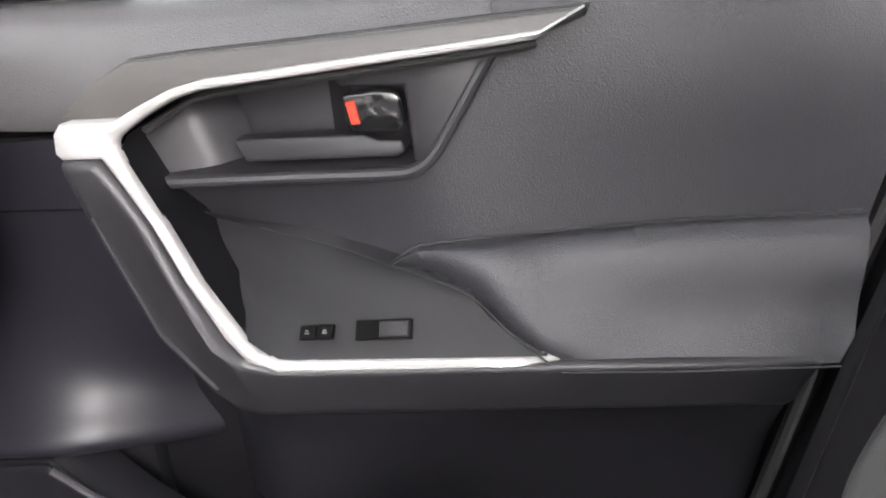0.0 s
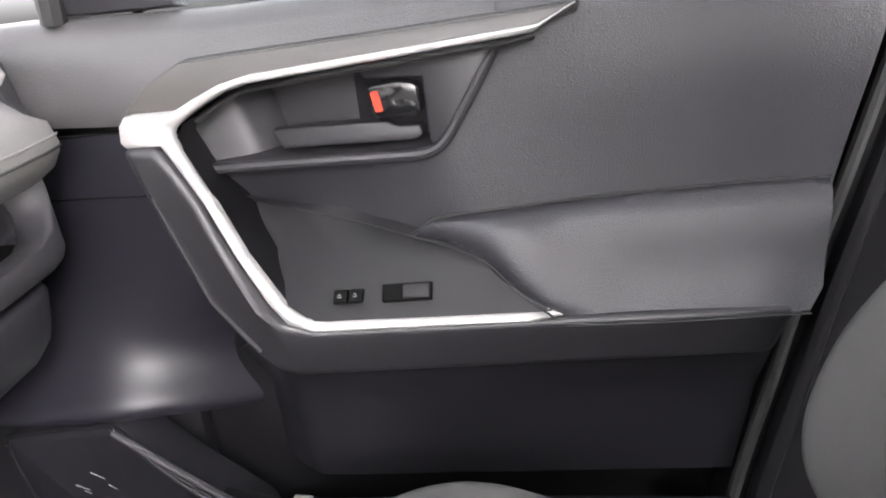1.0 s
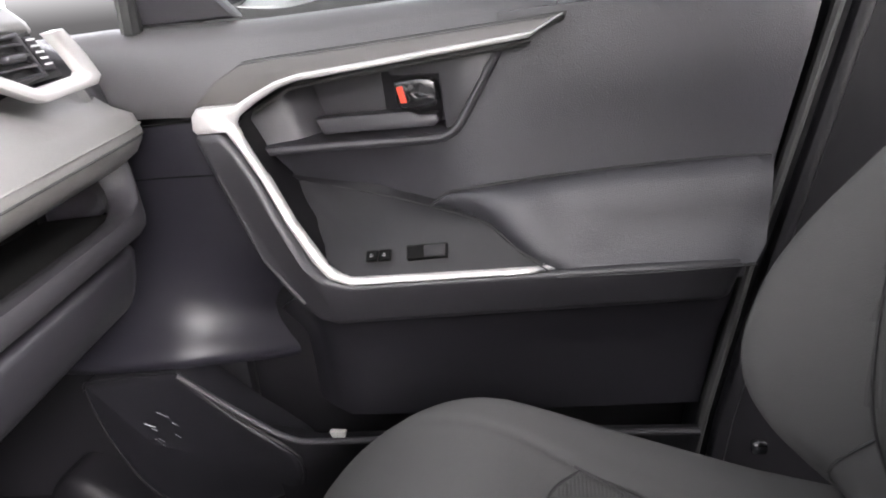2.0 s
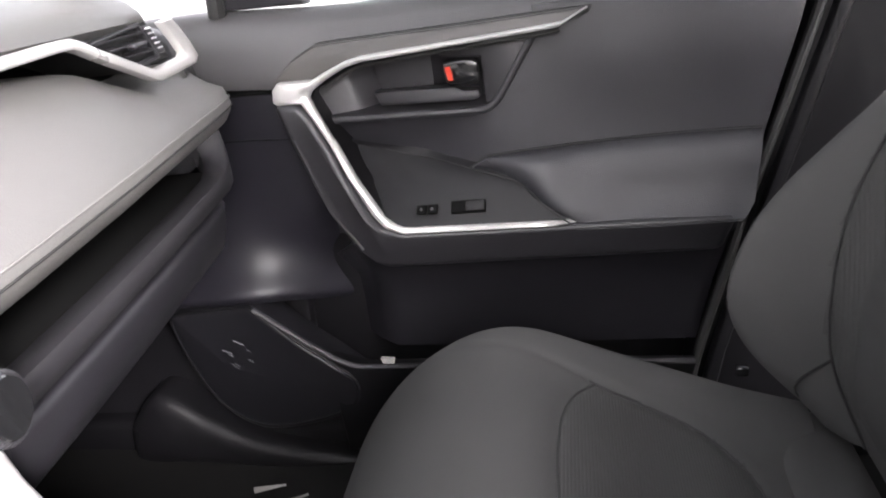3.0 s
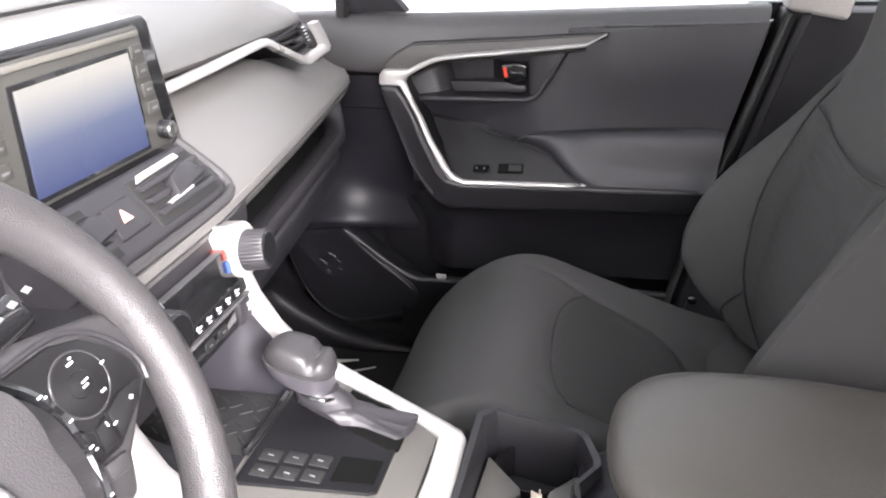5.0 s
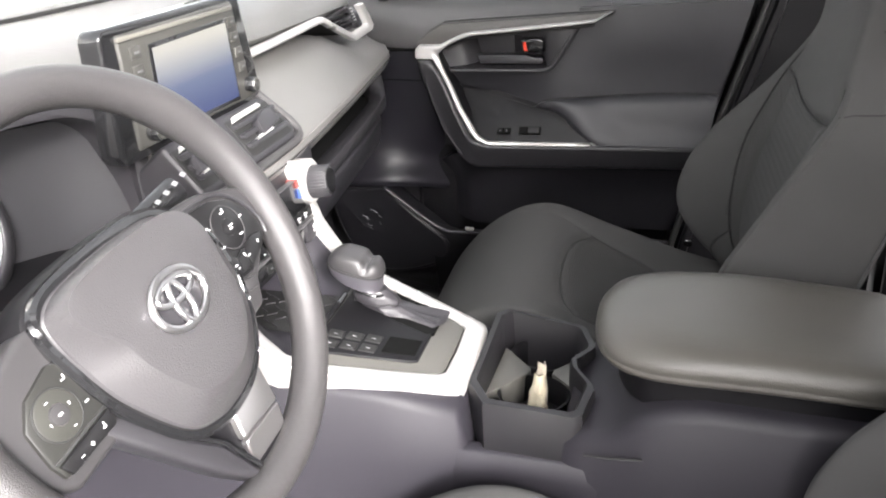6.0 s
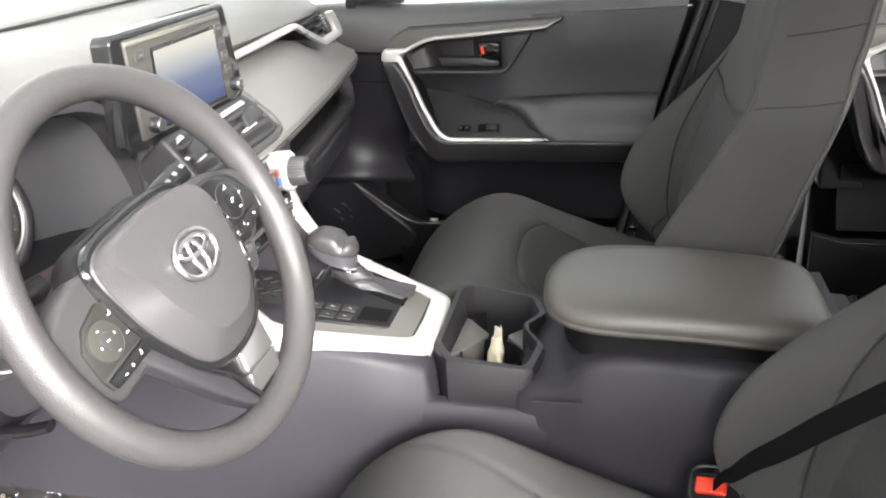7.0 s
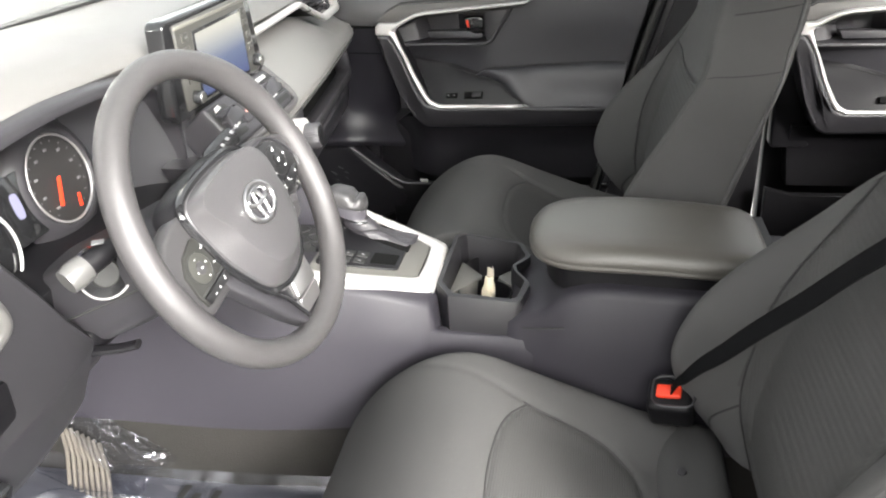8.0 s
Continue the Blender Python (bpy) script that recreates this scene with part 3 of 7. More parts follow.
    if front:
        part("pocket_lip", tube(spline([(0.148, 0.755, 0.288), (-0.10, 0.752, 0.297), (-0.28, 0.752, 0.299), (-0.33, 0.752, 0.305), (-0.38, 0.752, 0.338), (-0.455, 0.752, 0.398)], 40), 0.004, 8), PLASTIC, d)
    if front:
        sp = [(-0.600, 0.782, 0.374), (-0.597, 0.781, 0.381), (-0.588, 0.780, 0.384), (-0.53, 0.777, 0.391), (-0.475, 0.771, 0.396), (-0.462, 0.769, 0.393), (-0.440, 0.763, 0.378), (-0.395, 0.756, 0.340), (-0.350, 0.756, 0.302), (-0.325, 0.760, 0.270), (-0.340, 0.768, 0.225), (-0.42, 0.780, 0.192), (-0.495, 0.785, 0.186), (-0.548, 0.785, 0.222), (-0.580, 0.784, 0.285), (-0.595, 0.783, 0.340)]
        ring = spline(sp + [sp[0]], 90)[:-1]
        part("speaker_panel", dome(ring, ((-0.52, 0.772, 0.30), (-0.42, 0.768, 0.27)), (0, -0.007, 0), 10, 5.0, back=(0, 0.06, 0)), material("scuffed_black_plastic", (0.0085, 0.0082, 0.0100), 0.36, grain=0.3, scale=900, spec=0.35, vary=0.3), d, "flat black speaker panel with scuff marks", smooth=60)
        part("speaker_rim", tube([p + Vector((0, -0.002, 0)) for p in ring], 0.0032, 8, closed=True), PLASTIC_DARK, d)
        rnd = random.Random(4)
        for k in range(12):
            a, c, t = rnd.uniform(-0.53, -0.44), rnd.uniform(0.30, 0.37), rnd.uniform(-0.9, -0.3)
            h = rnd.uniform(0.008, 0.018)
            part("scuff", tube([(a, 0.7640 - 0.06 * (a + 0.49), c), (a + h * math.cos(t), 0.7640 - 0.06 * (a + 0.49 + h * math.cos(t)), c + h * math.sin(t))], 0.0007, 5), DIM_PRINT, d, "pale scuff mark")
        part("lower_sill_trim", dome(spline([(-0.72, 0.79, 0.19), (-0.66, 0.785, 0.25), (-0.58, 0.785, 0.205), (-0.50, 0.785, 0.165), (-0.36, 0.785, 0.13), (-0.36, 0.785, 0.115), (-0.60, 0.79, 0.115), (-0.72, 0.79, 0.12), (-0.72, 0.79, 0.20)], 50)[:-1], ((-0.64, 0.79, 0.17), (-0.5, 0.79, 0.13)), (0, -0.03, 0), 8, 2.0, back=(0, 0.05, 0)), PLASTIC_DARK, d, smooth=70)
        part("pocket_clip", slab([(-0.276, 0.276), (-0.270, 0.276), (-0.264, 0.305), (-0.284, 0.307)], 0.760, 0.768, 0.001), material("clip_grey", (0.30, 0.30, 0.28), 0.5), d, "small pale clip at the pocket's edge")
    d.matrix_basis = Matrix.Translation((dx, 0, 0)) @ TIP @ Matrix.Translation((-dx, 0, 0)) @ Matrix.Translation(BASE[d.name])
    return d


car_door("front_door", 0.0, 0.0, True, "closed front door with silver trim and padded grey armrest")
car_door("rear_door", 0.925, -0.005, False, "closed rear door with silver trim behind the front seat")


def wing_mirror():
    d = thing("wing_mirror", (-0.38, 0.84, 0.78), "white-backed wing mirror outside the passenger window", "mirror")
    part("sail", prism([(-0.452, 0.815, 0.785), (-0.325, 0.815, 0.785), (-0.40, 0.79, 0.88), (-0.44, 0.785, 0.92)], [(-0.452, 0.85, 0.785), (-0.325, 0.85, 0.785), (-0.40, 0.825, 0.88), (-0.44, 0.82, 0.92)], 0.006), PLASTIC, d)
    part("post", tube([(-0.444, 0.808, 0.78), (-0.44, 0.80, 0.84), (-0.42, 0.78, 0.95)], 0.012, 8), RUBBER, d)
    part("mirror_shell", dome(spline([(-0.40, 0.95, 0.80), (-0.30, 0.95, 0.79), (-0.22, 0.97, 0.82), (-0.20, 1.02, 0.90), (-0.30, 1.05, 0.95), (-0.40, 1.0, 0.93), (-0.42, 0.95, 0.86), (-0.40, 0.95, 0.80)], 40)[:-1], ((-0.35, 0.98, 0.87), (-0.27, 1.0, 0.87)), (-0.05, -0.03, 0.0), 8), PAINT, d, "glossy white mirror shell")
    part("arm", tube([(-0.39, 0.86, 0.80), (-0.36, 0.96, 0.82)], 0.018, 10), PLASTIC_DARK, d)
    return d


wing_mirror()


# ---- dashboard ----
def pad_edge(y):
    """Rear edge of the padded dash at a given y: its x and z."""
    return table([(-0.1, -0.342), (0.11, -0.342), (0.25, -0.352), (0.41, -0.366), (0.60, -0.387), (0.66, -0.393), (0.69, -0.397), (0.712, -0.402), (0.722, -0.407), (0.731, -0.418), (0.737, -0.436)], y), table([(-0.1, 0.682), (0.11, 0.685), (0.41, 0.694), (0.72, 0.704)], y)


def ribbon(outer, inner, deep, lift):
    """A raised moulding between two lines of places (x, y, z), with rounded shoulders, proud along x."""
    rings = []
    for a, b in zip(outer, inner):
        a, b = Vector(a), Vector(b)
        ln = lambda t, h: a.lerp(b, t) + Vector((h, 0, 0))
        rings.append([ln(0, -deep), ln(0, 0), ln(0.1, lift * 0.7), ln(0.35, lift), ln(0.7, lift), ln(0.92, lift * 0.6), ln(1, 0), ln(1, -deep)])
    return loft(rings)


def dashboard():
    d = thing("dashboard", (-0.6, YC, 0.35), "grey stitched dashboard with silver strip and air vents", "dashboard")
    prof = [(-1.0, 0.83), (-0.80, 0.853), (-0.66, 0.856), (-0.56, 0.850), (-0.50, 0.840), (-0.470, 0.828), (-0.456, 0.816), (-0.452, 0.808), (-0.458, 0.800), (-0.475, 0.797), (-0.55, 0.79), (-1.0, 0.70)]
    rings = []
    for y in [-0.74, -0.70, -0.6, -0.45, -0.3, -0.15, 0.0, 0.15, 0.3, 0.45, 0.58, 0.64, 0.68, 0.72, 0.76, 0.79]:
        cut = 0.10 * smooth(0.62, 0.80, y) + 0.05 * smooth(-0.62, -0.74, y)
        hood = 0.018 * smooth(-0.05, -0.2, y) * smooth(-0.70, -0.55, y) - 0.012 * smooth(0.05, 0.2, y)
        rings.append([(x - cut * smooth(-0.9, -0.45, x), y, z + hood * smooth(-0.75, -0.5, x) - 0.02 * smooth(0.66, 0.80, y)) for x, z in prof])
    part("top_pad", loft(rings), PAD, d, "matt top of the dashboard, greyed for windscreen light", smooth=60)
    part("windscreen_gap", box((-0.682, 0.02, 0.8575), (0.012, 1.40, 0.006), 0.002), RUBBER, d)
    part("core", prism([(-0.56, -0.10, 0.80), (-0.56, 0.77, 0.80), (-0.56, 0.77, 0.505), (-0.56, -0.10, 0.505)], [(-1.0, -0.10, 0.80), (-1.0, 0.77, 0.80), (-1.0, 0.77, 0.50), (-1.0, -0.10, 0.50)], 0.004), PLASTIC_DARK, d)
    # passenger pad
    rings = []
    for y in [-0.095, -0.06, 0.0, 0.08, 0.14, 0.2, 0.26, 0.33, 0.41, 0.46, 0.49, 0.52, 0.55, 0.58, 0.60, 0.64, 0.66, 0.68, 0.69, 0.70, 0.71, 0.717, 0.722, 0.728, 0.733, 0.737]:
        ex, ez = pad_edge(y)
        k = smooth(0.63, 0.745, y)
        shut = 0.06 * k * k
        x0 = -0.448
        dip = table([(0.44, 0.0), (0.49, 0.006), (0.52, 0.016), (0.60, 0.044), (0.70, 0.040), (0.73, 0.034)], y)
        rings.append([(-0.54, y, 0.785 - dip), (x0 - 0.02, y, 0.783 - dip), (x0 - shut * 0.2, y, 0.780 - shut * 0.3 - dip), (lerp(x0, ex, 0.35) - shut * 0.3, y, lerp(0.776, ez, 0.26) - 0.62 * dip), (lerp(x0, ex, 0.68) - shut * 0.2, y, lerp(0.772, ez, 0.60) - 0.22 * dip), (lerp(x0, ex, 0.90), y, ez + 0.012), (ex, y, ez), (ex + 0.002, y, ez - 0.006), (ex, y, ez - 0.014), (ex - 0.008, y, ez - 0.026), (ex - 0.026, y, ez - 0.037), (ex - 0.06, y, ez - 0.043), (-0.55, y, ez - 0.045)])
    part("passenger_pad", tipped(loft(rings)), PAD, d, "soft padded panel with a stitched edge", smooth=70)
    ys = [-0.10 + 0.822 * k / 90 for k in range(91)]
    part("stitching", tipped(tube([(pad_edge(y)[0] + 0.0012, y, pad_edge(y)[1] + 0.0015) for y in ys], 0.0011, 6)), THREAD, d, "pale stitched seam", smooth=180)
    part("edge_seam", tipped(tube([(pad_edge(y)[0] + 0.0020, y, pad_edge(y)[1] - 0.0085) for y in ys], 0.0011, 6)), SEAM, d, smooth=180)
    # silver strip and the vent frame
    up = [(0.12, 0.8000), (0.30, 0.8035), (0.455, 0.8085), (0.476, 0.8085), (0.493, 0.8030), (0.516, 0.7930), (0.603, 0.7595), (0.613, 0.7580), (0.676, 0.7620), (0.681, 0.7660), (0.669, 0.7810), (0.655, 0.7955), (0.646, 0.8040)]
    dn = [(0.12, 0.7905), (0.30, 0.7940), (0.455, 0.7990), (0.470, 0.7985), (0.485, 0.7935), (0.505, 0.7850), (0.597, 0.7485), (0.612, 0.7450), (0.700, 0.7505), (0.709, 0.7580), (0.694, 0.7780), (0.676, 0.7960), (0.664, 0.8060)]
    xs = lambda y: -0.433 + 0.003 * smooth(0.45, 0.7, y)
    part("silver_strip", tipped(ribbon([(xs(y), y, z) for y, z in up], [(xs(y) + 0.003, y, z) for y, z in dn], 0.009, 0.003)), SILVER, d, "satin silver strip ending in the vent frame", smooth=40)
    # side vent
    v = part("side_vent", tipped(prism([(-0.449, 0.487, 0.800), (-0.449, 0.596, 0.759), (-0.449, 0.680, 0.764), (-0.449, 0.640, 0.812)], [(-0.53, 0.487, 0.800), (-0.53, 0.596, 0.759), (-0.53, 0.680, 0.764), (-0.53, 0.640, 0.812)], 0)), RUBBER, d, "black air vent with tilted slats")
    frame_up = [(0.500, 0.7975), (0.598, 0.762), (0.648, 0.766), (0.618, 0.808)]
    frame_in = [(0.520, 0.7960), (0.600, 0.767), (0.638, 0.770), (0.612, 0.803)]
    part("vent_frame", tipped(ribbon([(-0.444, y, z) for y, z in frame_up + frame_up[:1]], [(-0.444, y, z) for y, z in frame_in + frame_in[:1]], 0.02, 0.003)), PLASTIC, v)
    for z, a, b in ((0.776, 0.580, 0.634), (0.786, 0.552, 0.628), (0.796, 0.525, 0.620)):
        part("slat", tipped(prism([(-0.441, a, z - 0.001), (-0.441, b, z), (-0.460, b, z + 0.006), (-0.460, a, z + 0.005)], [(-0.441, a, z + 0.0016), (-0.441, b, z + 0.0026), (-0.460, b, z + 0.0086), (-0.460, a, z + 0.0076)], 0.0005)), PLASTIC, v)
    part("vent_tab", tipped(box((-0.438, 0.597, 0.786), (0.012, 0.026, 0.007), 0.003, 3)), PLASTIC, v)
    part("thumb_wheel", tipped(prism([(-0.443, 0.648, 0.770), (-0.443, 0.668, 0.770), (-0.443, 0.642, 0.803), (-0.443, 0.626, 0.803)], [(-0.46, 0.648, 0.770), (-0.46, 0.668, 0.770), (-0.46, 0.642, 0.803), (-0.46, 0.626, 0.803)], 0.003)), PLASTIC, v)
    for k in range(5):
        part("notch", tipped(box((-0.4425, 0.653 - 0.0045 * k, 0.777 + 0.0058 * k), (0.002, 0.010, 0.0016), 0)), WHITE_PRINT, v)
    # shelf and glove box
    # Matt black on the shelf's back and floor paints the shade under the pad
    part("shelf_recess", tipped(prism([(-0.53, 0.17, 0.655), (-0.535, 0.70, 0.662), (-0.535, 0.70, 0.590), (-0.53, 0.17, 0.590)], [(-0.56, 0.17, 0.655), (-0.56, 0.66, 0.662), (-0.56, 0.66, 0.600), (-0.56, 0.17, 0.600)], 0.004)), material("matt_black", (0.004, 0.004, 0.004), 0.9, spec=0.1), d, "open shelf under the pad, blackened for its shade")
    part("shelf_floor", tipped(prism([(-0.54, 0.165, 0.604), (-0.54, 0.715, 0.612), (-0.420, 0.705, 0.616), (-0.375, 0.165, 0.605)], [(-0.54, 0.165, 0.592), (-0.54, 0.715, 0.600), (-0.420, 0.705, 0.604), (-0.375, 0.165, 0.593)], 0)), MATS["matt_black"], d, "floor of the open shelf, blackened for its shade")
    lip = []
    for y, lift in [(0.165, 0), (0.25, 0), (0.35, 0), (0.45, 0), (0.55, 0), (0.62, 0), (0.668, 0.002), (0.692, 0.010), (0.708, 0.026), (0.716, 0.044), (0.718, 0.054)]:
        ex = pad_edge(y)[0] - 0.012 - 0.2 * lift
        z = table([(0.165, 0.610), (0.69, 0.621)], y) + lift
        lip.append([(ex - 0.036, y, z - 0.010), (ex - 0.030, y - 0.5 * lift, z - 0.004), (ex - 0.010, y - 0.3 * lift, z), (ex - 0.002, y, z - 0.001), (ex, y, z - 0.006), (ex - 0.001, y + 0.004 * (lift > 0), z - 0.022 - lift * 0.6), (ex - 0.012, y, z - 0.028 - lift * 0.6), (ex - 0.04, y, z - 0.03 - lift * 0.5)])
    part("shelf_lip", tipped(loft(lip)), PLASTIC, d, "rounded grey lip of the shelf", smooth=60)
    rings = []
    for y in [0.165, 0.18, 0.3, 0.42, 0.54, 0.64, 0.675, 0.695, 0.705]:
        ex = pad_edge(y)[0] - 0.014
        e = 0.012 * (1 - smooth(0.16, 0.185, y)) + 0.04 * smooth(0.655, 0.715, y)
        zt = table([(0.165, 0.580), (0.69, 0.590)], y)
        rings.append([(-0.58, y, zt), (ex - 0.010 - e, y, zt), (ex - 0.003 - e, y, zt - 0.003), (ex - 0.001 - e, y, zt - 0.008), (ex - 0.006 - e, y, zt - 0.035), (ex - 0.012 - e, y, zt - 0.052), (ex - 0.020 - e, y, zt - 0.060), (ex - 0.045 - e, y, zt - 0.066), (ex - 0.10 - e, y, zt - 0.072), (-0.58, y, zt - 0.076)])
    part("glove_box", tipped(loft(rings)), material("glove_box_plastic", (0.0145, 0.0138, 0.0165), 0.36, grain=0.3, scale=900), d, "closed grey glove box lid", smooth=50)
    part("end_cap", prism([(-0.455, 0.735, 0.69), (-0.475, 0.735, 0.765), (-0.56, 0.735, 0.79), (-0.56, 0.735, 0.55), (-0.48, 0.735, 0.60)], [(-0.47, 0.785, 0.69), (-0.49, 0.785, 0.765), (-0.56, 0.785, 0.79), (-0.56, 0.785, 0.55), (-0.49, 0.785, 0.60)], 0.012, 4), VINYL, d)
    # centre vents, lying in the slope below the display
    o, u, v = Vector((-0.372, -0.02, 0.716)), Vector((0, 1, 0)), Vector((-0.62, 0, 0.78)).normalized()
    n = u.cross(v)
    c = part("centre_vents", plate(o, u, v, [(-0.085, -0.036), (0.148, -0.036), (0.166, -0.024), (0.158, 0.000), (0.146, 0.036), (-0.085, 0.036)], -0.06, 0.004, 0.006, 3), PLASTIC, d, "grey surround with two centre vents")
    part("surround_edge", tube(spline(at_plane(o, u, v, [(0.150, 0.040), (0.163, 0.008), (0.172, -0.020), (0.160, -0.037), (0.10, -0.041), (-0.080, -0.041)], 0.0), 40), 0.0060, 8), material("bezel_grey", (0.040, 0.0385, 0.040), 0.6, grain=0.3, scale=900), c)
    for a0, a1 in ((-0.082, -0.030), (0.036, 0.146)):
        w = part("vent_mouth", plate(o, u, v, [(a0, -0.027), (a1 + 0.004, -0.027), (a1, 0.026), (a0, 0.026)], -0.03, 0.0055, 0.002), RUBBER, c, "black vent mouth")
        for b in (-0.017, -0.003, 0.011):
            q = at_plane(o, u, v, [(a0 + 0.005, b - 0.002), (a1 - 0.002, b - 0.002), (a1 - 0.002, b + 0.004), (a0 + 0.005, b + 0.004)], 0.012)
            part("vane", prism(q, [k - n * 0.012 + v * 0.006 for k in q], 0.001), PLASTIC, w, "grey vent vane")
        m = lerp(a0, a1, 0.55)
        part("vane_tab", plate(o, u, v, [(m - 0.024, -0.012), (m + 0.030, -0.007), (m + 0.026, 0.011), (m + 0.006, 0.014), (m - 0.018, 0.008)], 0.004, 0.018, 0.003, 2), PLASTIC, w, "chunky vent tab")
        part("silver_accent", plate(o, u, v, [(a0 + 0.010, 0.0195), (a1 - 0.022, 0.0215), (a1 - 0.026, 0.0280), (a0 + 0.018, 0.0265)], 0, 0.0095, 0.0015), SILVER, w, "silver accent over the vent")
        part("silver_lower_accent", plate(o, u, v, [(lerp(a0, a1, 0.2), -0.0140), (lerp(a0, a1, 0.62), -0.0125), (lerp(a0, a1, 0.60), -0.0085), (lerp(a0, a1, 0.24), -0.0100)], 0, 0.0145, 0.001), SILVER, w, "narrow silver vent accent")
    hz = part("hazard_button", plate(o, u, v, [(-0.020, -0.018), (0.026, -0.018), (0.024, 0.016), (-0.018, 0.016)], -0.01, 0.009, 0.003), PLASTIC, c, "grey hazard light button")
    part("triangle", plate(o, u, v, [(-0.006, -0.005), (0.008, -0.005), (0.001, 0.007)], 0.008, 0.0108), material("pale_red", (0.7, 0.35, 0.30), 0.5), hz, "pale red warning triangle")
    return d


dashboard()


def display():
    d = thing("display_unit", (-0.42, -0.003, 0.72), "tablet-style display with grey buttons and a blue screen", "display")
    yl, yr = -0.157, 0.150
    body = [(yl, 0.748), (yl + 0.004, 0.868), (yl + 0.012, 0.875), (yr - 0.030, 0.877), (yr - 0.022, 0.870), (yr + 0.006, 0.742), (yr, 0.735), (yl + 0.008, 0.738)]
    part("housing", prism([(-0.402, y, z) for y, z in body], [(-0.432, y * 0.97, z - 0.002) for y, z in body], 0.004, 3), GLOSS, d, "glossy black housing")
    grey = material("display_grey", (0.052, 0.051, 0.047), 0.42, vary=0.05)
    face = [(yl + 0.030, 0.748), (yl + 0.026, 0.866), (yr - 0.048, 0.869), (yr - 0.024, 0.746)]
    part("fascia", prism([(-0.3985, y, z) for y, z in face], [(-0.405, y, z) for y, z in face], 0.003, 3), grey, d, "grey fascia")
    part("top_strip", box((-0.3985, -0.016, 0.862), (0.004, 0.232, 0.005), 0.001), material("display_trim", (0.14, 0.135, 0.12), 0.4), d)
    part("screen_frame", prism([(-0.3978, -0.085, 0.752), (-0.3978, -0.083, 0.850), (-0.3978, 0.082, 0.852), (-0.3978, 0.090, 0.750)], [(-0.400, -0.085, 0.752), (-0.400, -0.083, 0.850), (-0.400, 0.082, 0.852), (-0.400, 0.090, 0.750)], 0.001), GLOSS, d)
    m = bpy.data.materials.new("lit_screen")
    m.use_nodes = True
    n, l = m.node_tree.nodes, m.node_tree.links
    b = n["Principled BSDF"]
    b.inputs["Roughness"].default_value = 0.15
    b.inputs["Base Color"].default_value = (0.02, 0.02, 0.03, 1)
    co, sep = n.new("ShaderNodeTexCoord"), n.new("ShaderNodeSeparateXYZ")
    ramp = n.new("ShaderNodeValToRGB")
    l.new(co.outputs["Generated"], sep.inputs[0])
    l.new(sep.outputs["Z"], ramp.inputs["Fac"])
    e = ramp.color_ramp.elements
    e[0].position, e[0].color = 0.0, (0.040, 0.072, 0.21, 1)
    e[1].position, e[1].color = 0.92, (0.80, 0.78, 0.66, 1)
    k = e.new(0.45)
    k.color = (0.17, 0.22, 0.33, 1)
    l.new(ramp.outputs[0], b.inputs["Emission Color"])
    b.inputs["Emission Strength"].default_value = 0.145
    part("screen", prism([(-0.3965, -0.078, 0.757), (-0.3965, -0.077, 0.845), (-0.3965, 0.077, 0.847), (-0.3965, 0.084, 0.755)], [(-0.399, -0.078, 0.757), (-0.399, -0.077, 0.845), (-0.399, 0.077, 0.847), (-0.399, 0.084, 0.755)], 0), m, d, "lit blue-white screen", smooth=0)
    for k in range(4):
        z = 0.846 - 0.019 * k
        for y, in ((-0.107,), (0.0915 + 0.0042 * k,)):
            kb = part("button", box((-0.3975, y, z), (0.0028, 0.018, 0.0125), 0.0012, 2), grey, d)
            part("button_print", box((-0.3953, y, z), (0.0005, 0.008, 0.0022), 0), DIM_PRINT, kb)
    for y, z in ((-0.105, 0.763), (0.113, 0.764)):
        part("tuning_knob", ribbed((-0.400, y, z), (1, 0, 0), 0.0095, 0.014, 20), GLOSS, d, "black ribbed knob with chrome rim")
        part("knob_cap", disc((-0.3862, y, z), (1, 0, 0), 0.0085, 0.0075, 0.0015, 24), material("knob_cap_grey", (0.10, 0.10, 0.095), 0.25, metal=0.5), d)
    part("mount", box((-0.46, 0.0, 0.775), (0.06, 0.20, 0.07), 0.01), RUBBER, d)
    return d


display()


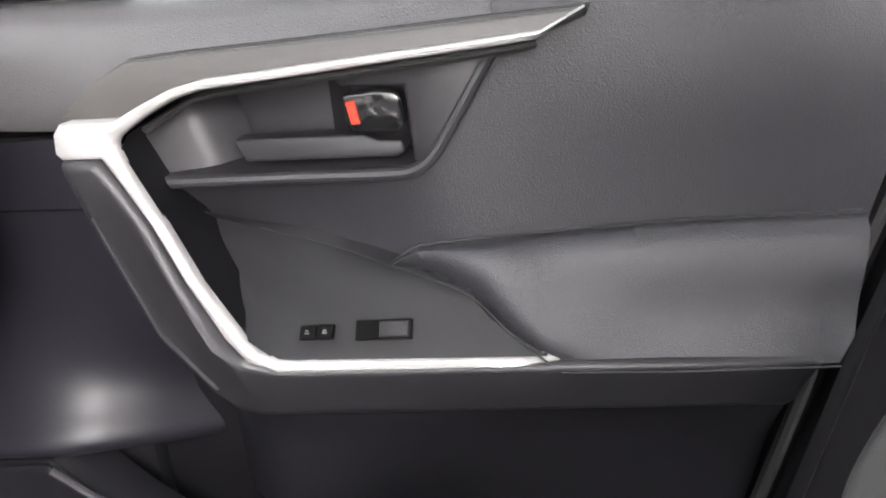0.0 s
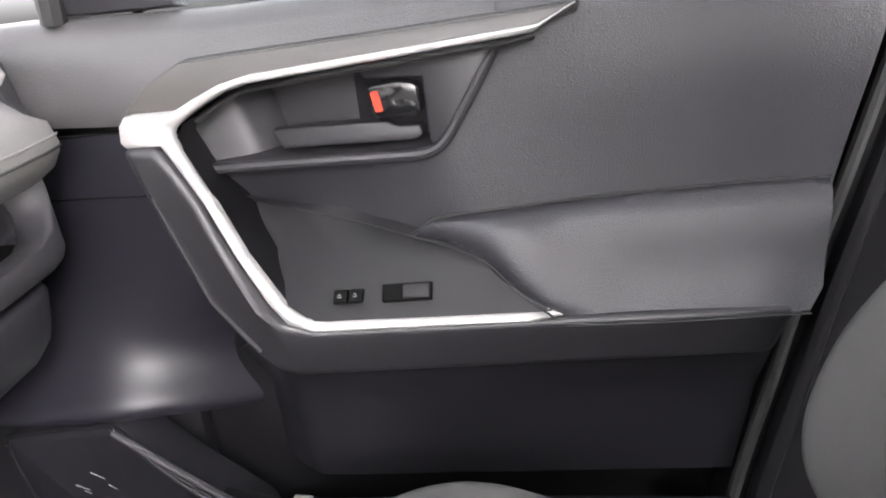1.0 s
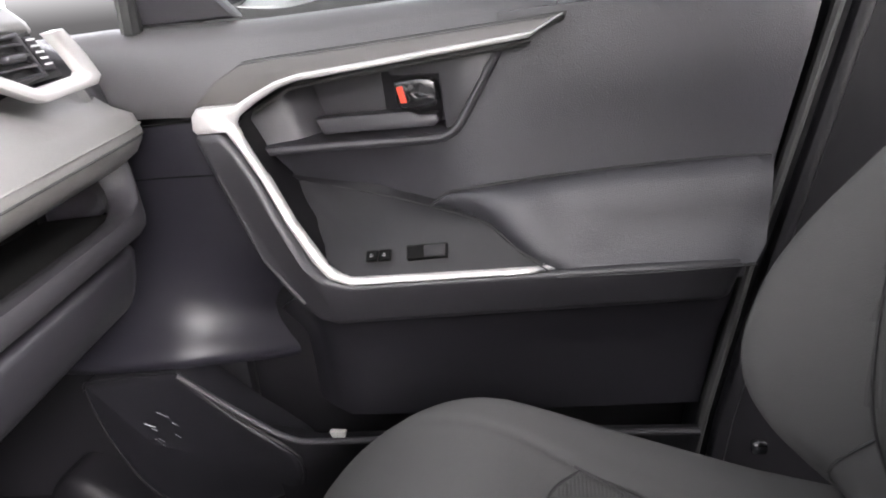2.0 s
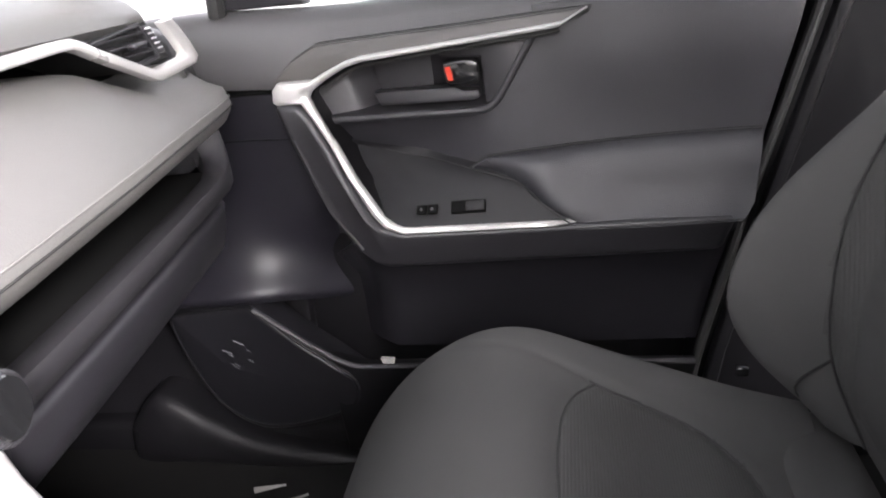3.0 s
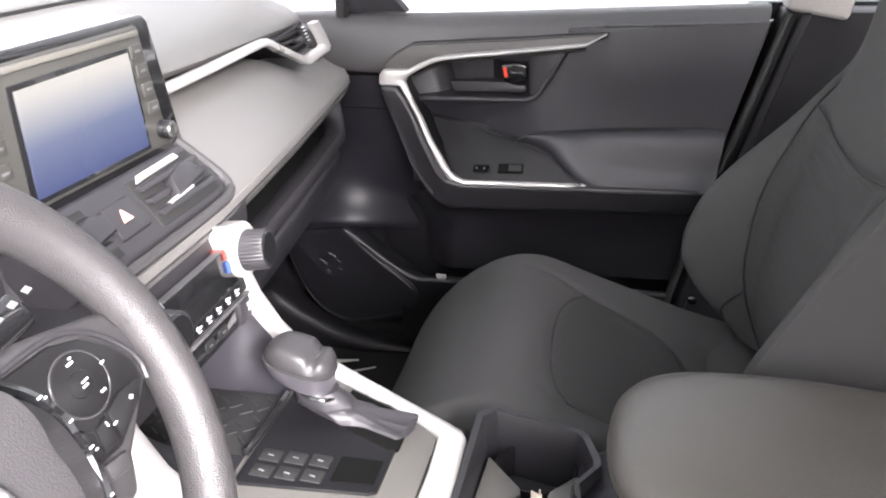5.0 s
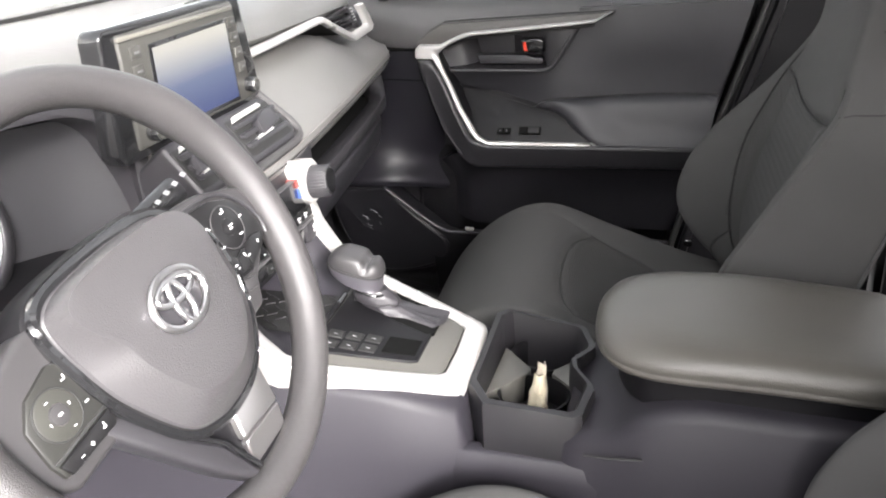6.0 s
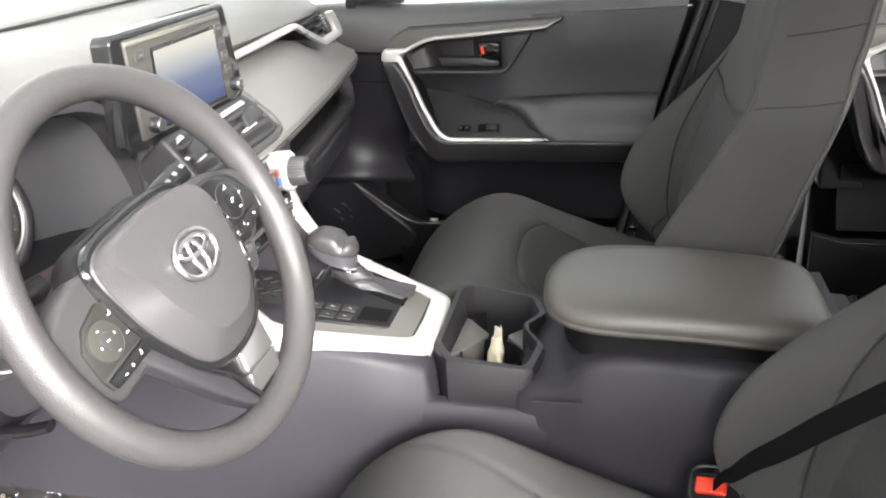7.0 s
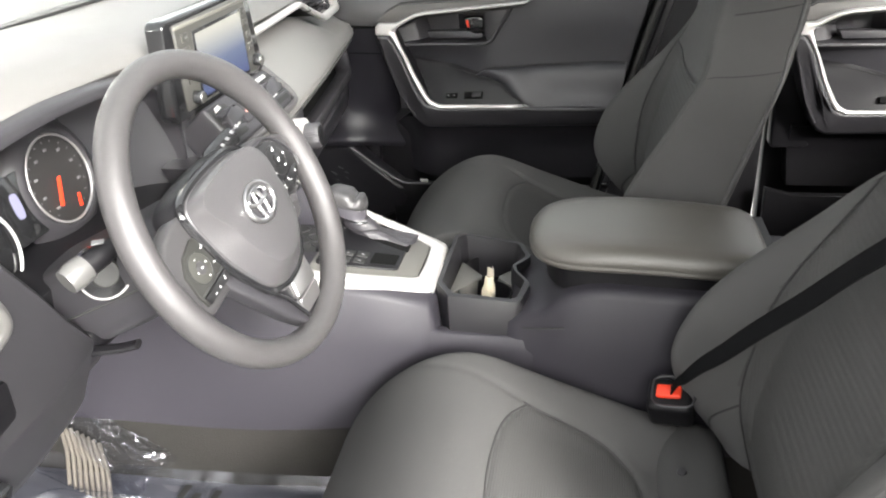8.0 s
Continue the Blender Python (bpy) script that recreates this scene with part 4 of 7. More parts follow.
def climate_panel():
    d = thing("climate_panel", (-0.36, 0.025, 0.55), "black climate panel between two silver-ringed knobs", "control panel")
    DULL = material("dull_silver", (0.11, 0.107, 0.112), 0.4, metal=0.3, vary=0.05)
    part("upper_fascia", prism([(-0.352, -0.15, 0.672), (-0.352, 0.185, 0.676), (-0.346, 0.17, 0.643), (-0.346, -0.13, 0.641)], [(-0.45, -0.15, 0.672), (-0.45, 0.185, 0.676), (-0.45, 0.17, 0.643), (-0.45, -0.13, 0.641)], 0.003), PLASTIC, d)
    part("backing", prism([(-0.349, -0.12, 0.648), (-0.349, 0.165, 0.650), (-0.345, 0.158, 0.545), (-0.345, -0.11, 0.545)], [(-0.45, -0.12, 0.648), (-0.45, 0.165, 0.650), (-0.45, 0.158, 0.545), (-0.45, -0.11, 0.545)], 0.004), PLASTIC, d)
    o, u, v = Vector((-0.336, 0.026, 0.599)), Vector((0, 1, 0)), Vector((-0.08, 0, 1)).normalized()
    part("glass_panel", plate(o, u, v, [(-0.072, 0.001), (0.078, 0.001), (0.072, 0.043), (-0.076, 0.043)], -0.006, 0.004, 0.001), GLOSS, d, "gloss black readout panel")
    part("upper_line", plate(o, u, v, [(-0.092, 0.0440), (0.085, 0.0440), (0.085, 0.0452), (-0.092, 0.0452)], -0.004, 0.0045, 0), DULL, d)
    part("button_strip", plate(o, u, v, [(-0.080, -0.014), (0.092, -0.014), (0.090, 0.000), (-0.080, 0.000)], -0.006, 0.0035, 0.001), RUBBER, d)
    for k in range(7):
        a = -0.056 + 0.0205 * k
        b = part("climate_button", plate(o, u, v, [(a - 0.0096, -0.013), (a + 0.0096, -0.013), (a + 0.0096, -0.001), (a - 0.0096, -0.001)], 0, 0.0052, 0.0012), PLASTIC_DARK, d)
        print_bars(o + u.cross(v) * 0.0053, u, v, [(a, -0.005, 0.009, 0.0022), (a, -0.009, 0.006, 0.0016), (a - 0.003, -0.0028, 0.003, 0.0012)], WHITE_PRINT, b)
    part("lower_line", plate(o, u, v, [(-0.085, -0.0205), (0.095, -0.0205), (0.095, -0.0165), (-0.085, -0.0165)], -0.004, 0.0050, 0.001), DULL, d)
    part("port_strip", plate(o, u, v, [(-0.078, -0.045), (0.060, -0.045), (0.060, -0.0215), (-0.078, -0.0215)], -0.006, 0.002, 0.001), GLOSS, d, "gloss black strip with ports")
    for a in (-0.045, 0.0, 0.028):
        p = part("port", plate(o, u, v, oval(a, -0.033, 0.009, 0.006, 16, 4), -0.002, 0.0035, 0.001), RUBBER, d)
        print_bars(o + u.cross(v) * 0.0036, u, v, [(a, -0.033, 0.006, 0.0015)], DIM_PRINT, p)
    b = part("camera_button", plate(o, u, v, [(0.066, -0.048), (0.104, -0.045), (0.104, -0.021), (0.068, -0.0215)], -0.006, 0.004, 0.003), PLASTIC, d)
    print_bars(o + u.cross(v) * 0.0041, u, v, [(0.087, -0.030, 0.008, 0.004), (0.087, -0.036, 0.006, 0.003)], WHITE_PRINT, b)
    for y, s in ((0.118, 1), (-0.062, -1)):
        k = Vector((-0.335, y, 0.630))
        ax = Vector((1, 0.10 * s, 0.10)).normalized()
        ear = [(-0.034, 0.024), (-0.030, 0.038), (-0.008, 0.0345), (0.012, 0.030), (0.024, 0.018), (0.028, 0.0), (0.024, -0.018), (0.010, -0.027), (-0.008, -0.027), (-0.022, -0.018), (-0.028, 0.0)]
        if s < 0:
            ear = [(-0.020, 0.020), (-0.010, 0.028), (0.0, 0.031), (0.012, 0.029), (0.024, 0.018), (0.028, 0.0), (0.024, -0.018), (0.010, -0.027), (-0.008, -0.027), (-0.022, -0.018), (-0.028, 0.0)]
        ear = [(p.x, p.y) for p in spline([(a, b, 0) for a, b in ear + ear[:1]], 48)[:-1]]
        ring = part("knob_ring", plate(k, u, v, [(s * a, b) for a, b in ear][::s], -0.03, 0.010, 0.005, 3), SILVER, d, "satin silver collar with an ear behind the knob")
        kn = part("temperature_knob", ribbed(k + ax * 0.008, ax, 0.0225, 0.026, 34), PLASTIC, d, "ribbed dark grey rotary knob")
        part("knob_face", disc(k + ax * 0.0335, ax, 0.0190, 0.0175, 0.0018, 30), GLOSS, kn, "gloss black knob face")
        if s > 0:
            part("red_mark", plate(k, u, v, [(-0.0335 * s, 0.004), (-0.0295 * s, 0.004), (-0.0300 * s, 0.015), (-0.0345 * s, 0.015)][::s], -0.02, 0.0030, 0), material("dull_red", (0.35, 0.06, 0.05), 0.5), ring, "red heat mark")
            part("blue_mark", plate(k, u, v, [(-0.0325 * s, -0.011), (-0.0285 * s, -0.011), (-0.0290 * s, 0.001), (-0.0330 * s, 0.001)][::s], -0.02, 0.0030, 0), material("blue_plastic", (0.05, 0.10, 0.35), 0.4), ring, "blue cold mark")
    return d


climate_panel()


# ---- driver's side of the dashboard ----
def instrument_binnacle():
    d = thing("instrument_cluster", (-0.5, -0.36, 0.60), "instrument cluster with round gauges under a dark hood", "instrument cluster")
    arch = spline([(0, -0.612, 0.690), (0, -0.600, 0.765), (0, -0.560, 0.806), (0, -0.48, 0.822), (0, -0.36, 0.828), (0, -0.24, 0.822), (0, -0.165, 0.808), (0, -0.118, 0.772), (0, -0.100, 0.690), (0, -0.100, 0.625)], 48)
    rings = []
    for x, h, g in ((-0.54, 0.0, 0.0), (-0.48, 0.0, 0.0), (-0.44, 0.0, 0.0), (-0.430, -0.002, 0.002), (-0.427, -0.006, 0.006)):
        outer = [(x, p.y * (1 - g * 0.5), p.z + h) for p in arch]
        inner = [(x, -0.36 + (p.y + 0.36) * 0.955, 0.60 + (p.z - 0.60) * 0.945 + h * 0.2) for p in arch]
        rings.append(outer + inner[::-1])
    part("hood", loft(rings), PLASTIC, d, "matt grey hood over the gauges", smooth=50)
    part("hood_inner", prism([(-0.53, -0.60, 0.62), (-0.53, -0.11, 0.62), (-0.53, -0.11, 0.80), (-0.53, -0.60, 0.80)], [(-0.56, -0.60, 0.62), (-0.56, -0.11, 0.62), (-0.56, -0.11, 0.80), (-0.56, -0.60, 0.80)], 0), PLASTIC_DARK, d)
    part("ledge", prism([(-0.44, -0.58, 0.636), (-0.44, -0.11, 0.636), (-0.53, -0.11, 0.650), (-0.53, -0.58, 0.650)], [(-0.44, -0.58, 0.60), (-0.44, -0.11, 0.60), (-0.53, -0.11, 0.60), (-0.53, -0.58, 0.60)], 0.006), PLASTIC_DARK, d)
    cheek = []
    for k in range(9):
        s = k / 8
        z = lerp(0.630, 0.785, s)
        r = 0.012 * smooth(0.8, 1.0, s)
        cheek.append([(-0.526, -0.235, z), (-0.517, -0.205, z), (-0.500, -0.168 - r, z), (-0.480, -0.140 - r, z), (-0.458, -0.120 - r, z), (-0.440, -0.110 - r, z), (-0.428, -0.1065 - r, z), (-0.420, -0.101 - r, z), (-0.416, -0.094 - r, z), (-0.420, -0.088 - r, z), (-0.52, -0.086 - r, z)])
    part("cheek", loft(cheek, closed=False), material("blue_grey_plastic", (0.023, 0.0228, 0.0252), 0.36, grain=0.2, scale=900), d, "smooth blue-grey inner cheek of the hood", smooth=70)
    o, u, v = Vector((-0.512, -0.285, 0.708)), Vector((0, 1, 0)), Vector((-0.22, 0, 1)).normalized()
    n = u.cross(v)
    # Black face lifted to dark grey: the cover glass's reflection is in the colour
    g = part("dial", disc(o - n * 0.004, n, 0.056, 0.056, 0.006, 40), material("dial_face_glare", (0.020, 0.019, 0.019), 0.32, vary=0.2), d, "round dark dial")
    rp = [o + n * 0.006 + 0.056 * (math.cos(t) * u + math.sin(t) * v) for t in [2 * math.pi * k / 48 for k in range(48)]]
    part("dial_ring", tube(rp, 0.0016, 8, closed=True), material("ring_grey", (0.30, 0.29, 0.29), 0.35, metal=0.6, vary=0.05), g, "silver ring")
    pod = [[o + n * w + r * (math.cos(t) * u + math.sin(t) * v) for t in [2 * math.pi * k / 56 for k in range(56)]] for r, w in ((0.0575, -0.002), (0.0580, 0.0065), (0.0605, 0.0085), (0.0660, 0.0075), (0.0750, 0.0025), (0.0820, -0.0050), (0.0870, -0.0150))]
    part("dial_pod", loft(pod, caps=False), PLASTIC, g, "grey cone round the dial", smooth=60)
    marks = []
    for k in range(17):
        t = radians(235 - 290 * k / 16)
        r, big = 0.048, k % 2 == 0
        a, b = r * math.cos(t), r * math.sin(t)
        marks.append((a, b, 0.0015, 0.0015))
        if big:
            marks.append((a * 0.80, b * 0.80, 0.006, 0.0032))
    print_bars(o + n * 0.0025, u, v, marks, DIM_PRINT, g)
    part("needle", plate(o + n * 0.005, u, v, [(0.002, 0.003), (-0.004, 0.003), (-0.020, -0.030), (-0.014, -0.032)], 0, 0.001), RED, g, "red needle")
    part("small_needle", plate(o + n * 0.005, u, v, [(0.022, -0.028), (0.017, -0.028), (0.012, -0.044), (0.018, -0.045)], 0, 0.001), RED, g, "short red needle")
    o2 = o + Vector((0.006, -0.165, -0.030))
    g2 = part("left_dial", disc(o2 - n * 0.004, n, 0.054, 0.054, 0.006, 40), GLOSS, d, "second round black dial")
    part("dial_ring", tube([o2 + n * 0.006 + 0.055 * (math.cos(t) * u + math.sin(t) * v) for t in [2 * math.pi * k / 48 for k in range(48)]], 0.0022, 8, closed=True), SILVER, g2, "silver ring")
    s = part("info_screen", plate(o + Vector((0.002, -0.085, -0.005)), u, v, [(-0.032, -0.042), (0.030, -0.042), (0.030, 0.040), (-0.032, 0.040)], 0, 0.004, 0.001), GLOSS, d, "dark information screen")
    lit = bpy.data.materials.new("lit_symbol")
    lit.use_nodes = True
    b = lit.node_tree.nodes["Principled BSDF"]
    b.inputs["Base Color"].default_value = (0.05, 0.05, 0.08, 1)
    b.inputs["Emission Color"].default_value, b.inputs["Emission Strength"].default_value = (0.75, 0.72, 1.0, 1), 0.10
    part("car_symbol", plate(o + Vector((0.006, -0.085, -0.005)), u, v, oval(0.0, 0.004, 0.007, 0.016, 20, 3.2), 0, 0.001), lit, s, "lit pale car symbol")
    lb = bpy.data.materials.new("lit_blue")
    lb.use_nodes = True
    b = lb.node_tree.nodes["Principled BSDF"]
    b.inputs["Base Color"].default_value = (0.02, 0.05, 0.3, 1)
    b.inputs["Emission Color"].default_value, b.inputs["Emission Strength"].default_value = (0.10, 0.20, 0.9, 1), 0.25
    part("blue_bar", plate(o + Vector((0.006, -0.075, -0.035)), u, v, [(-0.02, 0), (0.022, 0), (0.022, 0.004), (-0.02, 0.004)], 0, 0.001), lb, s, "lit blue bar")
    return d


instrument_binnacle()


def knee_panel():
    d = thing("driver_knee_panel", (-0.45, -0.45, 0.40), "grey lower dashboard panel before the driver's knees", "dashboard panel")
    rings = []
    for y, zt, xf in [(-0.735, 0.745, -0.375), (-0.66, 0.745, -0.375), (-0.56, 0.745, -0.376), (-0.52, 0.690, -0.380), (-0.494, 0.650, -0.384), (-0.454, 0.598, -0.389), (-0.450, 0.590, -0.394), (-0.445, 0.562, -0.412), (-0.4135, 0.556, -0.416), (-0.37, 0.556, -0.432), (-0.25, 0.556, -0.44), (-0.115, 0.556, -0.44)]:
        fold = min(0.572, zt - 0.026)
        rings.append([(-0.56, y, zt), (xf - 0.03, y, zt), (xf - 0.005, y, zt - 0.005), (xf, y, zt - 0.014), (xf - 0.002, y, fold + 0.004), (xf - 0.005, y, fold - 0.003), (xf - 0.034, y, 0.500), (xf - 0.050, y, 0.478), (xf - 0.064, y, 0.470), (-0.56, y, 0.43)])
    part("panel", loft(rings), PLASTIC, d, smooth=28)
    part("stitched_pad", dome(spline([(-0.385, -0.725, 0.735), (-0.38, -0.62, 0.735), (-0.382, -0.575, 0.705), (-0.385, -0.585, 0.665), (-0.385, -0.72, 0.66), (-0.385, -0.725, 0.735)], 40)[:-1], ((-0.385, -0.68, 0.70), (-0.385, -0.61, 0.70)), (0.022, 0, 0), 8, 2.4, back=(-0.04, 0, 0)), PAD, d, "stitched pad beside the column", smooth=70)
    part("pad_stitching", tube(spline([(-0.366, -0.725, 0.667), (-0.362, -0.64, 0.672), (-0.366, -0.59, 0.688)], 20), 0.0012, 6), THREAD, d)
    part("pocket", prism([(-0.370, -0.72, 0.640), (-0.370, -0.600, 0.640), (-0.376, -0.595, 0.590), (-0.376, -0.72, 0.575)], [(-0.40, -0.72, 0.640), (-0.40, -0.600, 0.640), (-0.40, -0.595, 0.590), (-0.40, -0.72, 0.575)], 0.008), PLASTIC_DARK, d, "dark pocket")
    o, u, v = Vector((-0.384, -0.67, 0.53)), Vector((0, 1, 0)), Vector((0.35, 0, 1)).normalized()
    for k in range(3):
        a = -0.035 + 0.030 * k
        b = part("dash_switch", plate(o, u, v, [(a - 0.013, -0.011), (a + 0.013, -0.011), (a + 0.013, 0.011), (a - 0.013, 0.011)], -0.01, 0.006, 0.002), GLOSS, d)
        if k < 2:
            print_bars(o + u.cross(v) * 0.0062, u, v, [(a, 0, 0.010, 0.006)], WHITE_PRINT, b)
    return d


knee_panel()


# ---- centre console ----
def deck(x):
    """Height of the sloping gear deck at x."""
    return 0.445 + 0.225 * (-0.083 - x)


def console():
    SIDE = material("lavender_grey_plastic", (0.0192, 0.0175, 0.0226), 0.55, grain=0.22, scale=900, spec=0.35)
    d = thing("centre_console", (0.0, YC, 0.16), "grey plastic centre console with silver gear surround", "console")
    sec = [(-0.78, 0.50, 0.15), (-0.45, 0.49, 0.15), (-0.36, 0.478, 0.145), (-0.27, 0.476, 0.132), (-0.18, 0.456, 0.112), (-0.088, 0.434, 0.100), (-0.080, 0.410, 0.099), (-0.073, 0.372, 0.095), (-0.066, 0.364, 0.092), (-0.02, 0.363, 0.092), (0.020, 0.364, 0.096), (0.028, 0.376, 0.099), (0.036, 0.416, 0.1005), (0.060, 0.424, 0.105), (0.080, 0.430, 0.110), (0.098, 0.442, 0.114), (0.112, 0.457, 0.117), (0.128, 0.468, 0.118), (0.15, 0.476, 0.118), (0.18, 0.479, 0.118), (0.46, 0.468, 0.118)]
    side_w = lambda x: table([(-0.78, 0.15), (-0.45, 0.15), (-0.36, 0.145), (-0.27, 0.132), (-0.18, 0.112), (-0.12, 0.1035), (-0.088, 0.1000), (-0.06, 0.0985), (0.0, 0.0985), (0.04, 0.100), (0.08, 0.106), (0.12, 0.114), (0.16, 0.118), (0.5, 0.118)], x)
    rings = []
    for x, z, w in sec:
        lw = min(w, side_w(x))
        rings.append([(x, YC - lw - 0.024, 0.215), (x, YC - lw - 0.022, 0.25), (x, YC - lw - 0.012, min(0.36, z - 0.04)), (x, YC - w - 0.004, z - 0.014), (x, YC - w + 0.002, z - 0.004), (x, YC - w + 0.012, z), (x, YC + w - 0.012, z), (x, YC + w - 0.002, z - 0.004), (x, YC + w + 0.004, z - 0.014), (x, YC + w + 0.012, min(0.36, z - 0.04)), (x, YC + w + 0.022, 0.25), (x, YC + w + 0.024, 0.215)])
    part("body", loft(rings), SIDE, d, "grey plastic console body", smooth=60)
    part("side_seam", tube([(0.058, YC - 0.1205, 0.409), (0.085, YC - 0.1255, 0.413), (0.12, YC - 0.1280, 0.4175)], 0.0014, 6), SEAM, d)
    # silver surround, a U round the gear deck that climbs to the knobs
    outer = [(-0.347, 0.160, 0.600), (-0.333, 0.161, 0.560), (-0.312, 0.161, 0.524), (-0.285, 0.159, 0.497), (-0.255, 0.153, None), (-0.18, 0.127, None), (-0.105, 0.101, None), (-0.088, 0.094, None), (-0.082, 0.084, None), (-0.081, 0.02, None), (-0.082, -0.044, None), (-0.088, -0.054, None), (-0.105, -0.061, None), (-0.18, -0.087, None), (-0.255, -0.113, None), (-0.285, -0.119, 0.497), (-0.312, -0.121, 0.524), (-0.333, -0.121, 0.560), (-0.347, -0.120, 0.600)]
    inner = [(-0.345, 0.132, 0.598), (-0.330, 0.133, 0.556), (-0.308, 0.134, 0.520), (-0.281, 0.133, 0.494), (-0.255, 0.130, None), (-0.18, 0.105, None), (-0.128, 0.086, None), (-0.118, 0.081, None), (-0.111, 0.073, None), (-0.109, 0.02, None), (-0.111, -0.033, None), (-0.118, -0.041, None), (-0.128, -0.046, None), (-0.18, -0.065, None), (-0.255, -0.090, None), (-0.281, -0.093, 0.494), (-0.308, -0.094, 0.520), (-0.330, -0.093, 0.556), (-0.345, -0.092, 0.598)]
    rings = []
    for a, b in zip(outer, inner):
        a, b = Vector((a[0], a[1], a[2] or deck(a[0]))), Vector((b[0], b[1], b[2] or deck(b[0])))
        steep = smooth(-0.27, -0.34, a.x)
        nrm = Vector((0.22 + 0.9 * steep, 0, 1 - 0.85 * steep)).normalized()
        ln = lambda t, h: a.lerp(b, t) + nrm * h
        rings.append([ln(0, -0.03), ln(0, -0.004), ln(0.06, 0.001), ln(0.2, 0.0035), ln(0.8, 0.0035), ln(0.95, 0.001), ln(1, -0.004), ln(1, -0.03)])
    part("silver_surround", loft(rings), SILVER, d, "bright satin silver gear surround", smooth=40)
    D = lambda pts, h: [Vector((x, y, deck(x) + h)) for x, y in pts]
    frame_pts = [(-0.112, 0.074), (-0.128, 0.085), (-0.18, 0.104), (-0.272, 0.130), (-0.272, -0.090), (-0.18, -0.064), (-0.128, -0.045), (-0.112, -0.034)]
    part("deck_frame", prism(D(frame_pts, -0.001), D(frame_pts, -0.03), 0.001), material("warm_grey_plastic", (0.085, 0.082, 0.075), 0.5, grain=0.3, scale=900), d, "grey frame of the gear deck")
    gate = [(-0.145, 0.068), (-0.152, 0.073), (-0.262, 0.104), (-0.266, 0.098), (-0.266, -0.062), (-0.262, -0.068), (-0.152, -0.034), (-0.145, -0.028)]
    hole = [(-0.142, 0.036), (-0.142, 0.082), (-0.150, 0.090), (-0.212, 0.106), (-0.218, 0.046), (-0.150, 0.030)]
    # Flat matt black plate, not sunk: shade round the boot painted on the deck
    part("boot_shade_plate", prism(D(hole, 0.0032), D(hole, -0.01), 0.001), MATS["matt_black"], d, "flat dark plate for the shade round the lever boot")
    g = part("gate_panel", prism(D(gate, 0.0025), D(gate, -0.02), 0.0015), PLASTIC_DARK, d, "black gear gate panel with white marks")
    for x, y in ((-0.254, 0.062), (-0.245, 0.063), (-0.236, 0.064), (-0.227, 0.065)):
        part("gear_mark", prism(D([(x - 0.002, y - 0.0028), (x + 0.002, y - 0.0028), (x + 0.002, y + 0.0028), (x - 0.002, y + 0.0028)], 0.0034), D([(x - 0.002, y - 0.0028), (x + 0.002, y - 0.0028), (x + 0.002, y + 0.0028), (x - 0.002, y + 0.0028)], 0.002), 0), DIM_PRINT, g)
    for k in range(6):
        x, y = -0.248 + 0.022 * (k % 3), -0.048 + 0.006 * (k % 3) + 0.022 * (k // 3)
        b = part("deck_button", prism(D([(x - 0.009, y - 0.008), (x + 0.009, y - 0.005), (x + 0.009, y + 0.011), (x - 0.009, y + 0.008)], 0.0042), D([(x - 0.009, y - 0.008), (x + 0.009, y - 0.005), (x + 0.009, y + 0.011), (x - 0.009, y + 0.008)], 0.002), 0.0008), RUBBER, g)
        part("button_print", prism(D([(x - 0.0025, y), (x + 0.0025, y), (x + 0.0025, y + 0.0013), (x - 0.0025, y + 0.0013)], 0.0049), D([(x - 0.0025, y), (x + 0.0025, y), (x + 0.0025, y + 0.0013), (x - 0.0025, y + 0.0013)], 0.004), 0), DIM_PRINT, b)
    # Flat black patch on the gate panel paints the slot's dark inside
    part("slot", prism(D([(-0.150, -0.022), (-0.188, -0.034), (-0.188, 0.002), (-0.150, 0.012)], 0.0036), D([(-0.150, -0.022), (-0.188, -0.034), (-0.188, 0.002), (-0.150, 0.012)], 0.001), 0), MATS["matt_black"], g, "flat black patch for the dark of a slot")
    # tray with a ribbed mat
    part("tray_back", prism([(-0.347, -0.095, 0.548), (-0.347, 0.136, 0.548), (-0.405, 0.125, 0.492), (-0.405, -0.085, 0.492)], [(-0.45, -0.095, 0.548), (-0.45, 0.136, 0.548), (-0.45, 0.125, 0.47), (-0.45, -0.085, 0.47)], 0.006, 3), PLASTIC, d)
    t = part("tray_mat", prism([(-0.273, -0.032, 0.484), (-0.273, 0.072, 0.484), (-0.42, 0.072, 0.486), (-0.42, -0.032, 0.486)], [(-0.273, -0.032, 0.47), (-0.273, 0.072, 0.47), (-0.42, 0.072, 0.47), (-0.42, -0.032, 0.47)], 0.003), RUBBER, d, "black rubber tray mat with raised treads")
    for sg in (1, -1):
        rings = []
        for x, zt in ((-0.43, 0.560), (-0.38, 0.560), (-0.347, 0.556), (-0.333, 0.545), (-0.312, 0.515), (-0.285, 0.493), (-0.272, 0.488)):
            rings.append([(x, 0.02 + sg * e, lerp(0.485, zt, f)) for e, f in ((0.050, 0.0), (0.054, 0.04), (0.070, 0.30), (0.095, 0.72), (0.110, 0.95), (0.117, 1.0))])
        part("tray_side", loft(rings, closed=False), SIDE, d, "lavender-grey sloping side of the tray", smooth=60)
        part("tray_seam", tube([(-0.40, 0.02 + sg * 0.080, 0.5185), (-0.345, 0.02 + sg * 0.0805, 0.5170), (-0.322, 0.02 + sg * 0.0815, 0.5050)], 0.0010, 6), SEAM, d)
    tread = []
    for i in range(9):
        for j in range(12):
            x, y = -0.410 + 0.0155 * i, -0.08 + 0.0175 * j + 0.0087 * (i % 2)
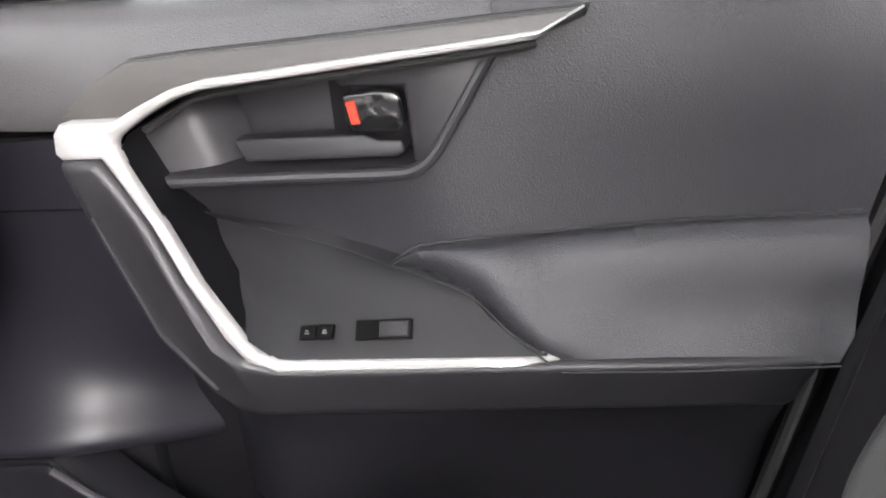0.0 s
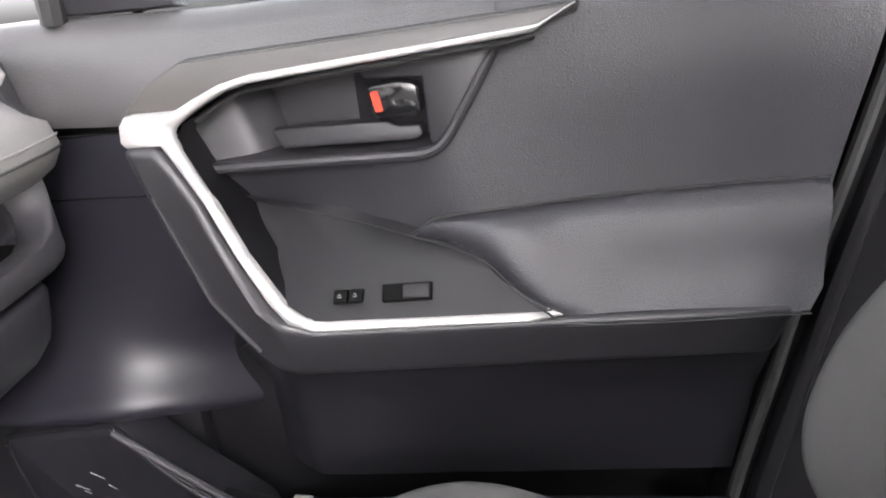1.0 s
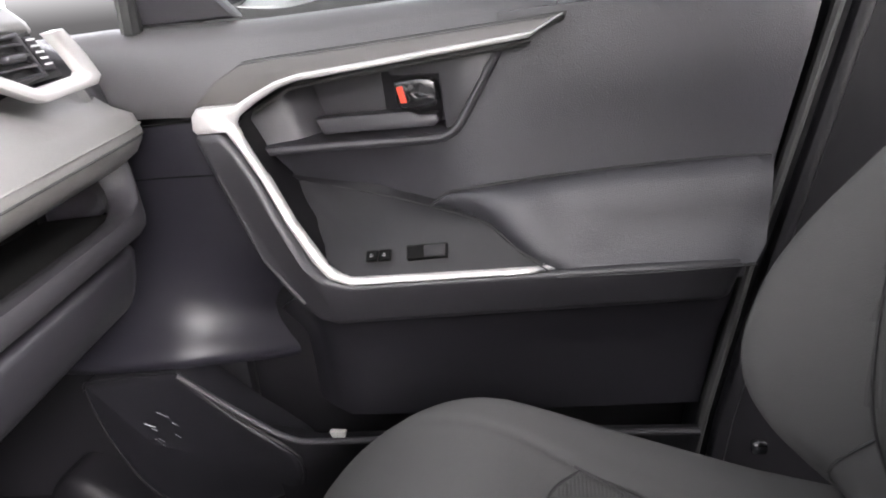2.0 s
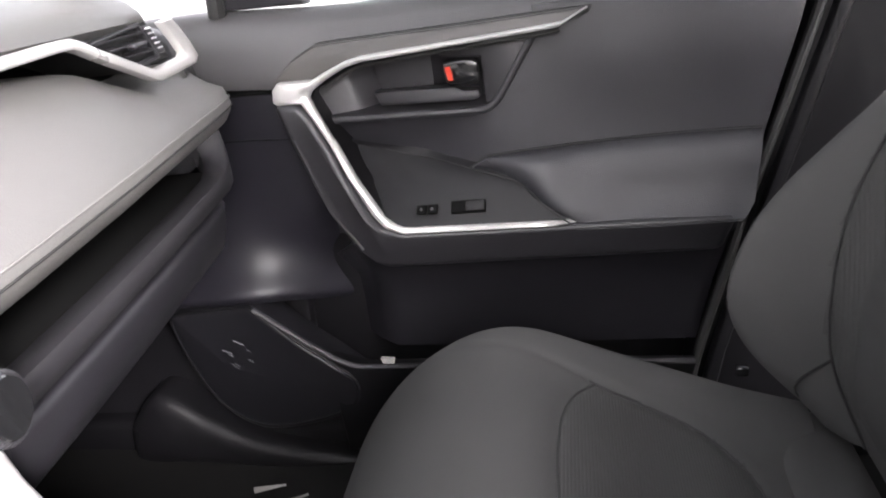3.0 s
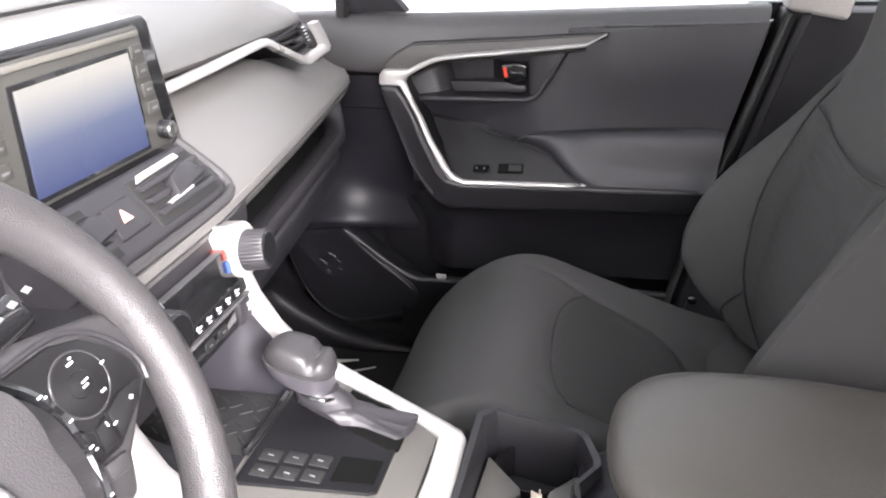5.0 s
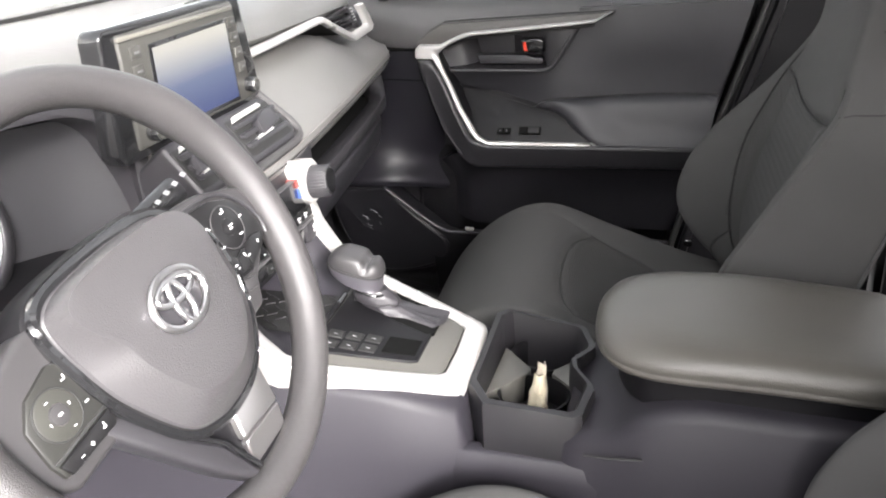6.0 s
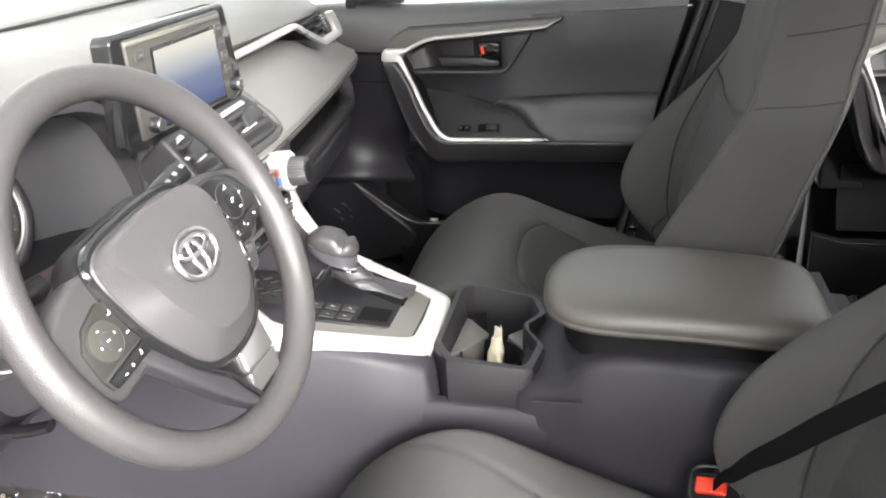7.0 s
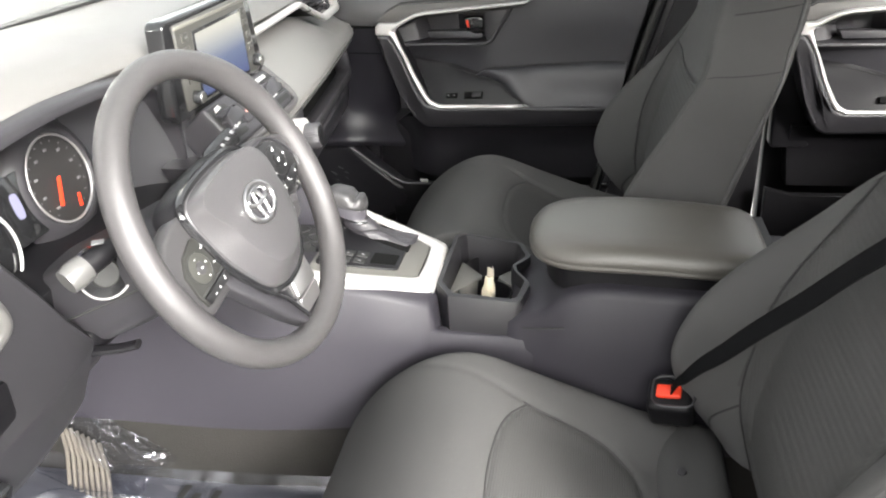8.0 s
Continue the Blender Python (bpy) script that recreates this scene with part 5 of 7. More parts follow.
            if -0.026 < y < 0.066:
                s = 1 if (i + j) % 2 else -1
                tread.append(box((x, y, 0.4862), (0.0130, 0.0014, 0.0014), 0, turn=pose(0, 0, 0, 0, 0, 38 * s)))
    tagged(part("treads", join(*tread), PLASTIC, t), kind="stuff")
    part("tray_lip", tube([(-0.272, -0.030, 0.488), (-0.271, 0.02, 0.488), (-0.272, 0.070, 0.488)], 0.004, 8), GLOSS, d)
    # cup holder bin
    rim = [(-0.083, -0.033), (-0.058, -0.072), (0.046, -0.077), (0.055, -0.070), (0.064, -0.018), (0.062, -0.008), (0.040, 0.026), (0.037, 0.044), (0.057, 0.076), (0.056, 0.088), (0.042, 0.124), (0.034, 0.131), (-0.068, 0.153), (-0.082, 0.138)]
    c = (-0.012, 0.038)
    ins = [(c[0] + (x - c[0]) * 0.83, c[1] + (y - c[1]) * 0.885) for x, y in rim]
    rise = lambda x, h: h + 0.10 * (-0.02 - x) * 0.3
    rings = [[(c[0] + (x - c[0]) * 0.86, c[1] + (y - c[1]) * 1.06, 0.338) for x, y in rim], [(c[0] + (x - c[0]) * 0.93, c[1] + (y - c[1]) * 1.086, 0.384) for x, y in rim], [(x, y, rise(x, 0.432)) for x, y in rim], [(lerp(x, a, 0.12), lerp(y, b, 0.12), rise(x, 0.440)) for (x, y), (a, b) in zip(rim, ins)], [(lerp(x, a, 0.75), lerp(y, b, 0.75), rise(x, 0.441)) for (x, y), (a, b) in zip(rim, ins)], [(x, y, rise(x, 0.434)) for x, y in ins], [(c[0] + (x - c[0]) * 0.93, c[1] + (y - c[1]) * 0.95, 0.366) for x, y in ins]]
    cup = part("cup_holder", loft(rings), material("bin_plastic", (0.0135, 0.0128, 0.0148), 0.38, grain=0.2, scale=900), d, "open dark grey cup holder bin", smooth=40)
    rings = []
    for x, e in ((-0.105, 0.004), (-0.090, 0.001), (-0.06, -0.001), (-0.02, -0.0015), (0.02, -0.0015), (0.05, -0.001), (0.075, 0.001), (0.095, 0.006)):
        y = YC - 0.009 + e - side_w(x)
        rings.append([(x, y + 0.020, 0.384), (x, y + 0.004, 0.3855), (x, y, 0.382), (x, y - 0.0040, 0.36), (x, y - 0.0125, 0.26), (x, y + 0.012, 0.26)])
    part("bin_apron", loft(rings), SIDE, d, "smooth console side below the bin", smooth=60)
    wg = MATS["warm_grey_plastic"]
    for pts in ([(-0.070, -0.004), (-0.064, 0.112), (-0.052, 0.098), (-0.024, 0.066), (-0.022, 0.056), (-0.046, 0.024)], [(0.004, 0.058), (0.006, 0.066), (0.030, 0.094), (0.042, 0.092), (0.044, 0.030), (0.032, 0.028)]):
        part("divider", prism([(x, y, 0.406) for x, y in pts], [(x, y, 0.366) for x, y in pts], 0.003), wg, cup, "pale grey platform between the cups")
    for y in (0.104, 0.014):
        w = []
        for r, z in ((0.0450, 0.403), (0.0425, 0.4035), (0.0412, 0.400), (0.0395, 0.368)):
            w.append([(-0.012 + r * math.cos(a), y + 0.90 * r * math.sin(a), z) for a in [2 * math.pi * k / 36 for k in range(36)]])
        part("cup_ring", loft(w, caps=False), PLASTIC_DARK, cup, "black cup well")
    # armrest: shadowed gap, then the padded lid
    gap = spline([(0.42, -0.098, 0), (0.20, -0.098, 0), (0.135, -0.096, 0), (0.105, -0.080, 0), (0.086, -0.045, 0), (0.082, 0.0, 0), (0.086, 0.045, 0), (0.105, 0.080, 0), (0.135, 0.096, 0), (0.20, 0.098, 0), (0.42, 0.098, 0)], 44)
    part("bin_gap", prism([(p.x, YC + p.y * 0.97, 0.506) for p in gap], [(p.x + 0.006, YC + p.y * 0.985, 0.46) for p in gap]), PLASTIC_DARK, d, "black box under the armrest lid")
    out = spline([(0.408, 0, 0), (0.406, -0.060, 0), (0.395, -0.092, 0), (0.362, -0.105, 0), (0.26, -0.109, 0), (0.16, -0.109, 0), (0.115, -0.103, 0), (0.084, -0.084, 0), (0.066, -0.050, 0), (0.060, 0.0, 0), (0.066, 0.050, 0), (0.084, 0.084, 0), (0.115, 0.103, 0), (0.16, 0.109, 0), (0.26, 0.109, 0), (0.362, 0.105, 0), (0.395, 0.092, 0), (0.406, 0.060, 0), (0.408, 0, 0)], 97)[:-1]
    mid = Vector((0.235, 0, 0))

    def layer(k, z, swell=0.0):
        ring = []
        for p in out:
            q = Vector((mid.x + (p.x - mid.x) * (k ** 0.55 if k < 1 else k), p.y * k, 0))
            front = smooth(0.20, 0.06, p.x)
            ring.append((q.x, YC + q.y, z + swell * front - 0.010 * smooth(0.2, 0.42, q.x)))
        return ring
    rings = [layer(0.955, 0.5010), layer(0.985, 0.5018), layer(1.0, 0.5040, 0.001), layer(1.003, 0.5068, 0.001), layer(0.994, 0.5088, 0.001), layer(0.993, 0.5100, 0.001), layer(0.999, 0.5130, 0.001), layer(0.993, 0.5185), layer(0.972, 0.5235, -0.002), layer(0.935, 0.5295, -0.003), layer(0.87, 0.5340, -0.003), layer(0.76, 0.5368, -0.001), layer(0.55, 0.5388), layer(0.25, 0.5396), layer(0.06, 0.5398)]
    a = part("armrest_lid", loft(rings), material("armrest_vinyl", (0.074, 0.069, 0.062), 0.36, grain=0.35, scale=800, kind="hide"), d, "padded grey armrest lid", smooth=80)
    d.location += Vector((0.004, -0.017, 0.010))
    return d


console()


def gear_lever():
    d = thing("gear_lever", (-0.20, 0.050, deck(-0.20) + 0.010), "grey leather gear lever with a seamed knob and pleated boot", "gear lever")
    # the knob's own axes: along (falling to the rear), across, up
    K = Vector((-0.2470, 0.0500, 0.5425))
    ax, ay = Vector((1, 0.04, -0.28)).normalized(), Vector((-0.04, 1, 0.02)).normalized()
    az = ax.cross(ay)
    put = lambda a, b, h: K + ax * a + ay * b + az * h
    ring0 = oval(0.0, 0.0, 0.0370, 0.0262, 56, 2.7)
    # cap: domed at the front, a dip behind it, a raised rear lip
    rings = []
    for k, sc in enumerate((0.985, 1.0, 0.995, 0.97, 0.93, 0.87, 0.78, 0.66, 0.50, 0.32, 0.14, 0.02)):
        rise = (0.0005, 0.003, 0.0065, 0.0105, 0.0140, 0.0172, 0.0198, 0.0214, 0.0224, 0.0229, 0.0231, 0.0232)[k]
        row = []
        for a, b in ring0:
            aa, bb = a * sc, b * sc
            dip = 0.0075 * math.exp(-((aa - 0.0165) / 0.0062) ** 2) * smooth(0.0, 0.014, rise) + 0.0035 * smooth(0.022, 0.036, aa) * smooth(0.0, 0.02, rise)
            row.append(put(aa, bb, rise - dip - 0.0035 * smooth(-0.018, -0.036, aa) * smooth(0.0, 0.02, rise)))
        rings.append(row)
    cap = material("knob_leather", (0.034, 0.0325, 0.034), 0.42, grain=0.2, scale=900, kind="hide")
    kn = part("knob", loft(rings), cap, d, "dark grey leather gear knob", smooth=60)
    part("knob_seam", tube([put(a * 1.004, b * 1.004, 0.0003) for a, b in ring0], 0.0013, 6, closed=True), SEAM, kn)
    part("thumb_button", dome([put(0.0225 + a, b, 0.0128) for a, b in oval(0, 0, 0.0085, 0.0145, 28, 3)], (put(0.0225, -0.006, 0.0128), put(0.0225, 0.006, 0.0128)), az * 0.0035, 5, 2.5, back=az * -0.006), GLOSS, kn, "gloss thumb button")
    # skirt narrowing to a collar
    C = Vector((-0.2270, 0.0440, 0.5165))
    neck = oval(0.0, 0.0, 0.0205, 0.0175, 56, 2.3)
    rings = []
    for j in range(10):
        t = j / 9
        f = t ** 1.7
        rings.append([put(a, b, -0.0008).lerp(C + ax * p + ay * q, f) - az * 0.010 * math.sin(math.pi * t) * 0.9 for (a, b), (p, q) in zip(ring0, neck)])
    under = material("pale_grey_leather", (0.050, 0.047, 0.055), 0.40, grain=0.15, scale=900, kind="hide")
    part("knob_skirt", loft(rings), under, d, "pale lavender-grey leather underside of the knob", smooth=60)
    part("collar", tube([C + ax * (p * 1.02) + ay * (q * 1.02) - az * 0.0005 for p, q in neck], 0.0022, 8, closed=True), GLOSS, d, "thin dark collar under the knob")
    # boot: gathered in sharp folds, spreading towards the rear
    B = Vector((-0.1790, 0.0560, deck(-0.179) + 0.0060))
    rings = []
    for j in range(26):
        t = j / 25
        p = Vector((lerp(C.x, B.x, t ** 1.7), lerp(C.y, B.y, t), lerp(C.z, B.z, t ** 0.8)))
        r = table([(0.0, 0.0200), (0.12, 0.0255), (0.30, 0.0280), (0.42, 0.0255), (0.55, 0.0280), (0.75, 0.0350), (0.90, 0.0430), (1.0, 0.0490)], t)
        row = []
        for a in range(112):
            w = 2 * math.pi * a / 112
            ridge = lambda n, ph: 1 - 2 * abs(math.sin(n * w / 2 + ph))
            fold = 0.055 * ridge(6, 0.6 + 1.3 * t) * smooth(0.10, 0.5, t) + 0.03 * ridge(10, 1.9 - 1.5 * t) * smooth(0.35, 0.9, t)
            tuck = -0.12 * math.exp(-((t - 0.42 - 0.06 * math.sin(w + 0.8)) / 0.035) ** 2) - 0.05 * math.exp(-((t - 0.68 + 0.07 * math.sin(w - 0.4)) / 0.03) ** 2)
            k = r * (1 + fold + tuck)
            row.append(p + Vector((1.05 * k * math.cos(w), 0.74 * k * math.sin(w), 0.007 * fold / 0.2 * smooth(0.5, 1.0, t))))
        rings.append(row)
    part("boot", loft(rings), material("boot_leather", (0.030, 0.028, 0.032), 0.46, grain=0.25, scale=800, kind="hide"), d, "pleated grey leather boot", smooth=38)
    return d


gear_lever()


def loose_things():
    paper = material("crumpled_paper", (0.50, 0.45, 0.34), 0.8, grain=0.3, scale=300, vary=0.2)
    d = thing("folded_paper", (-0.004, -0.006, 0.367), "crumpled beige paper slips standing in the cup holder", "paper")
    for k, (x, y, h, w, lean, turn) in enumerate(((-0.006, -0.012, 0.074, 0.020, 0.10, 0.25), (0.003, -0.002, 0.086, 0.018, 0.02, 0.9), (0.010, -0.018, 0.052, 0.015, -0.15, 0.6))):
        rows = []
        for j in range(12):
            q = j / 11
            row = []
            for i in range(9):
                a = -1 + i / 4
                p = Vector((2.0 * k + a, 3.0 * q, k))
                bend = 0.006 * a * a + 0.0035 * noise.noise(p * 1.7)
                half = w * (0.5 + 0.12 * noise.noise(Vector((0.3, 4 * q, k))) - 0.20 * smooth(0.6, 1.0, q))
                row.append((x + half * a * math.cos(turn) - bend * math.sin(turn) + lean * h * q, y + half * a * math.sin(turn) + bend * math.cos(turn), 0.370 + h * q + 0.004 * noise.noise(p * 2.3)))
            rows.append(row)
        thick = [[(px + 0.0022 * math.sin(turn), py - 0.0022 * math.cos(turn), pz) for px, py, pz in reversed(r)] for r in rows]
        part("slip", loft([r + t for r, t in zip(rows, thick)]), paper if k != 1 else material("worn_card", (0.30, 0.27, 0.22), 0.75, grain=0.3, scale=300, vary=0.3), d, smooth=30)
    c = thing("coin", (0.012, -0.022, 0.367), "small silver coin lying in the cup holder", "coin")
    part("disc", disc((0.012, -0.022, 0.367), (0.1, 0.1, 1), 0.011, 0.011, 0.004, 24, 0.0006), CHROME, c)


loose_things()


# ---- steering wheel and column ----
def steering_wheel():
    c = Vector((-0.218, -0.392, 0.7266))
    tilt, yaw, turn = radians(25.7), radians(-4.6), radians(6)
    n = Vector((math.cos(tilt) * math.cos(yaw), math.cos(tilt) * math.sin(yaw), math.sin(tilt)))
    u0 = Vector((-math.sin(yaw), math.cos(yaw), 0))
    v0 = n.cross(u0)
    u, v = math.cos(turn) * u0 + math.sin(turn) * v0, math.cos(turn) * v0 - math.sin(turn) * u0
    d = thing("steering_wheel", c, "grey leather-grained steering wheel with a chrome emblem", "steering wheel")
    skin = material("wheel_leather", (0.046, 0.0435, 0.0445), 0.38, grain=0.5, scale=1100, kind="hide")
    R = 0.1625
    at = lambda a, b, w=0.0: c + a * u + b * v + w * n
    rings = []
    for k in range(120):
        t = 2 * math.pi * k / 120
        rad = math.cos(t) * u + math.sin(t) * v
        grip = 1 + 0.10 * math.exp(-((math.degrees(t) % 180 - 40) / 14) ** 2) * (math.sin(t) > 0)
        rings.append([c + R * rad + 0.0152 * grip * math.cos(a) * rad + 0.0165 * grip * math.sin(a) * n for a in [2 * math.pi * j / 18 for j in range(18)]])
    rings.append(rings[0])
    bm = loft(rings, caps=False)
    bmesh.ops.remove_doubles(bm, verts=bm.verts, dist=1e-6)
    part("rim", bm, skin, d, "grained grey wheel rim", smooth=180)
    # airbag cover
    hub = spline([(a, b, 0) for a, b in [(-0.010, 0.0535), (0.036, 0.0500), (0.062, 0.0300), (0.0765, 0.0020), (0.0740, -0.0340), (0.0570, -0.0670), (0.0280, -0.0895), (-0.0060, -0.0945), (-0.0330, -0.0890), (-0.0480, -0.0790), (-0.0610, -0.0600), (-0.0770, -0.0270), (-0.0840, 0.0050), (-0.0860, 0.0250), (-0.0835, 0.0390), (-0.0700, 0.0480), (-0.0430, 0.0520), (-0.010, 0.0535)]], 84)[:-1]
    flat = lambda p: lerp(0.70, 0.955, smooth(-0.005, 0.046, p.y))
    rings = [[at(-0.008 + (p.x + 0.008) * s, -0.012 + (p.y + 0.012) * s, w) for p in hub] for s, w in ((1.015, -0.012), (1.015, 0.003), (1.005, 0.0065), (0.985, 0.0085))]
    for e, w in ((0.97, 0.0100), (0.5, 0.0188), (0.10, 0.0262), (0.0, 0.0276)):
        rings.append([at(-0.008 + (p.x + 0.008) * lerp(flat(p), 0.985, e), -0.012 + (p.y + 0.012) * lerp(flat(p), 0.985, e), w) for p in hub])
    for s, w in ((0.94, 0.0285), (0.7, 0.0295), (0.35, 0.0303), (0.0, 0.0305)):
        rings.append([at(-0.008 + (p.x + 0.008) * flat(p) * s, -0.012 + (p.y + 0.012) * flat(p) * s, w) for p in hub])
    bm = loft(rings, caps=False)
    bmesh.ops.remove_doubles(bm, verts=bm.verts, dist=1e-5)
    part("airbag_cover", bm, material("airbag_vinyl", (0.051, 0.0488, 0.0512), 0.30, grain=0.35, scale=800, kind="hide"), d, "smooth grey airbag cover with flat facets", smooth=14)
    part("hub_gap", tube([at(-0.012 + (p.x + 0.012) * 1.035, -0.012 + (p.y + 0.012) * 1.035, 0.004) for p in hub], 0.0046, 8, closed=True), GLOSS, d, "black line round the cover")
    bz = [(-0.012 + (p.x + 0.012) * 1.10, -0.012 + (p.y + 0.012) * 1.10) for p in hub]
    part("hub_back", plate(c, u, v, bz, -0.030, -0.001, 0.004), PLASTIC_DARK, d)
    # emblem: a plain oval ring with two crossing ovals
    EMBLEM = material("polished_emblem", (0.62, 0.61, 0.62), 0.32, metal=1.0, vary=0.03)
    e = part("emblem", disc(at(-0.009, -0.002, 0.0298), n, 0.021, 0.021, 0.0008, 32), PLASTIC, d)
    ov = lambda a, b, ra, rb, w: [at(a + ra * math.cos(t), b + rb * math.sin(t), w) for t in [2 * math.pi * k / 40 for k in range(40)]]
    part("emblem_ring", tube(ov(-0.009, -0.002, 0.0265, 0.0195, 0.0335), 0.0028, 10, closed=True), EMBLEM, e, "chrome oval ring")
    part("emblem_upright", tube(ov(-0.009, -0.005, 0.0070, 0.0160, 0.0335), 0.0022, 8, closed=True), EMBLEM, e, "chrome upright oval")
    part("emblem_cross", tube(ov(-0.009, 0.005, 0.0185, 0.0075, 0.0335), 0.0022, 8, closed=True), EMBLEM, e, "chrome flat oval")
    # spokes and control pads: cruise and assist keys on one side, audio keys on the other
    SPOKE = material("spoke_grey", (0.036, 0.0345, 0.036), 0.4)
    KEYS = material("key_black", (0.010, 0.0098, 0.0105), 0.30, grain=0.1, scale=900)
    ring_at = lambda a, b, r, w, k=40: [at(a + r * math.cos(t), b + r * math.sin(t), w) for t in [2 * math.pi * j / k for j in range(k)]]
    marks_on = lambda pts, mat, owner: print_bars(at(0, 0, 0.0088), u, v, [(a, b, p * 0.75, q * 0.75) for a, b, p, q in pts], mat, owner)
    sp = part("spoke", plate(c, u, v, [(0.060, 0.042), (0.100, 0.039), (0.146, 0.024), (0.152, 0.002), (0.146, -0.020), (0.128, -0.030), (0.104, -0.046), (0.092, -0.064), (0.062, -0.066), (0.062, -0.01)], -0.022, 0.002, 0.005, 3), SPOKE, d, "grey wheel spoke")
    lip = spline([(a, b, 0) for a, b in [(0.066, 0.036), (0.101, 0.0335), (0.121, 0.025), (0.134, 0.010), (0.1415, -0.008), (0.139, -0.021)]], 30)
    part("pad_lip", tube([at(p.x, p.y, 0.0045) for p in lip], 0.0018, 8), PLASTIC, sp, "pale raised lip round the keys")
    q = part("control_pad", plate(c, u, v, [(0.068, 0.033), (0.100, 0.0305), (0.1185, 0.0225), (0.1310, 0.008), (0.1380, -0.0085), (0.1350, -0.0195), (0.1160, -0.0295), (0.0980, -0.0365), (0.0740, -0.0345), (0.0735, -0.01)], -0.002, 0.006, 0.002, 2), KEYS, sp, "black control pad")
    part("four_way_key", plate(c, u, v, oval(0.1000, 0.0045, 0.0180, 0.0180, 32), 0.004, 0.0078, 0.0012), KEYS, sp, "round black four-way key")
    part("key_ring", tube(ring_at(0.1000, 0.0045, 0.0182, 0.0072), 0.0007, 6, closed=True), SPOKE, sp, "thin grey ring")
    part("centre_key", plate(c, u, v, oval(0.1000, 0.0045, 0.0085, 0.0075, 24), 0.006, 0.0088, 0.001), KEYS, sp)
    for k, pts in enumerate(([(0.080, -0.012), (0.088, -0.0185), (0.084, -0.030), (0.0755, -0.032)], [(0.0895, -0.019), (0.1000, -0.0165), (0.0975, -0.0330), (0.0855, -0.0310)], [(0.1015, -0.0165), (0.1150, -0.0130), (0.1310, -0.0160), (0.1240, -0.0250), (0.0990, -0.0330)])):
        part("lower_key", plate(c, u, v, pts, 0.004, 0.0080, 0.0008), KEYS, sp)
    part("grey_tab", plate(c, u, v, [(0.082, -0.036), (0.099, -0.040), (0.094, -0.049), (0.080, -0.046)], -0.002, 0.006, 0.002), SPOKE, sp, "pale grey tab below the keys")
    part("side_switch", plate(c, u, v, [(0.066, -0.038), (0.079, -0.040), (0.076, -0.060), (0.066, -0.058)], -0.004, 0.004, 0.002), KEYS, sp, "small dark switch under the spoke")
    marks_on([(0.1011, 0.0170, 0.0060, 0.0016), (0.1030, 0.0192, 0.0025, 0.0013), (0.1175, 0.0055, 0.0040, 0.0016), (0.1020, 0.0050, 0.0065, 0.0012), (0.1005, 0.0026, 0.0050, 0.0012), (0.1073, -0.0060, 0.0046, 0.0016), (0.0760, 0.0150, 0.0040, 0.0016), (0.0785, 0.0130, 0.0020, 0.0014), (0.0810, -0.0050, 0.0034, 0.0014), (0.1184, -0.0200, 0.0040, 0.0011), (0.1184, -0.0200, 0.0011, 0.0038), (0.1003, -0.0235, 0.0040, 0.0012), (0.0960, -0.0205, 0.0012, 0.0040), (0.0806, -0.0225, 0.0040, 0.0014), (0.0820, -0.0255, 0.0030, 0.0012), (0.0720, -0.0480, 0.0030, 0.0014)], WHITE_PRINT, sp)
    sp = part("spoke", plate(c, u, v, [(-0.062, -0.01), (-0.066, -0.044), (-0.084, -0.049), (-0.128, -0.053), (-0.146, -0.040), (-0.153, -0.010), (-0.150, 0.016), (-0.126, 0.032), (-0.098, 0.040), (-0.072, 0.042)], -0.022, 0.002, 0.005, 3), SPOKE, d, "grey wheel spoke")
    part("control_pad", plate(c, u, v, [(-0.0770, 0.0100), (-0.0750, -0.0175), (-0.0835, -0.0390), (-0.1320, -0.0410), (-0.1350, -0.0290), (-0.1340, -0.0040), (-0.1215, 0.0100), (-0.0970, 0.0180)], -0.002, 0.005, 0.002, 2), material("pad_olive_grey", (0.021, 0.021, 0.0195), 0.38), sp, "dark olive-grey control pad")
    part("four_way_key", plate(c, u, v, oval(-0.1125, -0.0085, 0.0160, 0.0160, 32), 0.003, 0.0075, 0.0014), material("key_olive_grey", (0.036, 0.036, 0.032), 0.4), sp, "round grey-green four-way key")
    part("key_ring", tube(ring_at(-0.1125, -0.0085, 0.0163, 0.0066), 0.0007, 6, closed=True), SEAM, sp)
    part("centre_key", plate(c, u, v, oval(-0.1125, -0.0085, 0.0068, 0.0068, 24), 0.006, 0.0092, 0.001), SPOKE, sp)
    part("volume_bar", plate(c, u, v, [(-0.0850, -0.0270), (-0.0860, -0.0380), (-0.1290, -0.0405), (-0.1320, -0.0315), (-0.1180, -0.0300)], 0.002, 0.0078, 0.0010), KEYS, sp, "black volume rocker")
    part("bar_gap", plate(c, u, v, [(-0.0850, -0.0245), (-0.0850, -0.0262), (-0.1185, -0.0294), (-0.1325, -0.0305), (-0.1330, -0.0288)], 0.002, 0.0058, 0.0003), SEAM, sp)
    marks_on([(-0.1153, 0.0020, 0.0028, 0.0009), (-0.1037, -0.0069, 0.0009, 0.0028), (-0.1215, -0.0096, 0.0009, 0.0028), (-0.1096, -0.0196, 0.0028, 0.0009), (-0.1125, -0.0085, 0.0042, 0.0016), (-0.0973, 0.0058, 0.0040, 0.0010), (-0.0958, 0.0075, 0.0010, 0.0028), (-0.0940, -0.0138, 0.0040, 0.0014), (-0.0957, -0.0335, 0.0034, 0.0014), (-0.0950, -0.0315, 0.0012, 0.0030), (-0.1088, -0.0350, 0.0036, 0.0009), (-0.1088, -0.0350, 0.0009, 0.0036), (-0.1187, -0.0362, 0.0036, 0.0009)], WHITE_PRINT, sp)
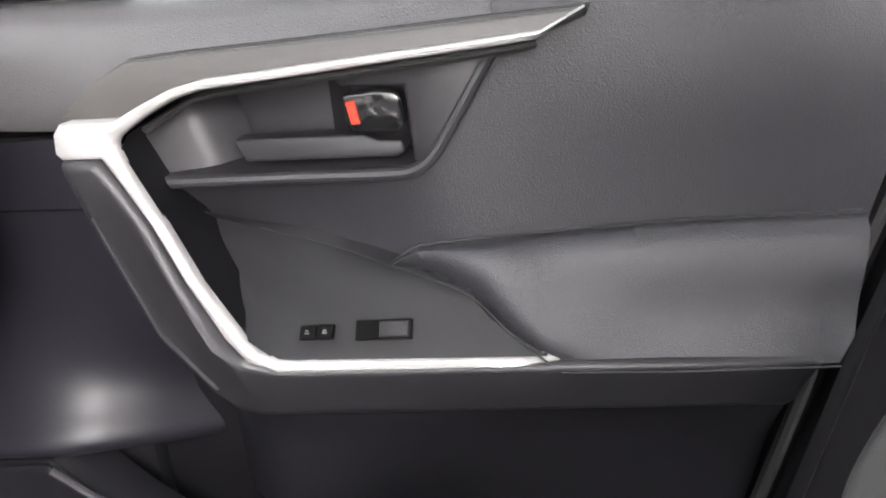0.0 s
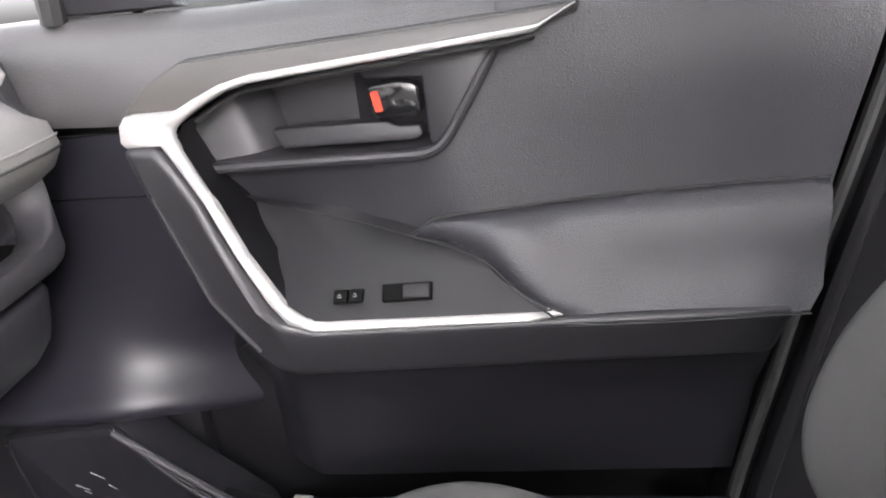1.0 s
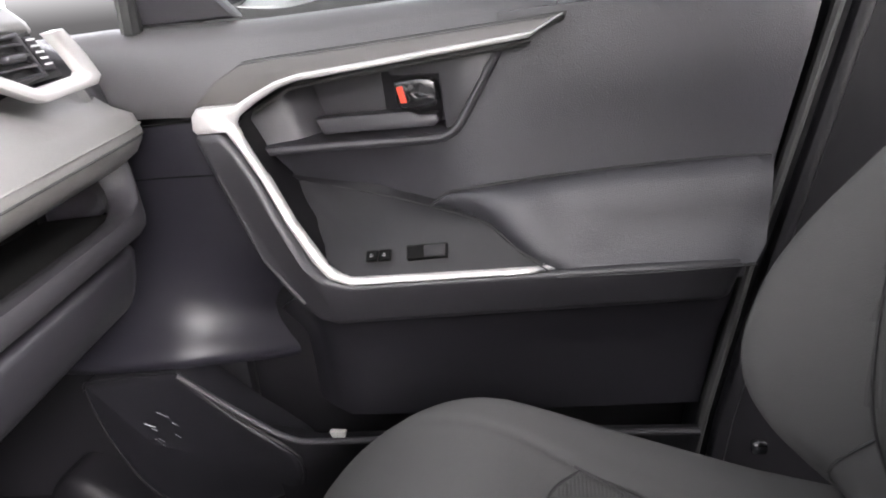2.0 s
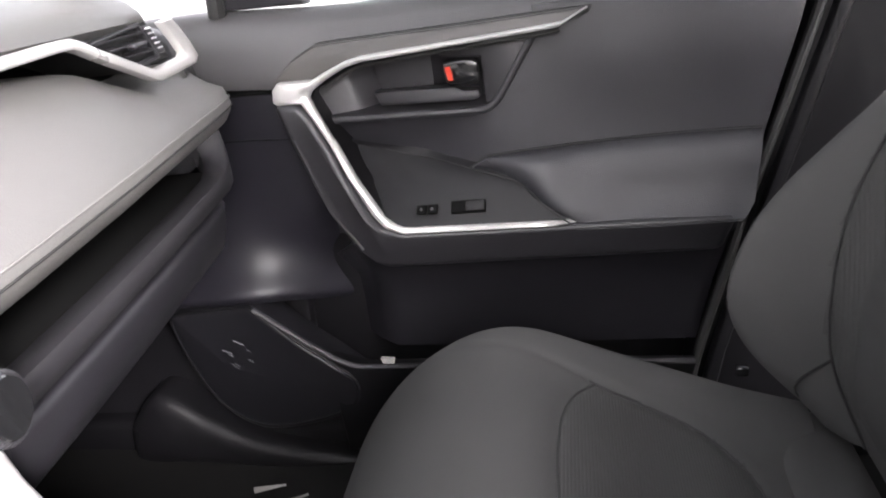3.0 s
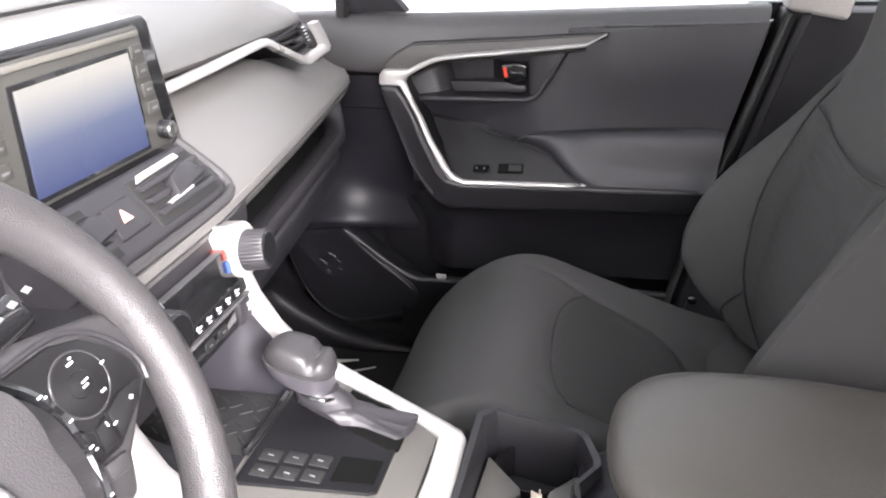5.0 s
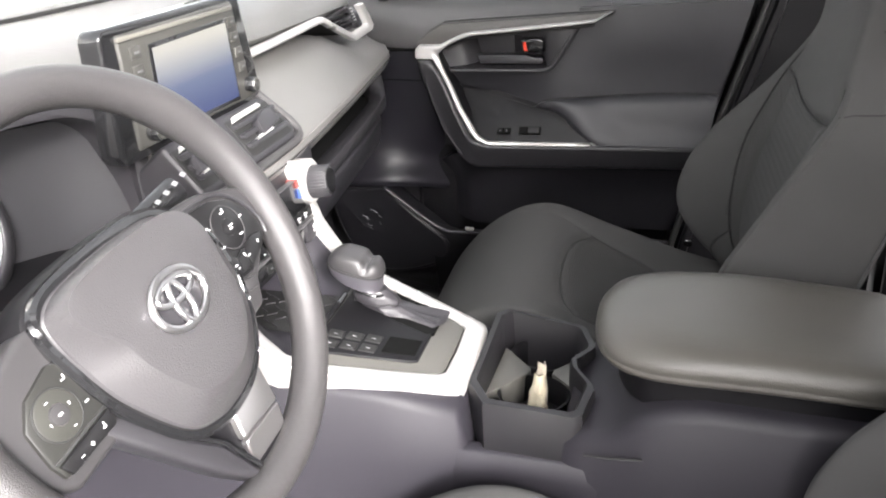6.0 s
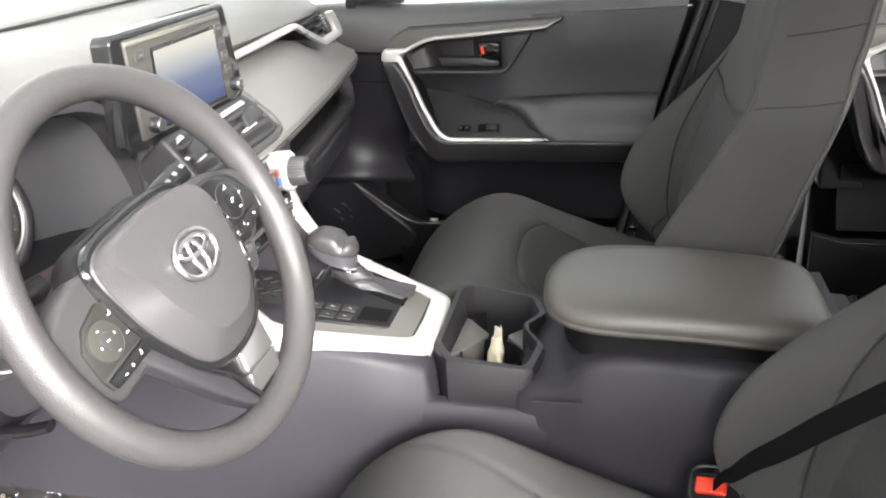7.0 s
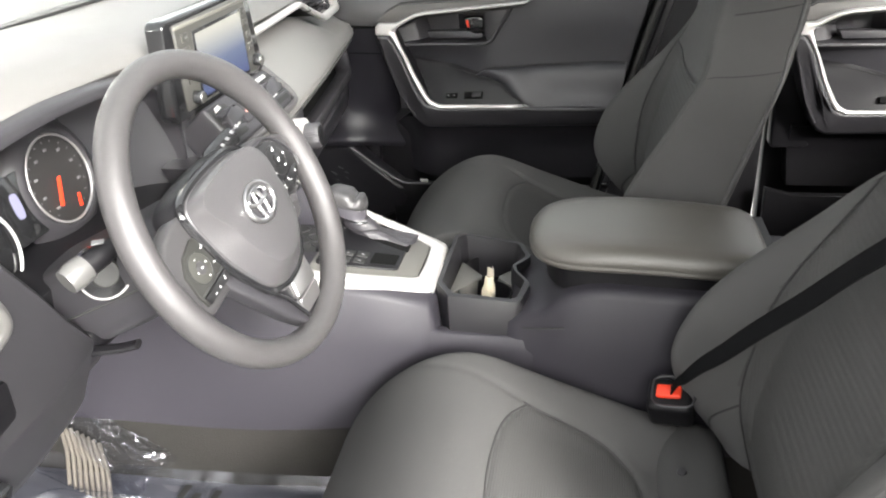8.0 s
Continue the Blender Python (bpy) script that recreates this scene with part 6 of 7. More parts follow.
    # lower spoke with silver facing
    part("lower_spoke", plate(c, u, v, [(-0.046, -0.084), (0.040, -0.084), (0.038, -0.120), (0.034, -0.152), (-0.016, -0.152), (-0.026, -0.115)], -0.020, -0.003, 0.004, 3), PLASTIC_DARK, d, "dark lower spoke")
    bright = material("brushed_silver", (0.42, 0.41, 0.41), 0.30, metal=0.9, vary=0.05)
    f = part("silver_facing", plate(c, u, v, [(-0.004, -0.092), (0.045, -0.079), (0.041, -0.108), (0.0385, -0.1240), (-0.0110, -0.1220), (-0.0105, -0.118)], -0.014, 0.0036, 0.003, 3), bright, d, "satin silver spoke facing")
    tip = lambda k: [at(a, b, 0.0034 + k - 0.30 * (-0.1235 - b)) for a, b in [(-0.0112, -0.1230), (0.0384, -0.1250), (0.0365, -0.1445), (0.0250, -0.1510), (-0.0095, -0.1535), (-0.0135, -0.1460)]]
    part("facing_foot", prism(tip(0.0), tip(-0.012), 0.0025, 3), bright, f, "downturned foot of the silver facing")
    part("bar_edge", tube([at(a, b, 0.0035) for a, b in [(-0.0835, -0.0290), (-0.0690, -0.0560), (-0.0500, -0.0830), (-0.0290, -0.1080), (-0.0140, -0.1440)]], 0.0022, 8), GLOSS, d, "gloss black edge of the lower bar")
    part("lower_bar", plate(c, u, v, [(-0.0965, -0.0385), (-0.0830, -0.0300), (-0.0500, -0.0840), (-0.0290, -0.1090), (-0.0140, -0.1480), (-0.0220, -0.1500), (-0.0440, -0.1230)], -0.016, 0.0030, 0.004, 3), PLASTIC, d, "grey lower bar of the wheel")
    return c, u, v, n


WC, WU, WV, WN = steering_wheel()


def column():
    d = thing("steering_column", WC - WN * 0.15, "dark grey steering column shroud with stalks and ignition lock", "steering column")
    ring = lambda w, s, dz: [WC - WN * w + WU * (0.062 * s * math.copysign(abs(math.cos(t)) ** 0.6, math.cos(t))) + WV * (0.052 * s * math.copysign(abs(math.sin(t)) ** 0.7, math.sin(t)) + dz) for t in [2 * math.pi * k / 36 for k in range(36)]]
    part("shroud", loft([ring(0.030, 0.80, -0.01), ring(0.040, 0.95, -0.01), ring(0.09, 1.0, -0.012), ring(0.17, 1.05, -0.018), ring(0.26, 1.05, -0.02)]), PLASTIC, d, "grey column shroud", smooth=50)
    part("shroud_seam", tube([WC - WN * w + WU * -0.066 + WV * -0.02 for w in (0.045, 0.09, 0.16, 0.24)], 0.0018, 6), SEAM, d)
    # Lever takes black plastic to paint the shadow it lies in
    part("tilt_lever", tube(spline([(-0.420, -0.449, 0.560), (-0.395, -0.447, 0.565), (-0.365, -0.442, 0.568), (-0.345, -0.439, 0.573)], 16), 0.0085, 10, 0.55), PLASTIC_DARK, d, "tilt lever, blackened for the shadow over it")
    # Added dark block fills the cavity below the shroud as its shade
    part("cavity_shade", box((-0.425, -0.400, 0.566), (0.05, 0.086, 0.036), 0.010, 3), PLASTIC_DARK, d, "dark block for the shaded cavity under the column")
    # stalk towards the door
    s = part("light_stalk", tube(spline([(-0.318, -0.43, 0.715), (-0.334, -0.47, 0.706), (-0.346, -0.495, 0.698)], 12), [0.010] * 6 + [0.012] * 6, 12), PLASTIC_DARK, d, "black light stalk")
    part("stalk_end", tube([(-0.345, -0.490, 0.699), (-0.351, -0.503, 0.695), (-0.355, -0.512, 0.692)], [0.0145, 0.0155, 0.0135], 16), material("stalk_grey", (0.13, 0.127, 0.125), 0.32, metal=0.4), s, "grey twist end of the stalk")
    part("stalk_print", box((-0.336, -0.475, 0.7195), (0.012, 0.010, 0.001), 0, turn=pose(0, 0, 0, 0, 0, 30)), DIM_PRINT, s)
    # stalk towards the passenger
    w = part("wiper_stalk", tube(spline([(-0.300, -0.335, 0.712), (-0.300, -0.285, 0.735), (-0.288, -0.240, 0.753)], 14), [0.009] * 7 + [0.0125] * 7, 14), GLOSS, d, "gloss black wiper stalk")
    for k in range(4):
        part("stalk_mark", box((-0.2855 + 0.002 * k, -0.272 + 0.011 * k, 0.7525 + 0.0045 * k), (0.0045, 0.0045, 0.0012), 0, turn=pose(0, 0, 0, 25, 20, 0)), DIM_PRINT, w)
    # ignition lock
    o, ax = Vector((-0.352, -0.455, 0.672)), Vector((0.75, -0.62, 0.22)).normalized()
    g = part("ignition_lock", disc(o - ax * 0.02, ax, 0.030, 0.0285, 0.020, 28, 0.002), GLOSS, d, "black ignition lock")
    a = ax.orthogonal().normalized()
    b = ax.cross(a)
    part("lock_ring", tube([o + ax * 0.001 + 0.0275 * (math.cos(t) * a + math.sin(t) * b) for t in [2 * math.pi * k / 32 for k in range(32)]], 0.0015, 8, closed=True), material("ring_grey", (0.30, 0.29, 0.29), 0.35), g, "thin grey ring")
    part("key_slot", disc(o + ax * 0.0, ax, 0.016, 0.014, 0.003, 24), RUBBER, g)
    return d


column()


# ---- seats ----
def rib_cloth():
    m = material("ribbed_cloth", (0.054, 0.0533, 0.0528), 0.92, grain=0.5, scale=900, spec=0.2, vary=0.1)
    n, l = m.node_tree.nodes, m.node_tree.links
    if "ribs" not in n:
        w = n.new("ShaderNodeTexWave")
        w.name = "ribs"
        w.bands_direction = "X"
        w.inputs["Scale"].default_value, w.inputs["Distortion"].default_value = 96.0, 0.4
        co = next(k for k in n if k.type == "TEX_COORD")
        l.new(co.outputs["Object"], w.inputs["Vector"])
        b = n.new("ShaderNodeBump")
        b.inputs["Strength"].default_value, b.inputs["Distance"].default_value = 0.32, 0.0012
        l.new(w.outputs["Fac"], b.inputs["Height"])
        old = next(k for k in n if k.type == "BUMP" and k != b)
        l.new(old.outputs[0], b.inputs["Normal"])
        l.new(b.outputs[0], n["Principled BSDF"].inputs["Normal"])
    return m


def split_part(grid, inside, names, mats, parent, back):
    """Two parts of one cushioned surface: the faces inside the insert, and the rest with its back."""
    a, b = bmesh.new(), bmesh.new()
    va, vb = {}, {}

    def vert(bm, store, i, j):
        if (i, j) not in store:
            store[i, j] = bm.verts.new(grid[i][j])
        return store[i, j]

    n, m = len(grid), len(grid[0])
    for i in range(n - 1):
        for j in range(m - 1):
            bm, st = (a, va) if inside(i, j) else (b, vb)
            bm.faces.new([vert(bm, st, *q) for q in ((i, j), (i, j + 1), (i + 1, j + 1), (i + 1, j))])
    rim = [(0, j) for j in range(m)] + [(i, m - 1) for i in range(1, n)] + [(n - 1, j) for j in range(m - 2, -1, -1)] + [(i, 0) for i in range(n - 2, 0, -1)]
    low = [b.verts.new(back(Vector(grid[i][j]))) for i, j in rim]
    for k in range(len(rim)):
        k2 = (k + 1) % len(rim)
        b.faces.new((vert(b, vb, *rim[k]), vert(b, vb, *rim[k2]), low[k2], low[k]))
    b.faces.new(low)
    part(names[0], b, mats[0], parent, smooth=70)
    part(names[1], a, mats[1], parent, "finely ribbed cloth insert", smooth=70)


def car_seat(name, at, drop, yc, lean, shift, high, label):
    d = thing(name, (at + 0.05, yc, FLOOR), label, "car seat", group="front seats")
    W = 0.252
    N, M = 120, 120
    # cushion: seams in local x and y
    side = [(-0.15, 0.205), (-0.10, 0.180), (-0.05, 0.162), (0.02, 0.151), (0.09, 0.147), (0.135, 0.134), (0.165, 0.105), (0.179, 0.06), (0.184, 0.0)]
    cross = [(0.018, 0.150), (-0.003, 0.118), (-0.015, 0.07), (-0.019, 0.0)]

    def seam(x, y):
        fade = (0.0 if y < 0 else 0.3) * (1 - smooth(-0.05, 0.03, x)) + smooth(-0.05, 0.03, x)
        y = abs(y)
        return max(fade * math.exp(-(near_line((x, y), side) / 0.006) ** 2), math.exp(-(near_line((x, y), cross) / 0.006) ** 2))

    def rounded(tab, x):
        return sum(table(tab, x + 0.004 * k) * (5 - abs(k)) for k in range(-4, 5)) / 25

    def top(x, q):
        h = rounded([(-0.29, 0.17), (-0.287, 0.215), (-0.28, 0.245), (-0.262, 0.285), (-0.243, 0.316), (-0.218, 0.348), (-0.193, 0.374), (-0.164, 0.397), (-0.134, 0.415), (-0.104, 0.4265), (-0.074, 0.431), (-0.045, 0.4275), (-0.017, 0.418), (0.045, 0.394), (0.107, 0.372), (0.175, 0.348), (0.26, 0.325)], x) + drop
        e = abs(q)
        dish = 0.026 * smooth(-0.07, 0.10, x) * (1 - smooth(0.45, 0.80, e)) + 0.006 * (1 - smooth(0.3, 0.9, e))
        return h - dish - 0.115 * max(0, (e - 0.80) / 0.20) ** 2.6

    grid, keep = [], []
    for i in range(N):
        s = i / (N - 1)
        x = -0.29 + 0.54 * s ** 1.15
        w = W * (1 - 0.28 * max(0, 1 - s / 0.16) ** 2.2)
        row, flag = [], []
        for j in range(M):
            q = math.sin((-1 + 2 * j / (M - 1)) * math.pi / 2) * 0.35 + (-1 + 2 * j / (M - 1)) * 0.65
            y = w * q
            z = top(x, q) - 0.0048 * seam(x, y)
            row.append((at + x, yc + y, z))
            inside = x > table([(0.0, -0.019), (0.07, -0.015), (0.118, -0.003), (0.150, 0.018)], abs(y)) and abs(y) < table(side, x) - 0.001
            flag.append(inside)
        grid.append(row)
        keep.append(flag)
    split_part(grid, lambda i, j: keep[i][j], ("cushion", "cushion_insert"), (FABRIC, rib_cloth()), d, lambda p: Vector((max(p.x, at - 0.25), yc + (p.y - yc) * 0.97, 0.20)))
    P = lambda x, y: Vector((at + x, yc + y, top(x, y / W) - 0.0042))
    for sg in (1, -1):
        part("cushion_seam", tube([P(x, sg * y) for x, y in [(a.x, a.y) for a in spline([(x, y, 0) for x, y in side], 70)] if x > 0.012], 0.0014, 6), SEAM, d, "dark sewn seam")
    part("cross_seam", tube([P(a.x, a.y) for a in spline([(x, y, 0) for x, y in cross] + [(x, -y, 0) for x, y in cross[-2::-1]], 40)], 0.0014, 6), SEAM, d, "dark sewn seam")
    # backrest: front face, rounded bolster crest, flat side panel back to the rear edge
    H = 0.70
    bside = [(0.0, 0.112), (0.04, 0.128), (0.086, 0.140), (0.14, 0.146), (0.22, 0.153), (0.30, 0.162), (0.362 + high, 0.172), (0.40 + high, 0.150)]
    vee = [(0.362 + high, 0.172), (0.350 + high, 0.125), (0.342 + high, 0.07), (0.339 + high, 0.0)]
    low = [(0.086, 0.140), (0.035, 0.166), (0.0, 0.176)]
    WIDE = [(0.0, 0.165), (0.04, 0.195), (0.09, 0.210), (0.16, 0.216), (0.30, 0.212), (0.36, 0.205), (0.395, 0.188), (0.420, 0.160), (0.440, 0.143), (0.50, 0.138), (0.60, 0.136), (0.66, 0.126), (0.70, 0.095)]
    MIDX = [(0.0, 0.284), (0.03, 0.274), (0.06, 0.268), (0.10, 0.265), (0.14, 0.267), (0.18, 0.273), (0.24, 0.288), (0.30, 0.306), (0.36, 0.324), (0.42, 0.336), (0.50, 0.346), (0.60, 0.363), (0.70, 0.395)]
    CREST = [(0.0, 0.250), (0.03, 0.212), (0.06, 0.180), (0.09, 0.160), (0.12, 0.150), (0.155, 0.153), (0.206, 0.171), (0.25, 0.202), (0.336, 0.285), (0.375, 0.314), (0.41, 0.332), (0.46, 0.345), (0.60, 0.368), (0.70, 0.40)]
    NEAR = [(0.0, 0.268), (0.06, 0.216), (0.10, 0.200), (0.135, 0.197), (0.165, 0.206), (0.21, 0.229), (0.27, 0.263), (0.33, 0.299), (0.387, 0.334), (0.46, 0.347), (0.60, 0.370), (0.70, 0.40)]
    REAR = [(0.0, 0.335), (0.08, 0.345), (0.17, 0.370), (0.285, 0.406), (0.41, 0.452), (0.45, 0.468), (0.60, 0.485), (0.70, 0.48)]

    def soft(tab, x):
        return sum(table(tab, x + 0.006 * k) * (5 - abs(k)) for k in range(-4, 5)) / 25

    def bseam(h, y):
        y = abs(y)
        return min(near_line((h, y), bside), near_line((h, y), vee), near_line((h, y), low))

    def front_x(h, y):
        w = soft(WIDE, h)
        crest = soft(NEAR, h) if y < 0 else soft(CREST, h) + 0.008
        return lerp(soft(MIDX, h), crest, smooth(0.56, 0.96, abs(y) / w)) + lean * h + shift

    def place(h, q):
        """Front for |q| to 0.66, the crest's turn to 0.78, then the side panel."""
        e, sg = abs(q), math.copysign(1, q)
        w, R = soft(WIDE, h), 0.014
        rear = soft(REAR, h) + lean * h + shift
        if e < 0.66:
            y = (w - R) * e / 0.66
            return sg * y, front_x(h, sg * y), True
        fx = front_x(h, sg * (w - R))
        if e < 0.78:
            a = (e - 0.66) / 0.12 * math.pi / 2
            return sg * (w - R + R * math.sin(a)), fx + R * (1 - math.cos(a)), False
        s = (e - 0.78) / 0.22
        return sg * (w + 0.018 * s + 0.010 * math.sin(math.pi * s)), lerp(fx + R, rear, s), False

    grid, keep = [], []
    M2 = 150
    for i in range(N):
        h = H * i / (N - 1)
        row, flag = [], []
        for j in range(M2):
            y, f, on = place(h, -1 + 2 * j / (M2 - 1))
            if on:
                f += 0.006 * math.exp(-(bseam(h, y) / 0.006) ** 2)
            row.append((at + f, yc + y, 0.335 + drop + h))
            flag.append(on and 0.03 < h < high + table([(0.0, 0.339), (0.07, 0.342), (0.125, 0.350), (0.172, 0.362)], abs(y)) and abs(y) < table(bside, h))
        grid.append(row)
        keep.append(flag)

    def back(p):
        h = p.z - 0.335 - drop
        return Vector((max(p.x, at + soft(REAR, h) + lean * h + shift) + 0.012, yc + (p.y - yc) * 0.90, p.z))

    split_part(grid, lambda i, j: keep[i][j], ("backrest", "backrest_insert"), (FABRIC, rib_cloth()), d, back)

    def B(h, y):
        return Vector((at + front_x(h, y) + 0.0035, yc + y, 0.335 + drop + h))
    for sg in (1, -1):
        part("backrest_seam", tube([B(a.x, sg * a.y) for a in spline([(h, y, 0) for h, y in bside], 50)], 0.0014, 6), SEAM, d, "dark sewn seam")
        part("bolster_seam", tube([B(a.x, sg * a.y) for a in spline([(h, y, 0) for h, y in low], 12)], 0.0014, 6), SEAM, d, "dark sewn seam")
        crest = []
        for k in range(40):
            h = 0.06 + 0.34 * k / 39
            y, f, on = place(h, sg * 0.72)
            crest.append((at + f + 0.0016, yc + y - sg * 0.0016, 0.335 + drop + h))
        part("bolster_piping", tube(crest, 0.0032, 8), FABRIC, d, "rounded cloth piping along the bolster")
        edge = []
        for k in range(40):
            h = 0.05 + 0.60 * k / 39
            y, f, on = place(h, sg)
            edge.append((at + f, yc + y, 0.335 + drop + h))
        part("back_piping", tube(edge, 0.003, 6), material("pale_piping", (0.065, 0.065, 0.065), 0.7, vary=0.05), d, "pale edge of the seat's back panel")
    for sg in (1, -1):
        for h0, h1, e0 in ((0.375, 0.392, 0.70), (0.468, 0.486, 0.80)):
            fold = []
            for k in range(24):
                e = lerp(e0, 0.995, k / 23)
                y, f, on = place(lerp(h0 + high * 0.5, h1 + high * 0.5, k / 23), sg * e)
                fold.append((at + f, yc + y - sg * 0.0006, 0.335 + drop + lerp(h0 + high * 0.5, h1 + high * 0.5, k / 23)))
            part("shoulder_fold", tube(fold, 0.0013, 6), SEAM, d, "sewn fold across the seat's shoulder")
    part("yoke_seam", tube([B(a.x, a.y) for a in spline([(h, y, 0) for h, y in vee] + [(h, -y, 0) for h, y in vee[-2::-1]], 40)], 0.0014, 6), SEAM, d, "dark sewn seam")
    part("seat_base", box((at - 0.0, yc, 0.165), (0.44, 0.40, 0.11), 0.02, 3), PLASTIC_DARK, d, "black plastic seat base")
    part("seat_fold", box((at + 0.245, yc, 0.262 + drop * 0.5), (0.10, 0.46, 0.11), 0.035, 5), FABRIC, d, "cloth-covered fold between cushion and backrest")
    return d


car_seat("passenger_seat", 0.0, 0.0, 0.39, 0.0, 0.0, 0.0, "charcoal cloth front passenger seat with ribbed inserts")
car_seat("driving_seat", 0.060, -0.030, -0.37, 0.12, 0.036, 0.06, "charcoal cloth driver's seat with a belt across it")


def belts():
    web = material("belt_webbing", (0.006, 0.006, 0.0065), 0.95, grain=0.6, scale=1500, spec=0.04)
    d = thing("seat_belt", (0.27, -0.165, 0.34), "black seat belt latched into its red-buttoned buckle", "seat belt")
    path = spline([(0.280, -0.190, 0.384), (0.284, -0.218, 0.420), (0.288, -0.243, 0.444), (0.304, -0.254, 0.472), (0.325, -0.271, 0.504), (0.349, -0.291, 0.545), (0.371, -0.310, 0.581), (0.392, -0.327, 0.614), (0.410, -0.341, 0.644), (0.425, -0.364, 0.678), (0.455, -0.403, 0.737), (0.50, -0.475, 0.84), (0.56, -0.58, 0.98)], 60)
    path = [p + Vector((-0.006, -0.003, -0.004)) for p in path]
    rings = []
    for i, p in enumerate(path):
        t = (path[min(i + 1, 59)] - path[max(i - 1, 0)]).normalized()
        nrm = Vector((-0.85, -0.25, 0.45))
        w = t.cross(nrm).normalized()
        hw = lerp(0.006, 0.0135, smooth(0, 24, i))
        h = w.cross(t).normalized() * 0.0009
        rings.append([p - w * hw + h, p + w * hw + h, p + w * hw - h, p - w * hw - h])
    part("webbing", loft(rings), web, d, "black belt webbing")
    tilt = pose(0, 0, 0, 24, -8, -12)
    b = part("buckle", box((0.278, -0.180, 0.350), (0.062, 0.052, 0.050), 0.009, 3, turn=tilt), PLASTIC_DARK, d, "black buckle housing")
    part("buckle_rim", tube([Vector((0.2785, -0.186, 0.3735)) + tilt.to_3x3() @ Vector((a, c, 0)) for a, c in oval(0, 0, 0.029, 0.024, 32, 4)], 0.0022, 6, closed=True), PLASTIC, b)
    part("release_button", box((0.272, -0.188, 0.3735), (0.034, 0.020, 0.010), 0.003, 3, turn=tilt), RED, b, "red release button")
    part("latch_tongue", box((0.287, -0.176, 0.376), (0.022, 0.036, 0.005), 0.002, 2, turn=tilt), GLOSS, d, "black latch tongue")
    part("buckle_stalk", tube([(0.280, -0.170, 0.335), (0.295, -0.158, 0.26), (0.305, -0.150, 0.18)], 0.010, 10, 0.6), PLASTIC_DARK, d)
    bt = thing("seat_bolt", (0.289, -0.267, 0.301), "small dark stud at the back of the seat cushion", "stud")
    part("stud", disc((0.289, -0.267, 0.301), (-0.2, -0.2, 1), 0.007, 0.006, 0.004, 20, 0.0008), PLASTIC, bt)
    far = thing("belt_anchor", (0.245, 0.175, 0.34), "black passenger belt anchor beside the seat", "seat belt")
    part("anchor", box((0.19, 0.640, 0.345), (0.016, 0.012, 0.014), 0.004, 3), GLOSS, far)
    return d


belts()


